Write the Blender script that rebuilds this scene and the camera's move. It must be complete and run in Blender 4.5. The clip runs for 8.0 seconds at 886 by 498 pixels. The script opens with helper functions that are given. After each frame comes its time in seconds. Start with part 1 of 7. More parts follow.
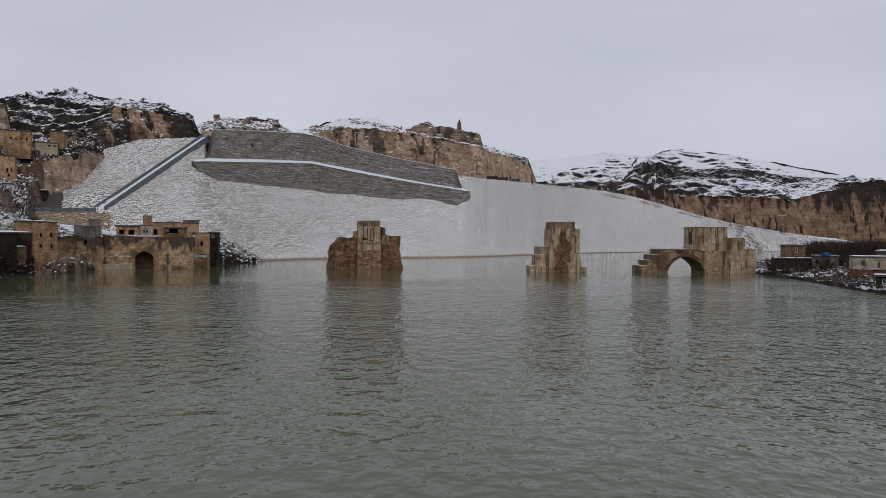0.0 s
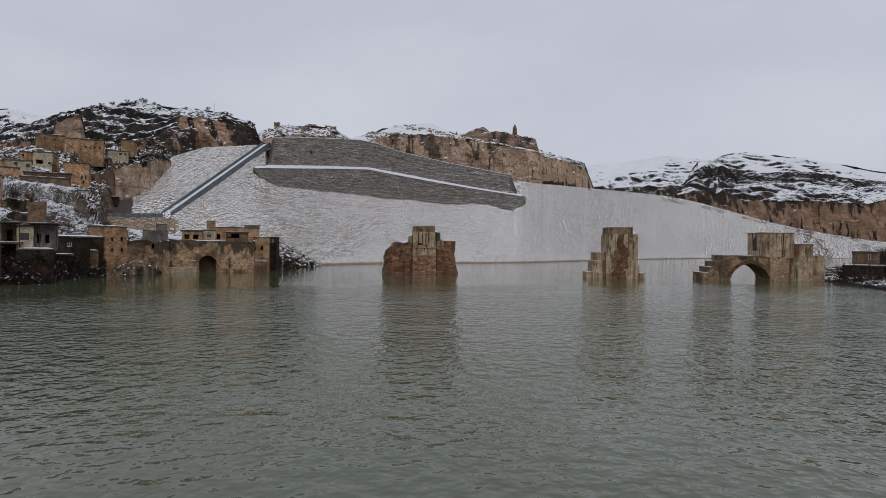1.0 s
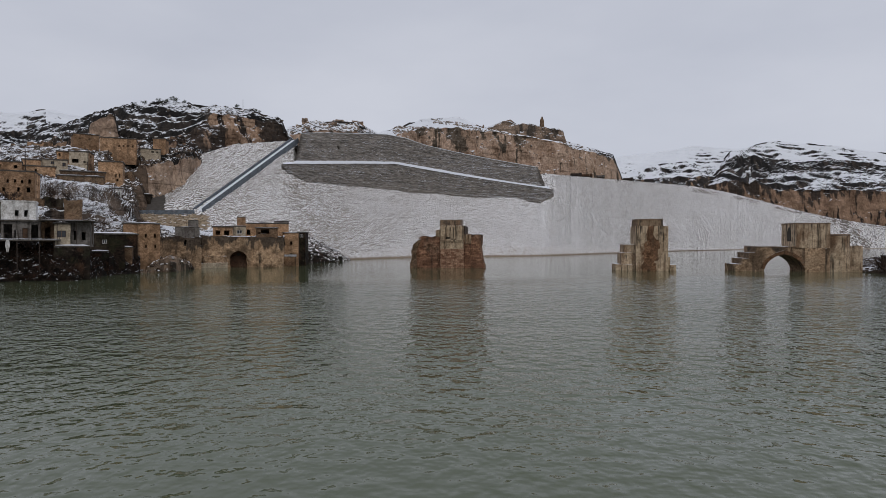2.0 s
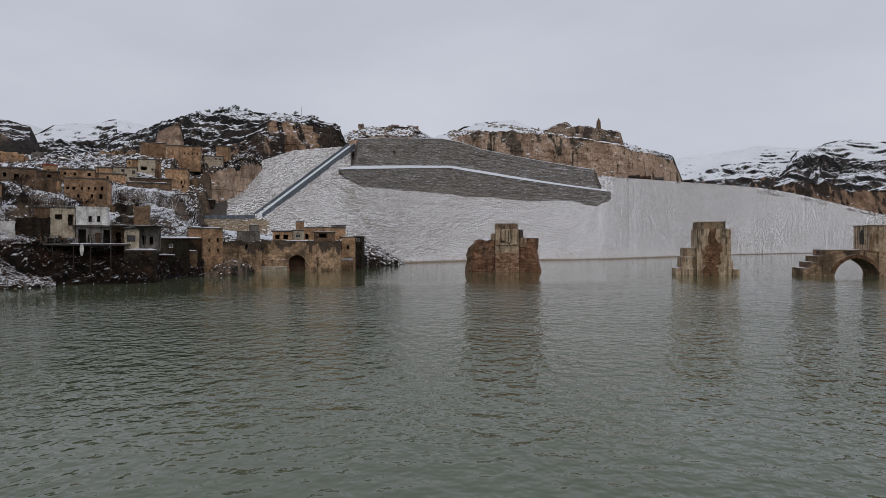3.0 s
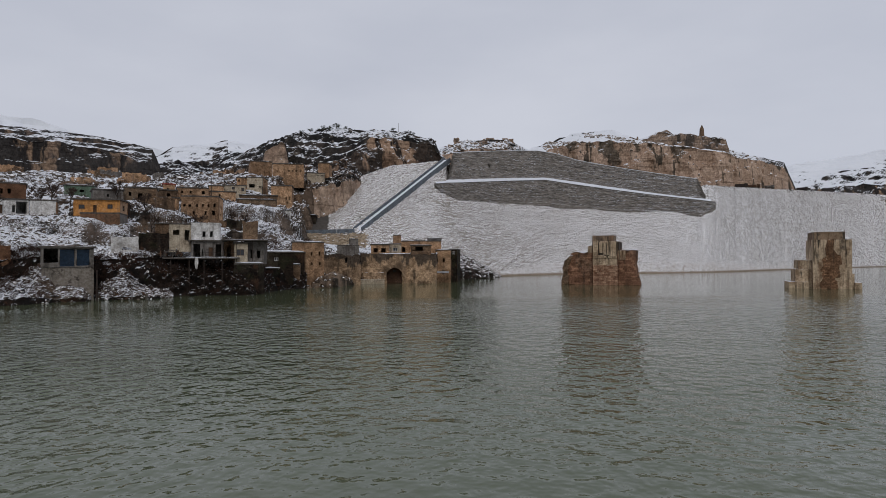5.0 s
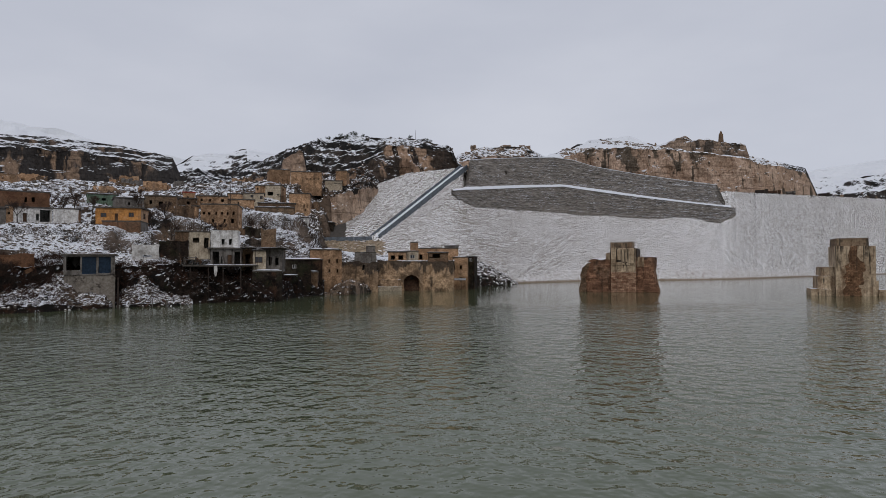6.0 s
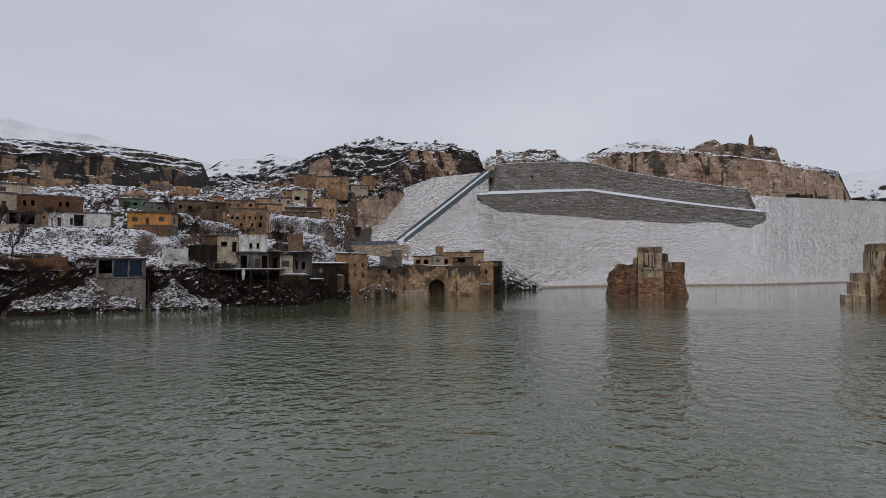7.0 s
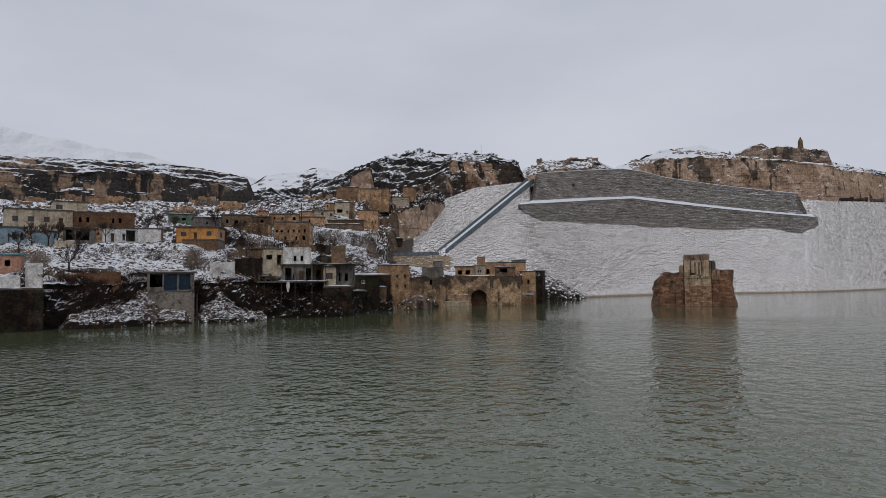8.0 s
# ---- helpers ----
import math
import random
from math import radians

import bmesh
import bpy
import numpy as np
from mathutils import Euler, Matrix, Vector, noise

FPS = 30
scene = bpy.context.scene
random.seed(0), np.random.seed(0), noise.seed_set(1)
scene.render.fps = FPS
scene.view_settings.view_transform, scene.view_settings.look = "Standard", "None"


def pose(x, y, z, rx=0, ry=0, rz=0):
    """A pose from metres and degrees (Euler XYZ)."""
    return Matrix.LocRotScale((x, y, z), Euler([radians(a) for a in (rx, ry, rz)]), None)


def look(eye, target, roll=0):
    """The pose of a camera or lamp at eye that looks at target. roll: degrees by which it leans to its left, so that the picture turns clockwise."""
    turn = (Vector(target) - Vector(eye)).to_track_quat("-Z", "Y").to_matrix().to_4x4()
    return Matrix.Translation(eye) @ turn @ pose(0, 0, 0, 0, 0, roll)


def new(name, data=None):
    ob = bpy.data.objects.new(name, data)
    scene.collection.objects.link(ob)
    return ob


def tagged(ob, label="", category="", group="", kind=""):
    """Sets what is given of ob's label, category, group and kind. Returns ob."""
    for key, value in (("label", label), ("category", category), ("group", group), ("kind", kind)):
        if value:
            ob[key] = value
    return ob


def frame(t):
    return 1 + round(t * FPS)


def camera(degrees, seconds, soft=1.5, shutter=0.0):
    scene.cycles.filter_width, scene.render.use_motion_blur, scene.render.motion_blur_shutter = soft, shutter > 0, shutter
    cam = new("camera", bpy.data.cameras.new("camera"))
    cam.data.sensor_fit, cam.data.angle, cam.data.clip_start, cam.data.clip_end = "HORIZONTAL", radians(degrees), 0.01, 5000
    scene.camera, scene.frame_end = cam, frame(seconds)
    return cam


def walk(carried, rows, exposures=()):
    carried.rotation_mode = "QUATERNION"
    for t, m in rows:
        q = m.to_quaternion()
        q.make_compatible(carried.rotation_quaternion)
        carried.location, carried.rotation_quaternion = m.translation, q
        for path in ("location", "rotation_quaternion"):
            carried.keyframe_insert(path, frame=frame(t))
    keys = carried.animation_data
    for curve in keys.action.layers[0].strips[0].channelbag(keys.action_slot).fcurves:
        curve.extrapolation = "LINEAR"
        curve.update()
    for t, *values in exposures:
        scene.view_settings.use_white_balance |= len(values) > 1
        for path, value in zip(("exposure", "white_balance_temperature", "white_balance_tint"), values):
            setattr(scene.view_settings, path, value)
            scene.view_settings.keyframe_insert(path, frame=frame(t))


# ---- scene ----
cam = camera(66.9, 8.0, soft=0.6)
EYE = 6.9
# seconds, yaw, pitch, roll: held by hand at the bridge's railing, turning on the spot
ROWS = [
    (0.0, 0.049, -0.485, 0.492),
    (0.5, 2.037, -0.358, 0.799),
    (1.0, 4.733, -0.084, 0.699),
    (1.2, 5.675, -0.476, 0.684),
    (2.3, 7.910, -0.644, 0.120),
    (2.5, 8.889, -0.500, 0.201),
    (3.0, 11.784, -0.335, 0.087),
    (3.5, 14.281, 0.312, -0.395),
    (4.0, 16.754, 0.581, -0.550),
    (4.5, 18.955, 0.843, -0.498),
    (4.7, 19.400, 0.759, -0.240),
    (5.8, 21.075, 1.187, -0.261),
    (6.0, 21.368, 1.374, -0.140),
    (6.5, 22.496, 1.361, 0.014),
    (7.0, 23.529, 1.757, 0.046),
    (7.5, 25.117, 2.195, -0.280),
    (8.0, 27.071, 2.666, -0.580),
]
walk(cam, [(t, pose(0, 0, EYE) @ pose(0, 0, 0, 90 + pitch, 0, yaw) @ pose(0, 0, 0, 0, 0, roll)) for t, yaw, pitch, roll in ROWS])

# ---- overcast sky and a veiled winter sun ----
world = bpy.data.worlds.new("overcast_sky")
scene.world = world
world.use_nodes = True
wt = world.node_tree
wt.nodes.clear()
sky = wt.nodes.new("ShaderNodeTexSky")
sky.sky_type, sky.sun_disc, sky.sun_elevation, sky.sun_rotation = "NISHITA", False, radians(32), radians(205)
grey = wt.nodes.new("ShaderNodeHueSaturation")
grey.inputs["Saturation"].default_value, grey.inputs["Value"].default_value = 0.35, 0.09
wt.links.new(sky.outputs[0], grey.inputs["Color"])
wco = wt.nodes.new("ShaderNodeTexCoord")
wmap = wt.nodes.new("ShaderNodeMapping")
wmap.inputs["Scale"].default_value = (1.4, 1.4, 4.0)
wt.links.new(wco.outputs["Generated"], wmap.inputs[0])
cloud = wt.nodes.new("ShaderNodeTexNoise")
cloud.inputs["Scale"].default_value, cloud.inputs["Detail"].default_value, cloud.inputs["Roughness"].default_value = 1.3, 6, 0.5
wt.links.new(wmap.outputs[0], cloud.inputs["Vector"])
cramp = wt.nodes.new("ShaderNodeValToRGB")
cramp.color_ramp.elements[0].position, cramp.color_ramp.elements[1].position = 0.3, 0.72
cramp.color_ramp.elements[0].color, cramp.color_ramp.elements[1].color = (0.466, 0.494, 0.582, 1), (0.586, 0.609, 0.688, 1)
wt.links.new(cloud.outputs[0], cramp.inputs[0])
wmix = wt.nodes.new("ShaderNodeMix")
wmix.data_type = "RGBA"
wmix.inputs[0].default_value = 0.93
wt.links.new(grey.outputs[0], wmix.inputs[6])
wt.links.new(cramp.outputs[0], wmix.inputs[7])
wbg = wt.nodes.new("ShaderNodeBackground")
wbg.inputs[1].default_value = 1.0
wt.links.new(wmix.outputs[2], wbg.inputs[0])
wout = wt.nodes.new("ShaderNodeOutputWorld")
wt.links.new(wbg.outputs[0], wout.inputs[0])
sun = new("sun", bpy.data.lights.new("sun", "SUN"))
sun.data.energy, sun.data.angle, sun.data.color = 0.6, radians(25), (1.0, 0.96, 0.9)
sun.matrix_world = look((60, -120, 100), (0, 0, 0))


# ---- materials ----
class Nodes:
    """A principled material and short calls for its nodes; textures run in world metres."""

    def __init__(self, name, rough=0.9, spec=0.25, metal=0.0):
        self.mat = bpy.data.materials.new(name)
        self.mat.use_nodes = True
        self.t = self.mat.node_tree
        self.b = self.t.nodes["Principled BSDF"]
        self.b.inputs["Roughness"].default_value = rough
        self.b.inputs["Specular IOR Level"].default_value = spec
        self.b.inputs["Metallic"].default_value = metal
        self.geo = self.t.nodes.new("ShaderNodeNewGeometry")

    def put(self, value, socket):
        if isinstance(value, bpy.types.NodeSocket):
            self.t.links.new(value, socket)
        elif isinstance(value, tuple) and len(value) == 3 and socket.type == "RGBA":
            socket.default_value = (*value, 1)
        else:
            socket.default_value = value

    def math(self, op, a, b=0.5, c=0.0, clamp=False):
        n = self.t.nodes.new("ShaderNodeMath")
        n.operation, n.use_clamp = op, clamp
        self.put(a, n.inputs[0]), self.put(b, n.inputs[1]), self.put(c, n.inputs[2])
        return n.outputs[0]

    def place(self, scale=(1, 1, 1), source=None):
        n = self.t.nodes.new("ShaderNodeMapping")
        n.inputs["Scale"].default_value = scale
        self.put(source or self.geo.outputs["Position"], n.inputs[0])
        return n.outputs[0]

    def noise(self, scale, detail=4, rough=0.55, stretch=(1, 1, 1)):
        n = self.t.nodes.new("ShaderNodeTexNoise")
        n.inputs["Scale"].default_value, n.inputs["Detail"].default_value, n.inputs["Roughness"].default_value = scale, detail, rough
        self.put(self.place(stretch), n.inputs["Vector"])
        return n.outputs[0]

    def cells(self, scale, feature="F1", stretch=(1, 1, 1)):
        n = self.t.nodes.new("ShaderNodeTexVoronoi")
        n.feature = feature
        n.inputs["Scale"].default_value = scale
        self.put(self.place(stretch), n.inputs["Vector"])
        return n.outputs["Distance"], (n.outputs["Color"] if feature == "F1" else None)

    def step(self, value, lo, hi):
        n = self.t.nodes.new("ShaderNodeMapRange")
        n.interpolation_type = "SMOOTHSTEP"
        self.put(value, n.inputs[0])
        n.inputs[1].default_value, n.inputs[2].default_value = lo, hi
        return n.outputs[0]

    def mix(self, fac, a, b, blend="MIX"):
        n = self.t.nodes.new("ShaderNodeMix")
        n.data_type, n.blend_type = "RGBA", blend
        self.put(fac, n.inputs[0]), self.put(a, n.inputs[6]), self.put(b, n.inputs[7])
        return n.outputs[2]

    def up(self):
        n = self.t.nodes.new("ShaderNodeSeparateXYZ")
        self.put(self.geo.outputs["Normal"], n.inputs[0])
        return n.outputs[2]

    def xyz(self):
        n = self.t.nodes.new("ShaderNodeSeparateXYZ")
        self.put(self.geo.outputs["Position"], n.inputs[0])
        return n.outputs

    def bump(self, height, strength=0.5, distance=0.1):
        n = self.t.nodes.new("ShaderNodeBump")
        n.inputs["Strength"].default_value, n.inputs["Distance"].default_value = strength, distance
        self.put(height, n.inputs["Height"])
        self.t.links.new(n.outputs[0], self.b.inputs["Normal"])

    def snow(self, colour, lo, hi, ragged=0.5, scale=0.5):
        """Snow lies on what faces up, with a ragged edge."""
        cover = self.math("ADD", self.up(), self.math("MULTIPLY", self.math("SUBTRACT", self.noise(scale, 5, 0.65), 0.5), ragged * 2))
        cover = self.step(cover, lo, hi)
        white = self.mix(self.noise(0.3, 4), (0.72, 0.74, 0.78), (0.84, 0.85, 0.87))
        return self.mix(cover, colour, white)

    def grime(self, colour, low=0.4, scale=1.3, stretch=(1, 1, 1)):
        """Fine uneven soiling over a surface."""
        spots = self.step(self.noise(scale, 7, 0.75, stretch), 0.3, 0.62)
        return self.mix(spots, self.mix(1.0, colour, (low, low * 0.95, low * 0.9), "MULTIPLY"), colour)

    def done(self, colour):
        self.put(colour, self.b.inputs["Base Color"])
        return self.mat


def rock_mat(name, light, brown, dark, lo=0.55, hi=0.75, ragged=0.35, stain=(0.5, 0.62), strata=0.5, snow_scale=0.35, big=0.0, rim=None, scars=0.0):
    """rim: (height where the black water stains end, where they are full, their raggedness, scale, stretch upwards)."""
    n = Nodes(name, 0.95, 0.1)
    col = n.mix(n.step(n.noise(0.09, 5), 0.35, 0.65), light, brown)
    col = n.mix(n.step(n.noise(0.16, 6, 0.6, (1, 1, 0.16)), stain[0], stain[1]), col, dark)
    if big:
        col = n.mix(n.math("MULTIPLY", n.step(n.noise(0.05, 5, 0.6, (1, 1, 0.6)), 0.46, 0.53), big), col, tuple(1.6 * c for c in dark))
    if scars:
        fresh = n.mix(n.noise(0.5, 5, 0.6, (1, 1, 0.2)), tuple(1.15 * c for c in light), brown)
        col = n.mix(n.math("MULTIPLY", n.step(n.noise(0.045, 4, 0.6, (1, 1, 0.45)), 0.57, 0.61), scars), col, fresh)
    if rim:
        wave = n.math("MULTIPLY", n.math("SUBTRACT", n.noise(rim[3], 5, 0.6, (1, 1, rim[4])), 0.5), rim[2])
        col = n.mix(n.math("MULTIPLY", n.step(n.math("ADD", n.xyz()[2], wave), rim[0], rim[1]), 0.92), col, tuple(1.3 * c for c in dark))
    layer = n.step(n.noise(0.5, 4, 0.6, (0.06, 0.06, 1.0)), 0.5, 0.66)
    col = n.mix(n.math("MULTIPLY", layer, strata), col, dark)
    grain = n.noise(1.6, 6, 0.7)
    col = n.mix(n.math("MULTIPLY", n.step(grain, 0.35, 0.75), 0.45), col, tuple(0.45 * c for c in brown))
    col = n.grime(col, 0.45, 0.9, (1, 1, 0.6))
    n.bump(n.math("ADD", n.noise(0.7, 6, 0.7), layer), 0.9, 0.5)
    return n.done(n.snow(col, lo, hi, ragged, snow_scale))


M_CLIFF = rock_mat("tan_cliff_rock", (0.58, 0.4, 0.275), (0.33, 0.21, 0.14), (0.028, 0.025, 0.023), 0.74, 0.86, 0.16, (0.47, 0.54), 0.3, big=0.95, scars=0.9, rim=(60, 68, 26, 0.06, 0.5))
M_PLATEAU = rock_mat("tan_plateau_cliff", (0.45, 0.295, 0.2), (0.26, 0.165, 0.11), (0.028, 0.026, 0.024), 0.72, 0.88, 0.2, (0.55, 0.62), 0.15, rim=(62, 72, 110, 0.11, 0.1))
M_DARKCLIFF = rock_mat("dark_stained_cliff_rock", (0.46, 0.31, 0.2), (0.17, 0.125, 0.1), (0.032, 0.03, 0.029), 0.74, 0.85, 0.16, (0.4, 0.5), 0.5, big=0.9, scars=0.9)
M_BLACKCLIFF = rock_mat("black_ledgy_rock", (0.15, 0.115, 0.09), (0.07, 0.06, 0.054), (0.024, 0.023, 0.023), 0.66, 0.78, 0.2, (0.4, 0.55), 0.5, big=0.8)
M_CASTLE = rock_mat("castle_cliff_rock", (0.7, 0.51, 0.385), (0.5, 0.345, 0.245), (0.085, 0.073, 0.057), 0.7, 0.86, 0.25, (0.55, 0.62), 0.12, rim=(79, 84, 90, 0.055, 0.8))
M_CRAG = rock_mat("castle_crag_rock", (0.55, 0.4, 0.29), (0.36, 0.25, 0.18), (0.07, 0.06, 0.05), 0.66, 0.82, 0.3, (0.5, 0.6), 0.5, big=0.3)
M_SHOREROCK = rock_mat("bare_tan_shore_rock", (0.42, 0.31, 0.225), (0.24, 0.17, 0.12), (0.05, 0.042, 0.034), 0.98, 1.15, 0.4, (0.5, 0.6), 0.4, 0.8)
M_BLUFF = rock_mat("pale_tan_bluff_rock", (0.66, 0.49, 0.36), (0.46, 0.32, 0.23), (0.035, 0.03, 0.026), 0.7, 0.86, 0.3, (0.58, 0.68), 0.3, big=0.35)
M_HILLTOP = rock_mat("snowy_hilltop", (0.1, 0.082, 0.068), (0.05, 0.043, 0.038), (0.02, 0.019, 0.018), 0.56, 0.68, 0.2, (0.4, 0.6), 0.7, 0.12)
M_CLIFFTOP = rock_mat("dark_cliff_ledges_with_snow", (0.12, 0.095, 0.076), (0.055, 0.047, 0.041), (0.02, 0.019, 0.018), 0.62, 0.76, 0.28, (0.4, 0.58), 0.6, 0.14, big=0.4)
M_LEDGES = rock_mat("dark_ledges_with_snow", (0.2, 0.14, 0.1), (0.09, 0.068, 0.052), (0.022, 0.02, 0.018), 0.7, 0.86, 0.4, (0.42, 0.58), 0.5, 0.5)
M_RUBBLE = rock_mat("snowy_rubble", (0.2, 0.15, 0.115), (0.1, 0.077, 0.06), (0.03, 0.027, 0.024), 0.58, 0.9, 0.95, (0.48, 0.66), 0.2, 4.6)
M_HILLSIDE = rock_mat("brown_snow_patched_hillside", (0.24, 0.17, 0.12), (0.13, 0.092, 0.066), (0.022, 0.02, 0.018), 0.72, 0.92, 0.7, (0.46, 0.62), 0.3, 0.7)
M_CHUTE = rock_mat("snowy_bank_rubble", (0.15, 0.105, 0.075), (0.08, 0.055, 0.042), (0.022, 0.02, 0.018), 0.62, 0.98, 0.8, (0.46, 0.62), 0.2, 2.0)
def bank_mat():
    """Wet earth bank: black loam, rust-red clay, pale fallen plaster and flecks of snow."""
    n = Nodes("dark_wet_bank", 0.92, 0.15)
    col = n.mix(n.step(n.noise(0.5, 6, 0.65), 0.35, 0.65), (0.008, 0.007, 0.006), (0.027, 0.017, 0.012))
    col = n.mix(n.math("MULTIPLY", n.step(n.noise(0.22, 6, 0.7), 0.57, 0.68), 0.7), col, (0.1, 0.046, 0.026))
    col = n.mix(n.math("MULTIPLY", n.step(n.noise(0.35, 5, 0.7, (1, 1, 0.5)), 0.6, 0.68), 0.55), col, (0.022, 0.03, 0.012))
    fleck, _ = n.cells(2.3)
    col = n.mix(n.math("MULTIPLY", n.step(n.noise(3.5, 5, 0.8), 0.62, 0.7), 0.7), col, (0.24, 0.2, 0.165))
    n.bump(n.math("ADD", n.noise(1.1, 7, 0.75), n.math("MULTIPLY", fleck, 0.4)), 1.0, 0.6)
    return n.done(n.snow(col, 0.74, 0.98, 0.75, 0.8))


M_BANK = bank_mat()
M_MUD = rock_mat("muddy_shore", (0.11, 0.08, 0.06), (0.06, 0.045, 0.035), (0.02, 0.018, 0.016), 0.95, 1.08, 0.5, (0.45, 0.65), 0.0, 0.12)


def slope_mat():
    n = Nodes("rockfill_bed", 0.95, 0.1)
    col = n.mix(n.noise(0.8, 5, 0.6), (0.04, 0.035, 0.031), (0.13, 0.115, 0.1))
    n.bump(n.noise(1.5, 5, 0.7), 0.8, 0.3)
    return n.done(col)


M_BED = slope_mat()


def stone_mat(name, light, dark, lo, hi, ragged=0.45, scale=0.22):
    n = Nodes(name, 0.92, 0.15)
    isl = n.geo.outputs["Random Per Island"]
    col = n.mix(isl, light, dark)
    col = n.mix(n.math("MULTIPLY", n.noise(1.2, 5, 0.7), 0.5), col, tuple(0.5 * c for c in dark))
    n.bump(n.noise(3.0, 5, 0.7), 0.6, 0.15)
    cover = n.math("ADD", n.up(), n.math("MULTIPLY", n.math("SUBTRACT", n.noise(scale, 5, 0.65), 0.5), ragged * 2))
    cover = n.math("ADD", cover, n.math("MULTIPLY", n.math("SUBTRACT", n.noise(0.07, 4, 0.6), 0.5), 0.5))
    cover = n.math("ADD", cover, n.math("MULTIPLY", n.math("SUBTRACT", n.math("FRACT", n.math("MULTIPLY", isl, 37.0)), 0.5), 0.5))
    cover = n.step(cover, lo, hi)
    return n.done(n.mix(cover, col, (0.86, 0.84, 0.83)))


M_STONE = stone_mat("snow_dusted_rockfill", (0.5, 0.45, 0.39), (0.33, 0.29, 0.245), 0.33, 0.69, 0.28, 0.8)
M_FARSTONE = stone_mat("snowier_rockfill", (0.5, 0.45, 0.39), (0.33, 0.29, 0.245), -0.1, 0.42, 0.36, 0.8)
M_TRACK = stone_mat("muddy_track_stone", (0.3, 0.24, 0.19), (0.16, 0.13, 0.105), 0.6, 0.95, 0.3, 0.5)
M_TANSTONE = stone_mat("tan_rockfill", (0.5, 0.4, 0.28), (0.33, 0.25, 0.17), 0.95, 1.2, 0.2)
M_RUBBLESTONE = stone_mat("rubble_stone", (0.2, 0.165, 0.13), (0.07, 0.058, 0.048), 0.62, 0.85, 0.5, 0.7)
M_TANRUBBLE = stone_mat("tan_ruin_stone", (0.36, 0.27, 0.2), (0.13, 0.105, 0.08), 0.7, 0.95, 0.4, 0.7)
M_SHORESTONE = stone_mat("muddy_shore_stone", (0.14, 0.11, 0.085), (0.05, 0.04, 0.033), 0.82, 1.02, 0.4, 0.7)
M_DARKSTONE = stone_mat("dark_shore_stone", (0.15, 0.13, 0.11), (0.05, 0.043, 0.037), 0.5, 0.74, 0.5, 0.7)


def wall_mat():
    n = Nodes("dark_layered_wall", 0.93, 0.12)
    lay = n.noise(1.0, 6, 0.7, (0.16, 0.16, 1.7))
    col = n.mix(n.step(lay, 0.35, 0.65), (0.38, 0.34, 0.3), (0.15, 0.135, 0.12))
    col = n.mix(n.math("MULTIPLY", n.noise(0.05, 4), 0.5), col, (0.21, 0.195, 0.175))
    col = n.grime(col, 0.5, 1.1, (0.35, 0.35, 1.6))
    n.bump(n.noise(1.6, 5, 0.7), 0.6, 0.2)
    ledge = n.step(n.math("ADD", n.up(), n.math("MULTIPLY", n.math("SUBTRACT", n.noise(0.9, 4, 0.6, (0.12, 0.12, 1.6)), 0.5), 1.3)), 0.78, 1.05)
    return n.done(n.mix(ledge, col, (0.6, 0.6, 0.62)))


M_WALL = wall_mat()


# ---- helpers for shapes ----
def at(az, d):
    """Plan position by bearing (degrees to the left of the first view) and distance from the bridge."""
    return -math.sin(radians(az)) * d, math.cos(radians(az)) * d


def fbm(x, y, z, scale, octaves=4):
    return noise.fractal(Vector((x / scale, y / scale, z / scale)), 0.9, 2.0, octaves)


def mesh_of(name, verts, faces, mats, index=None):
    me = bpy.data.meshes.new(name)
    me.from_pydata(verts, [], faces)
    for m in mats:
        me.materials.append(m)
    if index is not None:
        me.polygons.foreach_set("material_index", index)
    me.update()
    return me


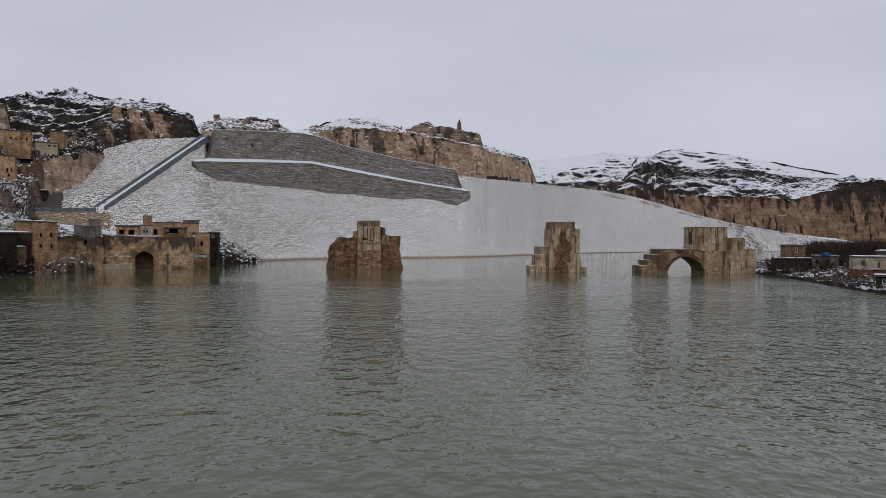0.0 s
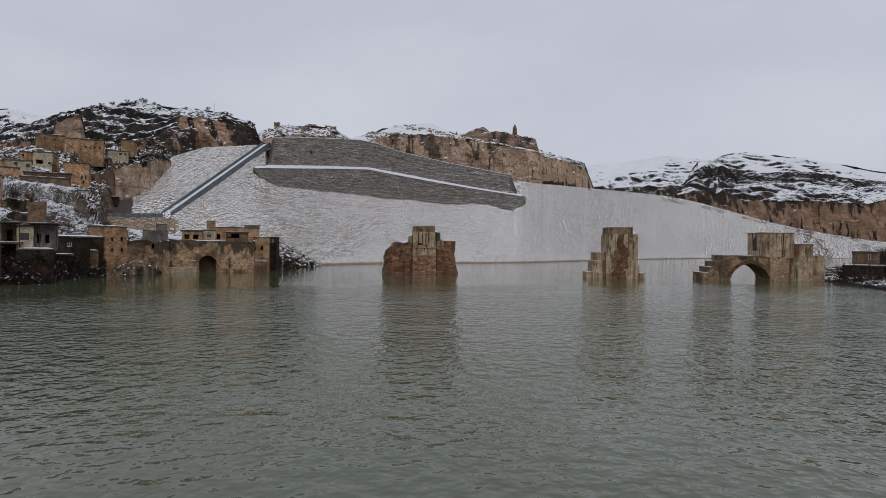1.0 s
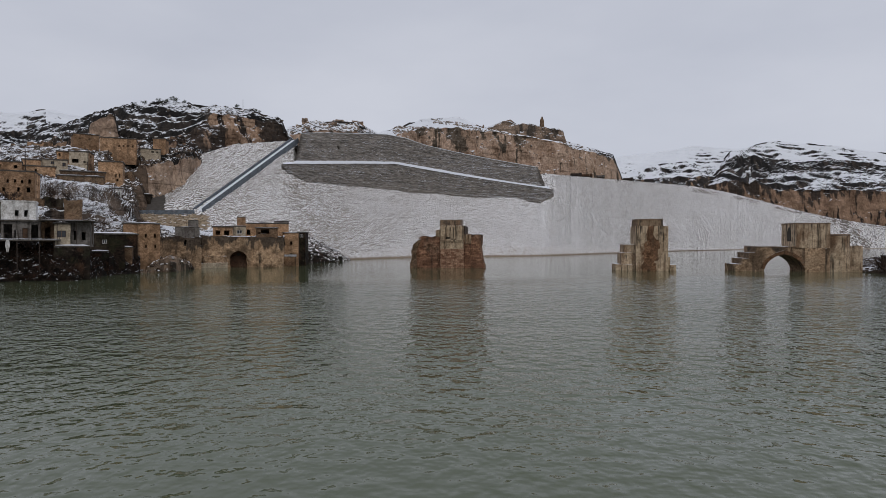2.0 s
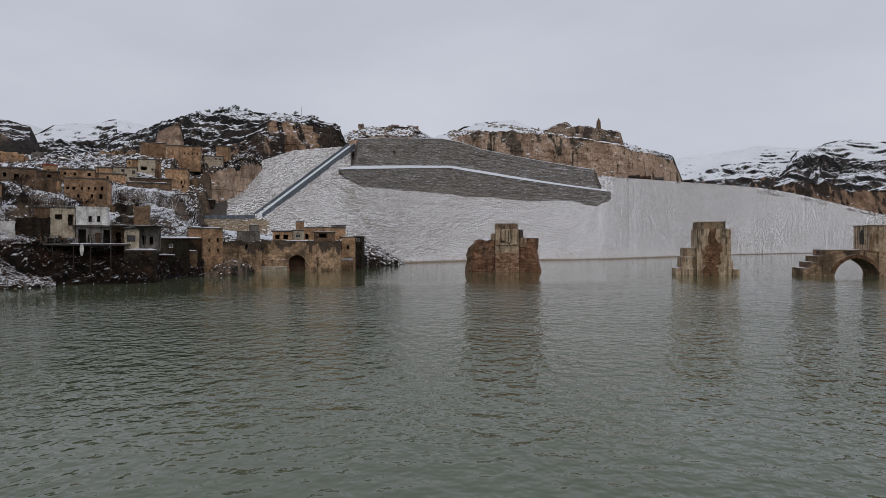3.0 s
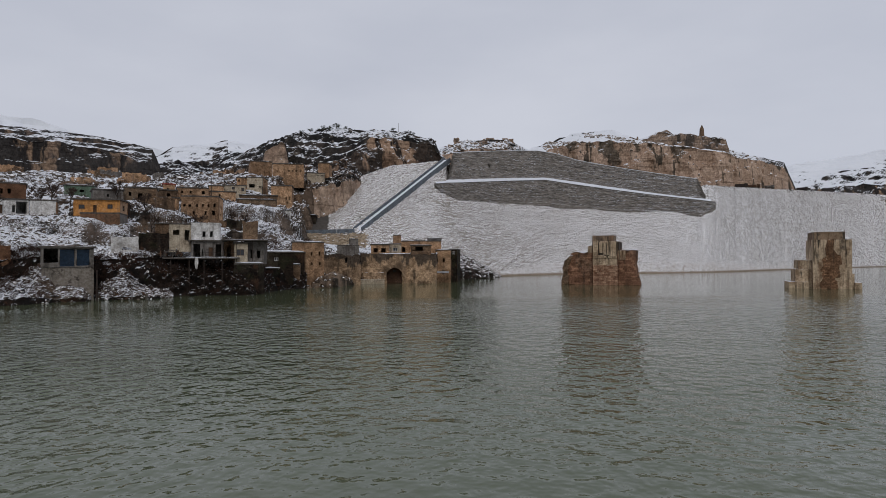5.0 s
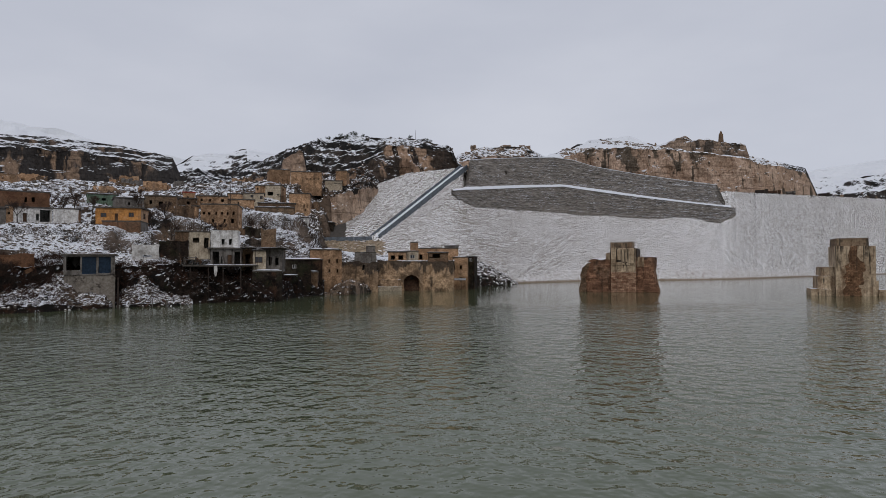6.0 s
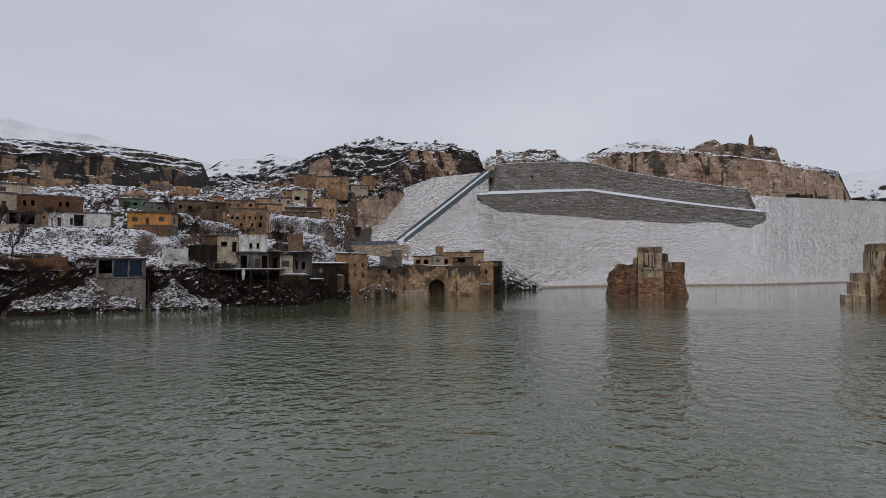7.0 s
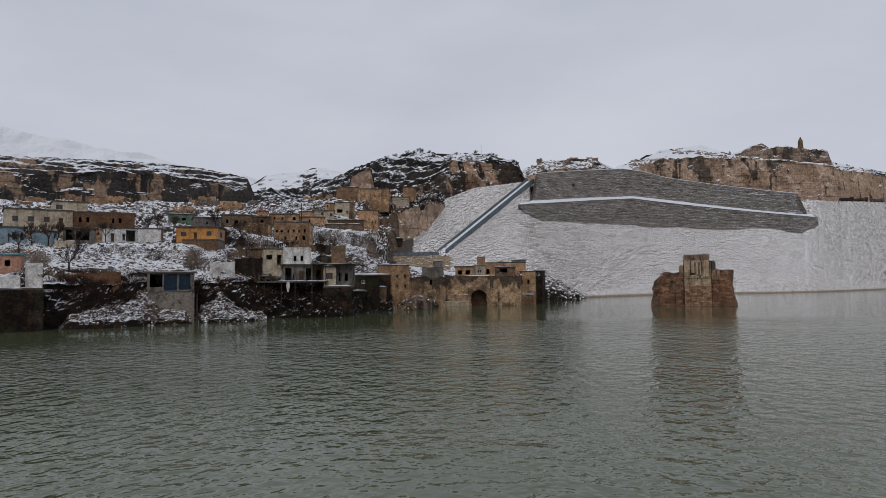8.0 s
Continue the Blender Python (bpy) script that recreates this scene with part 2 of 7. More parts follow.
def loft(name, keys, segs, step, mats, label, category, kind="structure", pads=()):
    """A sheet of land: rows of (bearing, then distance and height of each break), swept over the bearings.
    segs: (samples, roughness, its size, ledge strength, ledge height, material) for each stretch between two breaks."""
    k = np.array(sorted(keys))
    az = np.arange(k[0, 0], k[-1, 0] + step * 0.5, step)
    cols = [np.interp(az, k[:, 0], k[:, i]) for i in range(1, k.shape[1])]
    verts, rows = [], []
    for s, seg in enumerate(segs):
        r0, z0, r1, z1 = cols[2 * s], cols[2 * s + 1], cols[2 * s + 2], cols[2 * s + 3]
        for j in range(seg[0] + (s == len(segs) - 1)):
            f = j / seg[0]
            rows.append((r0 + (r1 - r0) * f, z0 + (z1 - z0) * f, r1 - r0, z1 - z0, s, 1 - f ** 6))
    for r, z, dr, dz, s, fade in rows:
        _, amp, size, terrace, height, _ = segs[s]
        for i, a in enumerate(az):
            x, y = at(a, r[i])
            h = z[i]
            if s > 1 and pads:
                total, lift = 0.1, 0.0
                for pa, pd, pz, pw in pads:
                    across, along = (a - pa) * 0.01745 * r[i], r[i] - pd
                    near = max(0.0, abs(across) - pw) ** 2 / 3.5 + (max(0.0, -along - 3) ** 2 / 10 if along < 0 else max(0.0, along - 6) ** 2 / 60)
                    if near < 5:
                        k = math.exp(-near)
                        total += k
                        lift += k * (pz - h)
                h += lift / total if total > 0.1 else 0.0
            if terrace:
                q = h / height + 1.0 * fbm(x, y, 3.0, 45, 2)
                f = q - math.floor(q)
                g = max(0.0, (f - 0.5) / 0.5)
                h += terrace * fade * min(1.1, max(0.15, 0.75 + 1.1 * fbm(x, y, 9.0, 30, 2))) * height * (g * g * (3 - 2 * g) - f)
            d = amp * (fbm(x, y, z[i] * 0.8, size, 5))
            n = math.hypot(dr[i], dz[i]) or 1.0
            x, y = at(a, r[i] - d * dz[i] / n)
            verts.append((x, y, h + d * dr[i] / n))
    w = len(az)
    faces = [(j * w + i + 1, j * w + i, (j + 1) * w + i, (j + 1) * w + i + 1) for j in range(len(rows) - 1) for i in range(w - 1)]
    index = [segs[rows[j][4]][5] for j in range(len(rows) - 1) for i in range(w - 1)]
    return tagged(new(name, mesh_of(name, verts, faces, mats, index)), label, category, kind=kind)


def rock_scatter(name, places, size, mat, label, category, seed=1, flat=0.7, parent=None):
    """Many angular stones as one mesh: places are (x, y, z, normal, size factor)."""
    rng = np.random.default_rng(seed)
    bm = bmesh.new()
    bmesh.ops.create_icosphere(bm, subdivisions=1, radius=0.5)
    base = np.array([v.co[:] for v in bm.verts])
    tri = np.array([[v.index for v in f.verts] for f in bm.faces])
    bm.free()
    n = len(places)
    pos = np.array([p[:3] for p in places])
    nor = np.array([p[3] for p in places], float)
    nor /= np.linalg.norm(nor, axis=1)[:, None]
    fac = np.array([p[4] for p in places]) * size
    t1 = np.cross(nor, [0.0, 0.0, 1.0]) + [1e-4, 0, 0]
    t1 /= np.linalg.norm(t1, axis=1)[:, None]
    t2 = np.cross(nor, t1)
    spin = rng.uniform(0, 6.28, n)
    u = t1 * np.cos(spin)[:, None] + t2 * np.sin(spin)[:, None]
    v = np.cross(nor, u)
    sx, sy, sz = (rng.uniform(a, b, n) * fac for a, b in ((0.95, 1.45), (0.75, 1.1), (0.7 * flat, 1.2 * flat)))
    shape = np.sign(base)[None] * np.abs(base)[None] ** 0.7 * 0.82 * rng.uniform(0.68, 1.2, (n, len(base), 1))
    verts = pos[:, None] + shape[:, :, :1] * (u * sx[:, None])[:, None] + shape[:, :, 1:2] * (v * sy[:, None])[:, None] + shape[:, :, 2:] * (nor * sz[:, None])[:, None]
    faces = (tri[None] + (np.arange(n) * len(base))[:, None, None]).reshape(-1, 3)
    ob = new(name, mesh_of(name, verts.reshape(-1, 3).tolist(), faces.tolist(), [mat]))
    ob.parent = parent
    return tagged(ob, label, category, kind="stuff")


# ---- ground under all, and the water ----
def disc(name, radii, z, mat, n=96):
    verts, faces = [(0, 0, z)], []
    for r in radii:
        verts += [(r * math.cos(6.2832 * i / n), r * math.sin(6.2832 * i / n), z) for i in range(n)]
    faces += [(0, 1 + i, 1 + (i + 1) % n) for i in range(n)]
    for k in range(len(radii) - 1):
        a, b = 1 + k * n, 1 + (k + 1) * n
        faces += [(a + i, b + i, b + (i + 1) % n, a + (i + 1) % n) for i in range(n)]
    return new(name, mesh_of(name, verts, faces, [mat]))


def water_mat():
    n = Nodes("green_grey_river_water", 0.05, 0.5)
    n.b.inputs["IOR"].default_value = 1.33
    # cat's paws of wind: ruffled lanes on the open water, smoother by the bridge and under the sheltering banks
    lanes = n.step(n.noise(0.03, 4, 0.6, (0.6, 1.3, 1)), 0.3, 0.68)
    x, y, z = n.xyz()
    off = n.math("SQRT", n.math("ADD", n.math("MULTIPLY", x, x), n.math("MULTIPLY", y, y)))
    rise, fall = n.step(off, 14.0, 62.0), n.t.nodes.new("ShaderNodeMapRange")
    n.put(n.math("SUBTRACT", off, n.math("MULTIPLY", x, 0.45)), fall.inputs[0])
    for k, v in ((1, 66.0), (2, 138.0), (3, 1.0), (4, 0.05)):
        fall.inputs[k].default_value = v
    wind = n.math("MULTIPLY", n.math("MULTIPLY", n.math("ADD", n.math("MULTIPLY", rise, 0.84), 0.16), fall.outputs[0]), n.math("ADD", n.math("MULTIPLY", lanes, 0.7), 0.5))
    chop = n.noise(0.95, 2, 0.5, (1.05, 0.9, 1))
    small = n.noise(2.4, 3, 0.5, (0.75, 1.1, 1))
    swell = n.noise(0.33, 3, 0.6, (2.1, 0.9, 1))
    waves = n.math("ADD", n.math("ADD", n.math("MULTIPLY", chop, 3.2), n.math("MULTIPLY", small, 0.3)), n.math("MULTIPLY", swell, 2.0))
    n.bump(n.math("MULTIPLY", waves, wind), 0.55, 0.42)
    return n.done(n.mix(n.noise(0.03, 3), (0.078, 0.094, 0.05), (0.098, 0.114, 0.062)))


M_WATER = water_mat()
tagged(disc("ground", (60, 400, 1500, 4600), -4.0, M_MUD), "flat valley floor under the reservoir", "ground", kind="structure")
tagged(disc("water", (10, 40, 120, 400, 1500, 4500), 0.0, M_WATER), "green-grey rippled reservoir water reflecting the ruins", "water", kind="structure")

# ---- the rockfill embankment ----
EMB = [
    (-32, 1030, -3, 1050, 8, 1062, 9, 1090, 8), (-30.4, 1010, -3, 1035, 11, 1045, 14, 1070, 13), (-27.4, 950, -3, 985, 16, 1000, 25, 1030, 24),
    (-23.5, 860, -3, 905, 20, 929, 34, 960, 33), (-19.3, 745, -3, 805, 28, 846, 50, 880, 50), (-14.4, 600, -3, 700, 34, 786, 68, 820, 66),
    (-7.4, 415, -3, 485, 28, 545, 56.5, 585, 56), (-4.2, 358, -3, 422, 29, 470, 51.5, 510, 52), (-2.3, 335, -3, 389, 32.4, 430, 50, 470, 51), (-1.15, 326, -3, 386, 30.4, 423, 49.2, 466, 50), (-0.8, 324, -3, 386, 31, 392, 33, 440, 36),
    (1.2, 312, -3, 374, 31, 380, 33, 440, 36), (5, 300, -3, 365, 32.4, 371, 34, 440, 36), (9.8, 281, -3, 350, 34.6, 356, 36, 430, 38),
    (14.9, 250, -3, 318, 33, 324, 35, 410, 38), (18.6, 221, -3, 288, 31.5, 294, 34, 370, 38), (19.2, 217.5, -3, 284.5, 32.5, 290, 35, 370, 40), (19.65, 215, -3, 282, 33.6, 309.5, 51.2, 350, 52), (20.6, 213, -2, 279, 35.8, 310, 51.5, 350, 52),
    (24.3, 216, 5, 262, 27.3, 305, 48.7, 330, 50), (27, 220, 7, 256, 24.3, 291, 41.8, 320, 43), (29.5, 224, 9, 246, 19.3, 262, 27, 300, 30), (32, 228, 11, 240, 16.3, 252, 22, 290, 24),
]


def emb_row(az):
    """The slope's breaks at one bearing, rounded off where the embankment bends away upstream."""
    k = np.array(sorted(EMB))
    w = min(2.2, max(0.0, -1.2 - az) * 0.9)
    toe = max(w, min(3.0, max(0.0, 6 - az) * 0.5))
    return [float(np.mean([np.interp(az + s * (toe if i < 3 else w), k[:, 0], k[:, i]) for s in (-1, -0.5, 0, 0.5, 1)])) for i in range(1, 9)]


EMB_ROWS = {round(a * 20): emb_row(a) for a in np.arange(-32, 32.01, 0.05)}
loft("embankment", [(a / 20, *EMB_ROWS[a]) for a in sorted(EMB_ROWS) if a % 5 == 0 or -34 <= a <= -14 or 380 <= a <= 396], [(16, 0, 14, 0, 1, 0), (14, 0, 14, 0, 1, 0), (6, 0.3, 14, 0, 1, 0)], 0.25, [M_BED], "rockfill embankment slope of grey stones dusted with snow", "embankment")


def emb_point(az, f):
    """A point of the slope, f from the toe (0) to the break of the slope (1) and on to the crest (2)."""
    q = min(max(az, -31.9), 31.9) * 20
    lo = math.floor(q)
    v = [p + (s - p) * (q - lo) for p, s in zip(EMB_ROWS[lo], EMB_ROWS[lo + 1])]
    i = 0 if f < 1 else 2
    g = f if f < 1 else f - 1
    r, z = v[i] + (v[i + 2] - v[i]) * g, v[i + 1] + (v[i + 3] - v[i + 1]) * g
    x, y = at(az, r)
    dr, dz = v[i + 2] - v[i], v[i + 3] - v[i + 1]
    a = radians(az)
    return x, y, z, (math.sin(a) * dz, -math.cos(a) * dz, dr), math.hypot(dr, dz), r


def bench_height(a):
    """The bench dies out towards both ends."""
    k = min(1.0, max(0.0, (a + 14) / 12), max(0.0, (16.5 - a) / 5))
    return k * (4.3 + 0.5 * noise.noise(Vector((a * 0.5, 0, 0)))) if a < 16.5 else -1.5


def emb_cells(az0, az1, part, space, skip, seed, scale=1.0):
    """Tightly fitted six-sided stones over a stretch of the slope: outlines share jittered corners, each stone shrunk and crowned."""
    rng = random.Random(seed)
    az0 -= math.degrees(0.45 * space / emb_point(az0, part + 0.5)[5])
    az1 += math.degrees(0.75 * space / emb_point(az1, part + 0.5)[5])
    lengths = [emb_point(a, part + 0.5)[4] for a in np.linspace(az0, az1, 9)]
    rows = int(max(lengths) / (space * 0.86))
    azs = [az0]
    while azs[-1] < az1:
        azs.append(azs[-1] + math.degrees(space / emb_point(azs[-1], part + 0.5)[5] / 2))
    jit, spot = {}, {}

    def corner(i, j):
        if (i, j) not in jit:
            u = min(max(i + rng.uniform(-0.6, 0.6), 0), len(azs) - 1.001)
            k = int(u)
            a = azs[k] + (azs[k + 1] - azs[k]) * (u - k)
            f = min(max((j + rng.uniform(-0.36, 0.36)) / rows, 0), 0.999)
            jit[i, j] = Vector(emb_point(a, part + f)[:3])
        return jit[i, j]

    verts, faces, kinds = [], [], []
    for j in range(rows):
        for i in range(j % 2, len(azs) - 3, 2):
            a_mid = azs[i + 1]
            if skip(a_mid):
                continue
            ring = [corner(i, j), corner(i + 1, j), corner(i + 2, j), corner(i + 2, j + 1), corner(i + 1, j + 1), corner(i, j + 1)]
            mid = sum(ring, Vector()) / 6
            if mid.z < bench_height(a_mid) - 0.4 - rng.random():
                continue
            if a_mid > 29.6 and mid.z > 15.4:
                continue
            nor = Vector(emb_point(a_mid, part + (j + 0.5) / rows)[3]).normalized()
            b = len(verts)
            tilt = Vector((rng.uniform(-1, 1), rng.uniform(-1, 1), rng.uniform(-1, 1))) * 0.2
            far = min(1.0, max(0.0, (5 - a_mid) / 6.5))
            gap, lift = rng.uniform(0.86, 0.97) + 0.05 * far, rng.uniform(0.14, 0.46) * scale * (1 - 0.66 * far)
            verts += [(mid + (p - mid) * gap - nor * 0.1)[:] for p in ring]
            verts += [(mid + (p - mid) * gap * rng.uniform(0.74, 0.92) + nor * (lift + (p - mid).dot(tilt)))[:] for p in ring]
            verts.append((mid + nor * (lift + rng.uniform(0.02, 0.14)))[:])
            faces += [(b + k, b + (k + 1) % 6, b + 6 + (k + 1) % 6, b + 6 + k) for k in range(6)] + [(b + 6 + k, b + 6 + (k + 1) % 6, b + 12) for k in range(6)]
            rise = part + (j + 0.5) / rows
            rut = any(abs(a_mid - (b0 - 0.95 * (2 - rise) + 0.2 * math.sin(9 * rise))) < wide for b0, wide in ((-22.9, 0.16), (-23.6, 0.3), (-26.6, 0.2))) or (a_mid < -13 and 1.78 < rise < 1.9 and math.sin(a_mid * 2.1) > -0.4)
            kinds += [int(mid.z < 15.4) if a_mid > 26.4 and part < 1 else 2 if rut and rng.random() < 0.75 else int(rng.random() < (5.0 - a_mid) / 7.0 - 0.06)] * 12
    return verts, faces, kinds


def rockfill(name, stretches, mats, label, seed, scale=1.0):
    verts, faces, kinds = [], [], []
    for az0, az1, p, space, skip in stretches:
        v, f, q = emb_cells(az0, az1, p, space, skip, seed, scale)
        b = len(verts)
        verts += v
        faces += [tuple(i + b for i in p) for p in f]
        kinds += q
        seed += 1
    me = mesh_of(name, verts, faces, mats, [k % len(mats) for k in kinds])
    bm = bmesh.new()
    bm.from_mesh(me)
    bmesh.ops.recalc_face_normals(bm, faces=bm.faces[:])
    bm.to_mesh(me)
    bm.free()
    return tagged(new(name, me), label, "rockfill", kind="stuff")


never = lambda a: False
rockfill("rockfill", [(-1.4, 12, 0, 1.08, never), (12, 26.4, 0, 1.08, never), (-4.2, -1.4, 0, 1.12, never), (-7.2, -4.2, 0, 1.2, never), (-10, -7.2, 0, 1.3, never), (-12.8, -10, 0, 1.4, never), (19.66, 29.5, 1, 1.08, never), (-4.2, -1.2, 1, 1.12, never), (-7.2, -4.2, 1, 1.2, never), (-10, -7.2, 1, 1.3, never), (-12.8, -10, 1, 1.4, never)], [M_STONE, M_FARSTONE], "tightly laid grey rockfill stones dusted with snow", 11, 0.8)
rockfill("rockfill", [(-16.5, -12.8, 0, 1.6, never), (-20.5, -16.5, 0, 1.9, never), (-16.5, -12.8, 1, 1.6, never), (-20.5, -16.5, 1, 1.9, never), (-31, -20.5, 0, 2.5, never), (-31, -20.5, 1, 2.5, never)], [M_STONE, M_FARSTONE, M_TRACK], "far end of the rockfill slope under thin snow", 17, 0.7)
rockfill("rockfill", [(26.4, 31.8, 0, 1.5, never)], [M_STONE, M_TANSTONE], "bare tan boulders below the concrete channel", 19, 1.0)


def shore_mat():
    n = Nodes("snowy_shore_gravel", 0.9, 0.2)
    col = n.mix(n.noise(1.5, 5, 0.7), (0.36, 0.28, 0.2), (0.16, 0.125, 0.095))
    damp = n.step(n.math("ADD", n.xyz()[2], n.math("MULTIPLY", n.noise(0.6, 4), 0.8)), 0.7, 1.3)
    n.bump(n.noise(2.0, 5, 0.7), 0.6, 0.2)
    return n.done(n.mix(n.math("MULTIPLY", damp, n.step(n.noise(1.3, 6, 0.75), 0.4, 0.56)), col, (0.78, 0.77, 0.77)))


M_SHORE = shore_mat()


def bench_row(a):
    z = max(bench_height(a), 0.5)
    v = EMB_ROWS[round(a * 20)]
    r = v[0] + (v[2] - v[0]) * (z + 3) / (v[3] + 3)
    return (a, r - 3.4 - 1.6 * z, -0.9, r - 2.2 - 1.3 * z, 0.7, r - 1.2, z, r + 4, z + 0.5)


loft("shore_bench", [bench_row(a) for a in np.arange(-28, 16.4, 0.5)],
    [(4, 0.25, 3, 0, 1, 0), (14, 0.5, 1.8, 0, 1, 0), (4, 0.3, 3, 0, 1, 0)], 0.1, [M_SHORE], "narrow snowy gravel bench at the waterline", "shore")


# ---- the two-tier layered retaining wall ----
def terrace_wall(name, keys, courses):
    """keys: (bearing, distance and height of the top, distance and height of the foot)."""
    k = np.array(sorted(keys))
    az = np.arange(k[0, 0], k[-1, 0] + 0.05, 0.1)
    rt, zt, rb, zb = (np.interp(az, k[:, 0], k[:, i]) for i in range(1, 5))
    rng = random.Random(name)
    verts, w = [], len(az)
    lines = [(0.0, -3.0)]
    for c in range(courses):
        out = rng.uniform(-0.12, 0.12)
        lines += [(c / courses, out), ((c + 0.93) / courses, out + 0.06)]
    lines += [(1.0, 0.5), (1.0, 4.0)]
    for j, (f, out) in enumerate(lines):
        for i in range(w):
            g = f if 0 < j < len(lines) - 1 else (0 if j == 0 else 1)
            r, z = rb[i] + (rt[i] - rb[i]) * g, zb[i] + (zt[i] - zb[i]) * g
            wob = 0.34 * fbm(az[i] * 9, j * 5.3, 0, 1.0, 3)
            z += 0.3 * fbm(az[i] * 4, j * 1.3, 4, 1.0, 3)
            x, y = at(az[i], r + (out if 0 < j else 0) + wob + (0.25 if (j % 2 == 0 and 0 < j < len(lines) - 2) else 0))
            verts.append((x, y, z - (6 if j == 0 else 0)))
    faces = [(j * w + i + 1, j * w + i, (j + 1) * w + i, (j + 1) * w + i + 1) for j in range(len(lines) - 1) for i in range(w - 1)]
    return new(name, mesh_of(name, verts, faces, [M_WALL]))


tiers = tagged(new("retaining_wall"), "dark layered two-tier retaining wall with a snowy berm", "retaining wall")
UPPER = [(19.5, 305, 43.8, 296, 41.5), (19.05, 309, 55.5, 300, 42.0), (17.5, 321, 57.9, 312, 43.7), (14.9, 341, 61.3, 332, 46.3), (11.9, 358, 63.8, 349, 48.5), (10.4, 366, 63.3, 357, 49.0), (8.6, 373, 60.4, 364, 47.5), (5.4, 384, 57.3, 375, 44.8), (1.8, 396, 54.0, 387, 42.0), (-0.9, 406, 51.7, 397, 39.9), (-1.5, 403, 41.4, 399, 39.4)]
LOWER = [(20.66, 280, 38.2, 278, 37.0), (20.52, 281, 38.2, 279, 35.5), (20.19, 283, 38.5, 277, 33.0), (19.49, 287, 39.2, 281, 31.5), (18.3, 297, 40.4, 291, 30.9), (14.33, 326, 44.3, 320, 33.3), (11.15, 344, 46.5, 338, 34.2), (7.64, 359, 44.4, 353, 32.6), (3.46, 372, 41.3, 366, 30.8), (-1.2, 389, 38.1, 383, 29.8), (-1.9, 394, 37.7, 388, 32.6), (-2.25, 398, 37.6, 396, 35.9)]
upper = terrace_wall("upper_tier", UPPER, 26)
lower = terrace_wall("lower_tier", LOWER, 24)
upper.parent = lower.parent = tiers
M_SNOW = Nodes("packed_snow", 0.7, 0.3)
M_SNOW.bump(M_SNOW.noise(1.2, 5, 0.6), 0.4, 0.15)
M_SNOW = M_SNOW.done(M_SNOW.mix(M_SNOW.noise(0.5, 5), (0.7, 0.72, 0.76), (0.84, 0.85, 0.87)))


def ribbon(name, keys, mat, parent, step=0.2, drop=0.6):
    """A strip with thickness that follows bearings: keys of (bearing, outer distance, height, inner distance, height)."""
    k = np.array(sorted(keys))
    az = np.arange(k[0, 0], k[-1, 0] + step / 2, step)
    a, za, b, zb = (np.interp(az, k[:, 0], k[:, i]) for i in range(1, 5))
    verts, w = [], len(az)
    for i in range(w):
        wob = 0.15 * fbm(az[i] * 3, 0, 0, 1.0, 3)
        for r, z in ((a[i], za[i] - drop), (a[i], za[i] + wob), (b[i], zb[i] + wob), (b[i], zb[i] - drop)):
            verts.append((*at(az[i], r), z))
    faces = [(4 * i + j, 4 * i + (j + 1) % 4, 4 * i + 4 + (j + 1) % 4, 4 * i + 4 + j) for i in range(w - 1) for j in range(4)]
    ob = new(name, mesh_of(name, verts, faces, [mat]))
    ob.parent = parent
    return ob


ribbon("snowy_berm", [(a, r - 0.4, z + 0.05, np.interp(-a, [-u[0] for u in UPPER], [u[3] for u in UPPER]) + 0.6, np.interp(-a, [-u[0] for u in UPPER], [u[4] for u in UPPER]) + 0.05) for a, r, z, _, _ in LOWER[1:-1]], M_SNOW, tiers, drop=0.15)
ribbon("snowy_coping", [(a, r - 0.3, z, r + 5, z + 0.5) for a, r, z, _, _ in UPPER[1:-1]], M_SNOW, tiers, drop=0.25)

# ---- cliffs and hills ----
loft("castle_rock", [
    (20.2, 370, 44, 374, 64, 382, 70, 420, 62), (18.2, 372, 44, 378, 68, 386, 73.5, 440, 64), (14.4, 380, 44, 388, 70, 402, 77.2, 460, 66), (12.6, 392, 44, 402, 68, 420, 74.5, 470, 66),
    (10.5, 405, 44, 414, 74, 440, 82, 520, 74), (8.9, 425, 44, 432, 80, 470, 92.3, 560, 84), (5.8, 440, 44, 447, 82, 500, 99.4, 600, 90), (3.8, 449, 43, 455, 81.5, 500, 92, 600, 89), (1.5, 458, 42, 464, 81, 510, 88, 600, 86),
    (-2.9, 480, 42, 487, 78, 515, 83.5, 600, 80), (-3.4, 483, 42, 490, 75, 515, 82, 600, 78), (-5.5, 510, 44, 517, 74.5, 530, 78.5, 620, 74), (-7.1, 548, 46, 556, 73.5, 566, 78, 640, 70), (-7.9, 575, 46, 583, 58, 596, 60, 660, 60)],
    [(50, 3.6, 9, 0.0, 6, 0), (30, 1.3, 12, 0.3, 3, 1), (8, 1.5, 25, 0, 1, 1)], 0.1, [M_CASTLE, M_HILLTOP], "tan castle rock with sheer cliffs and snow on top", "cliff")
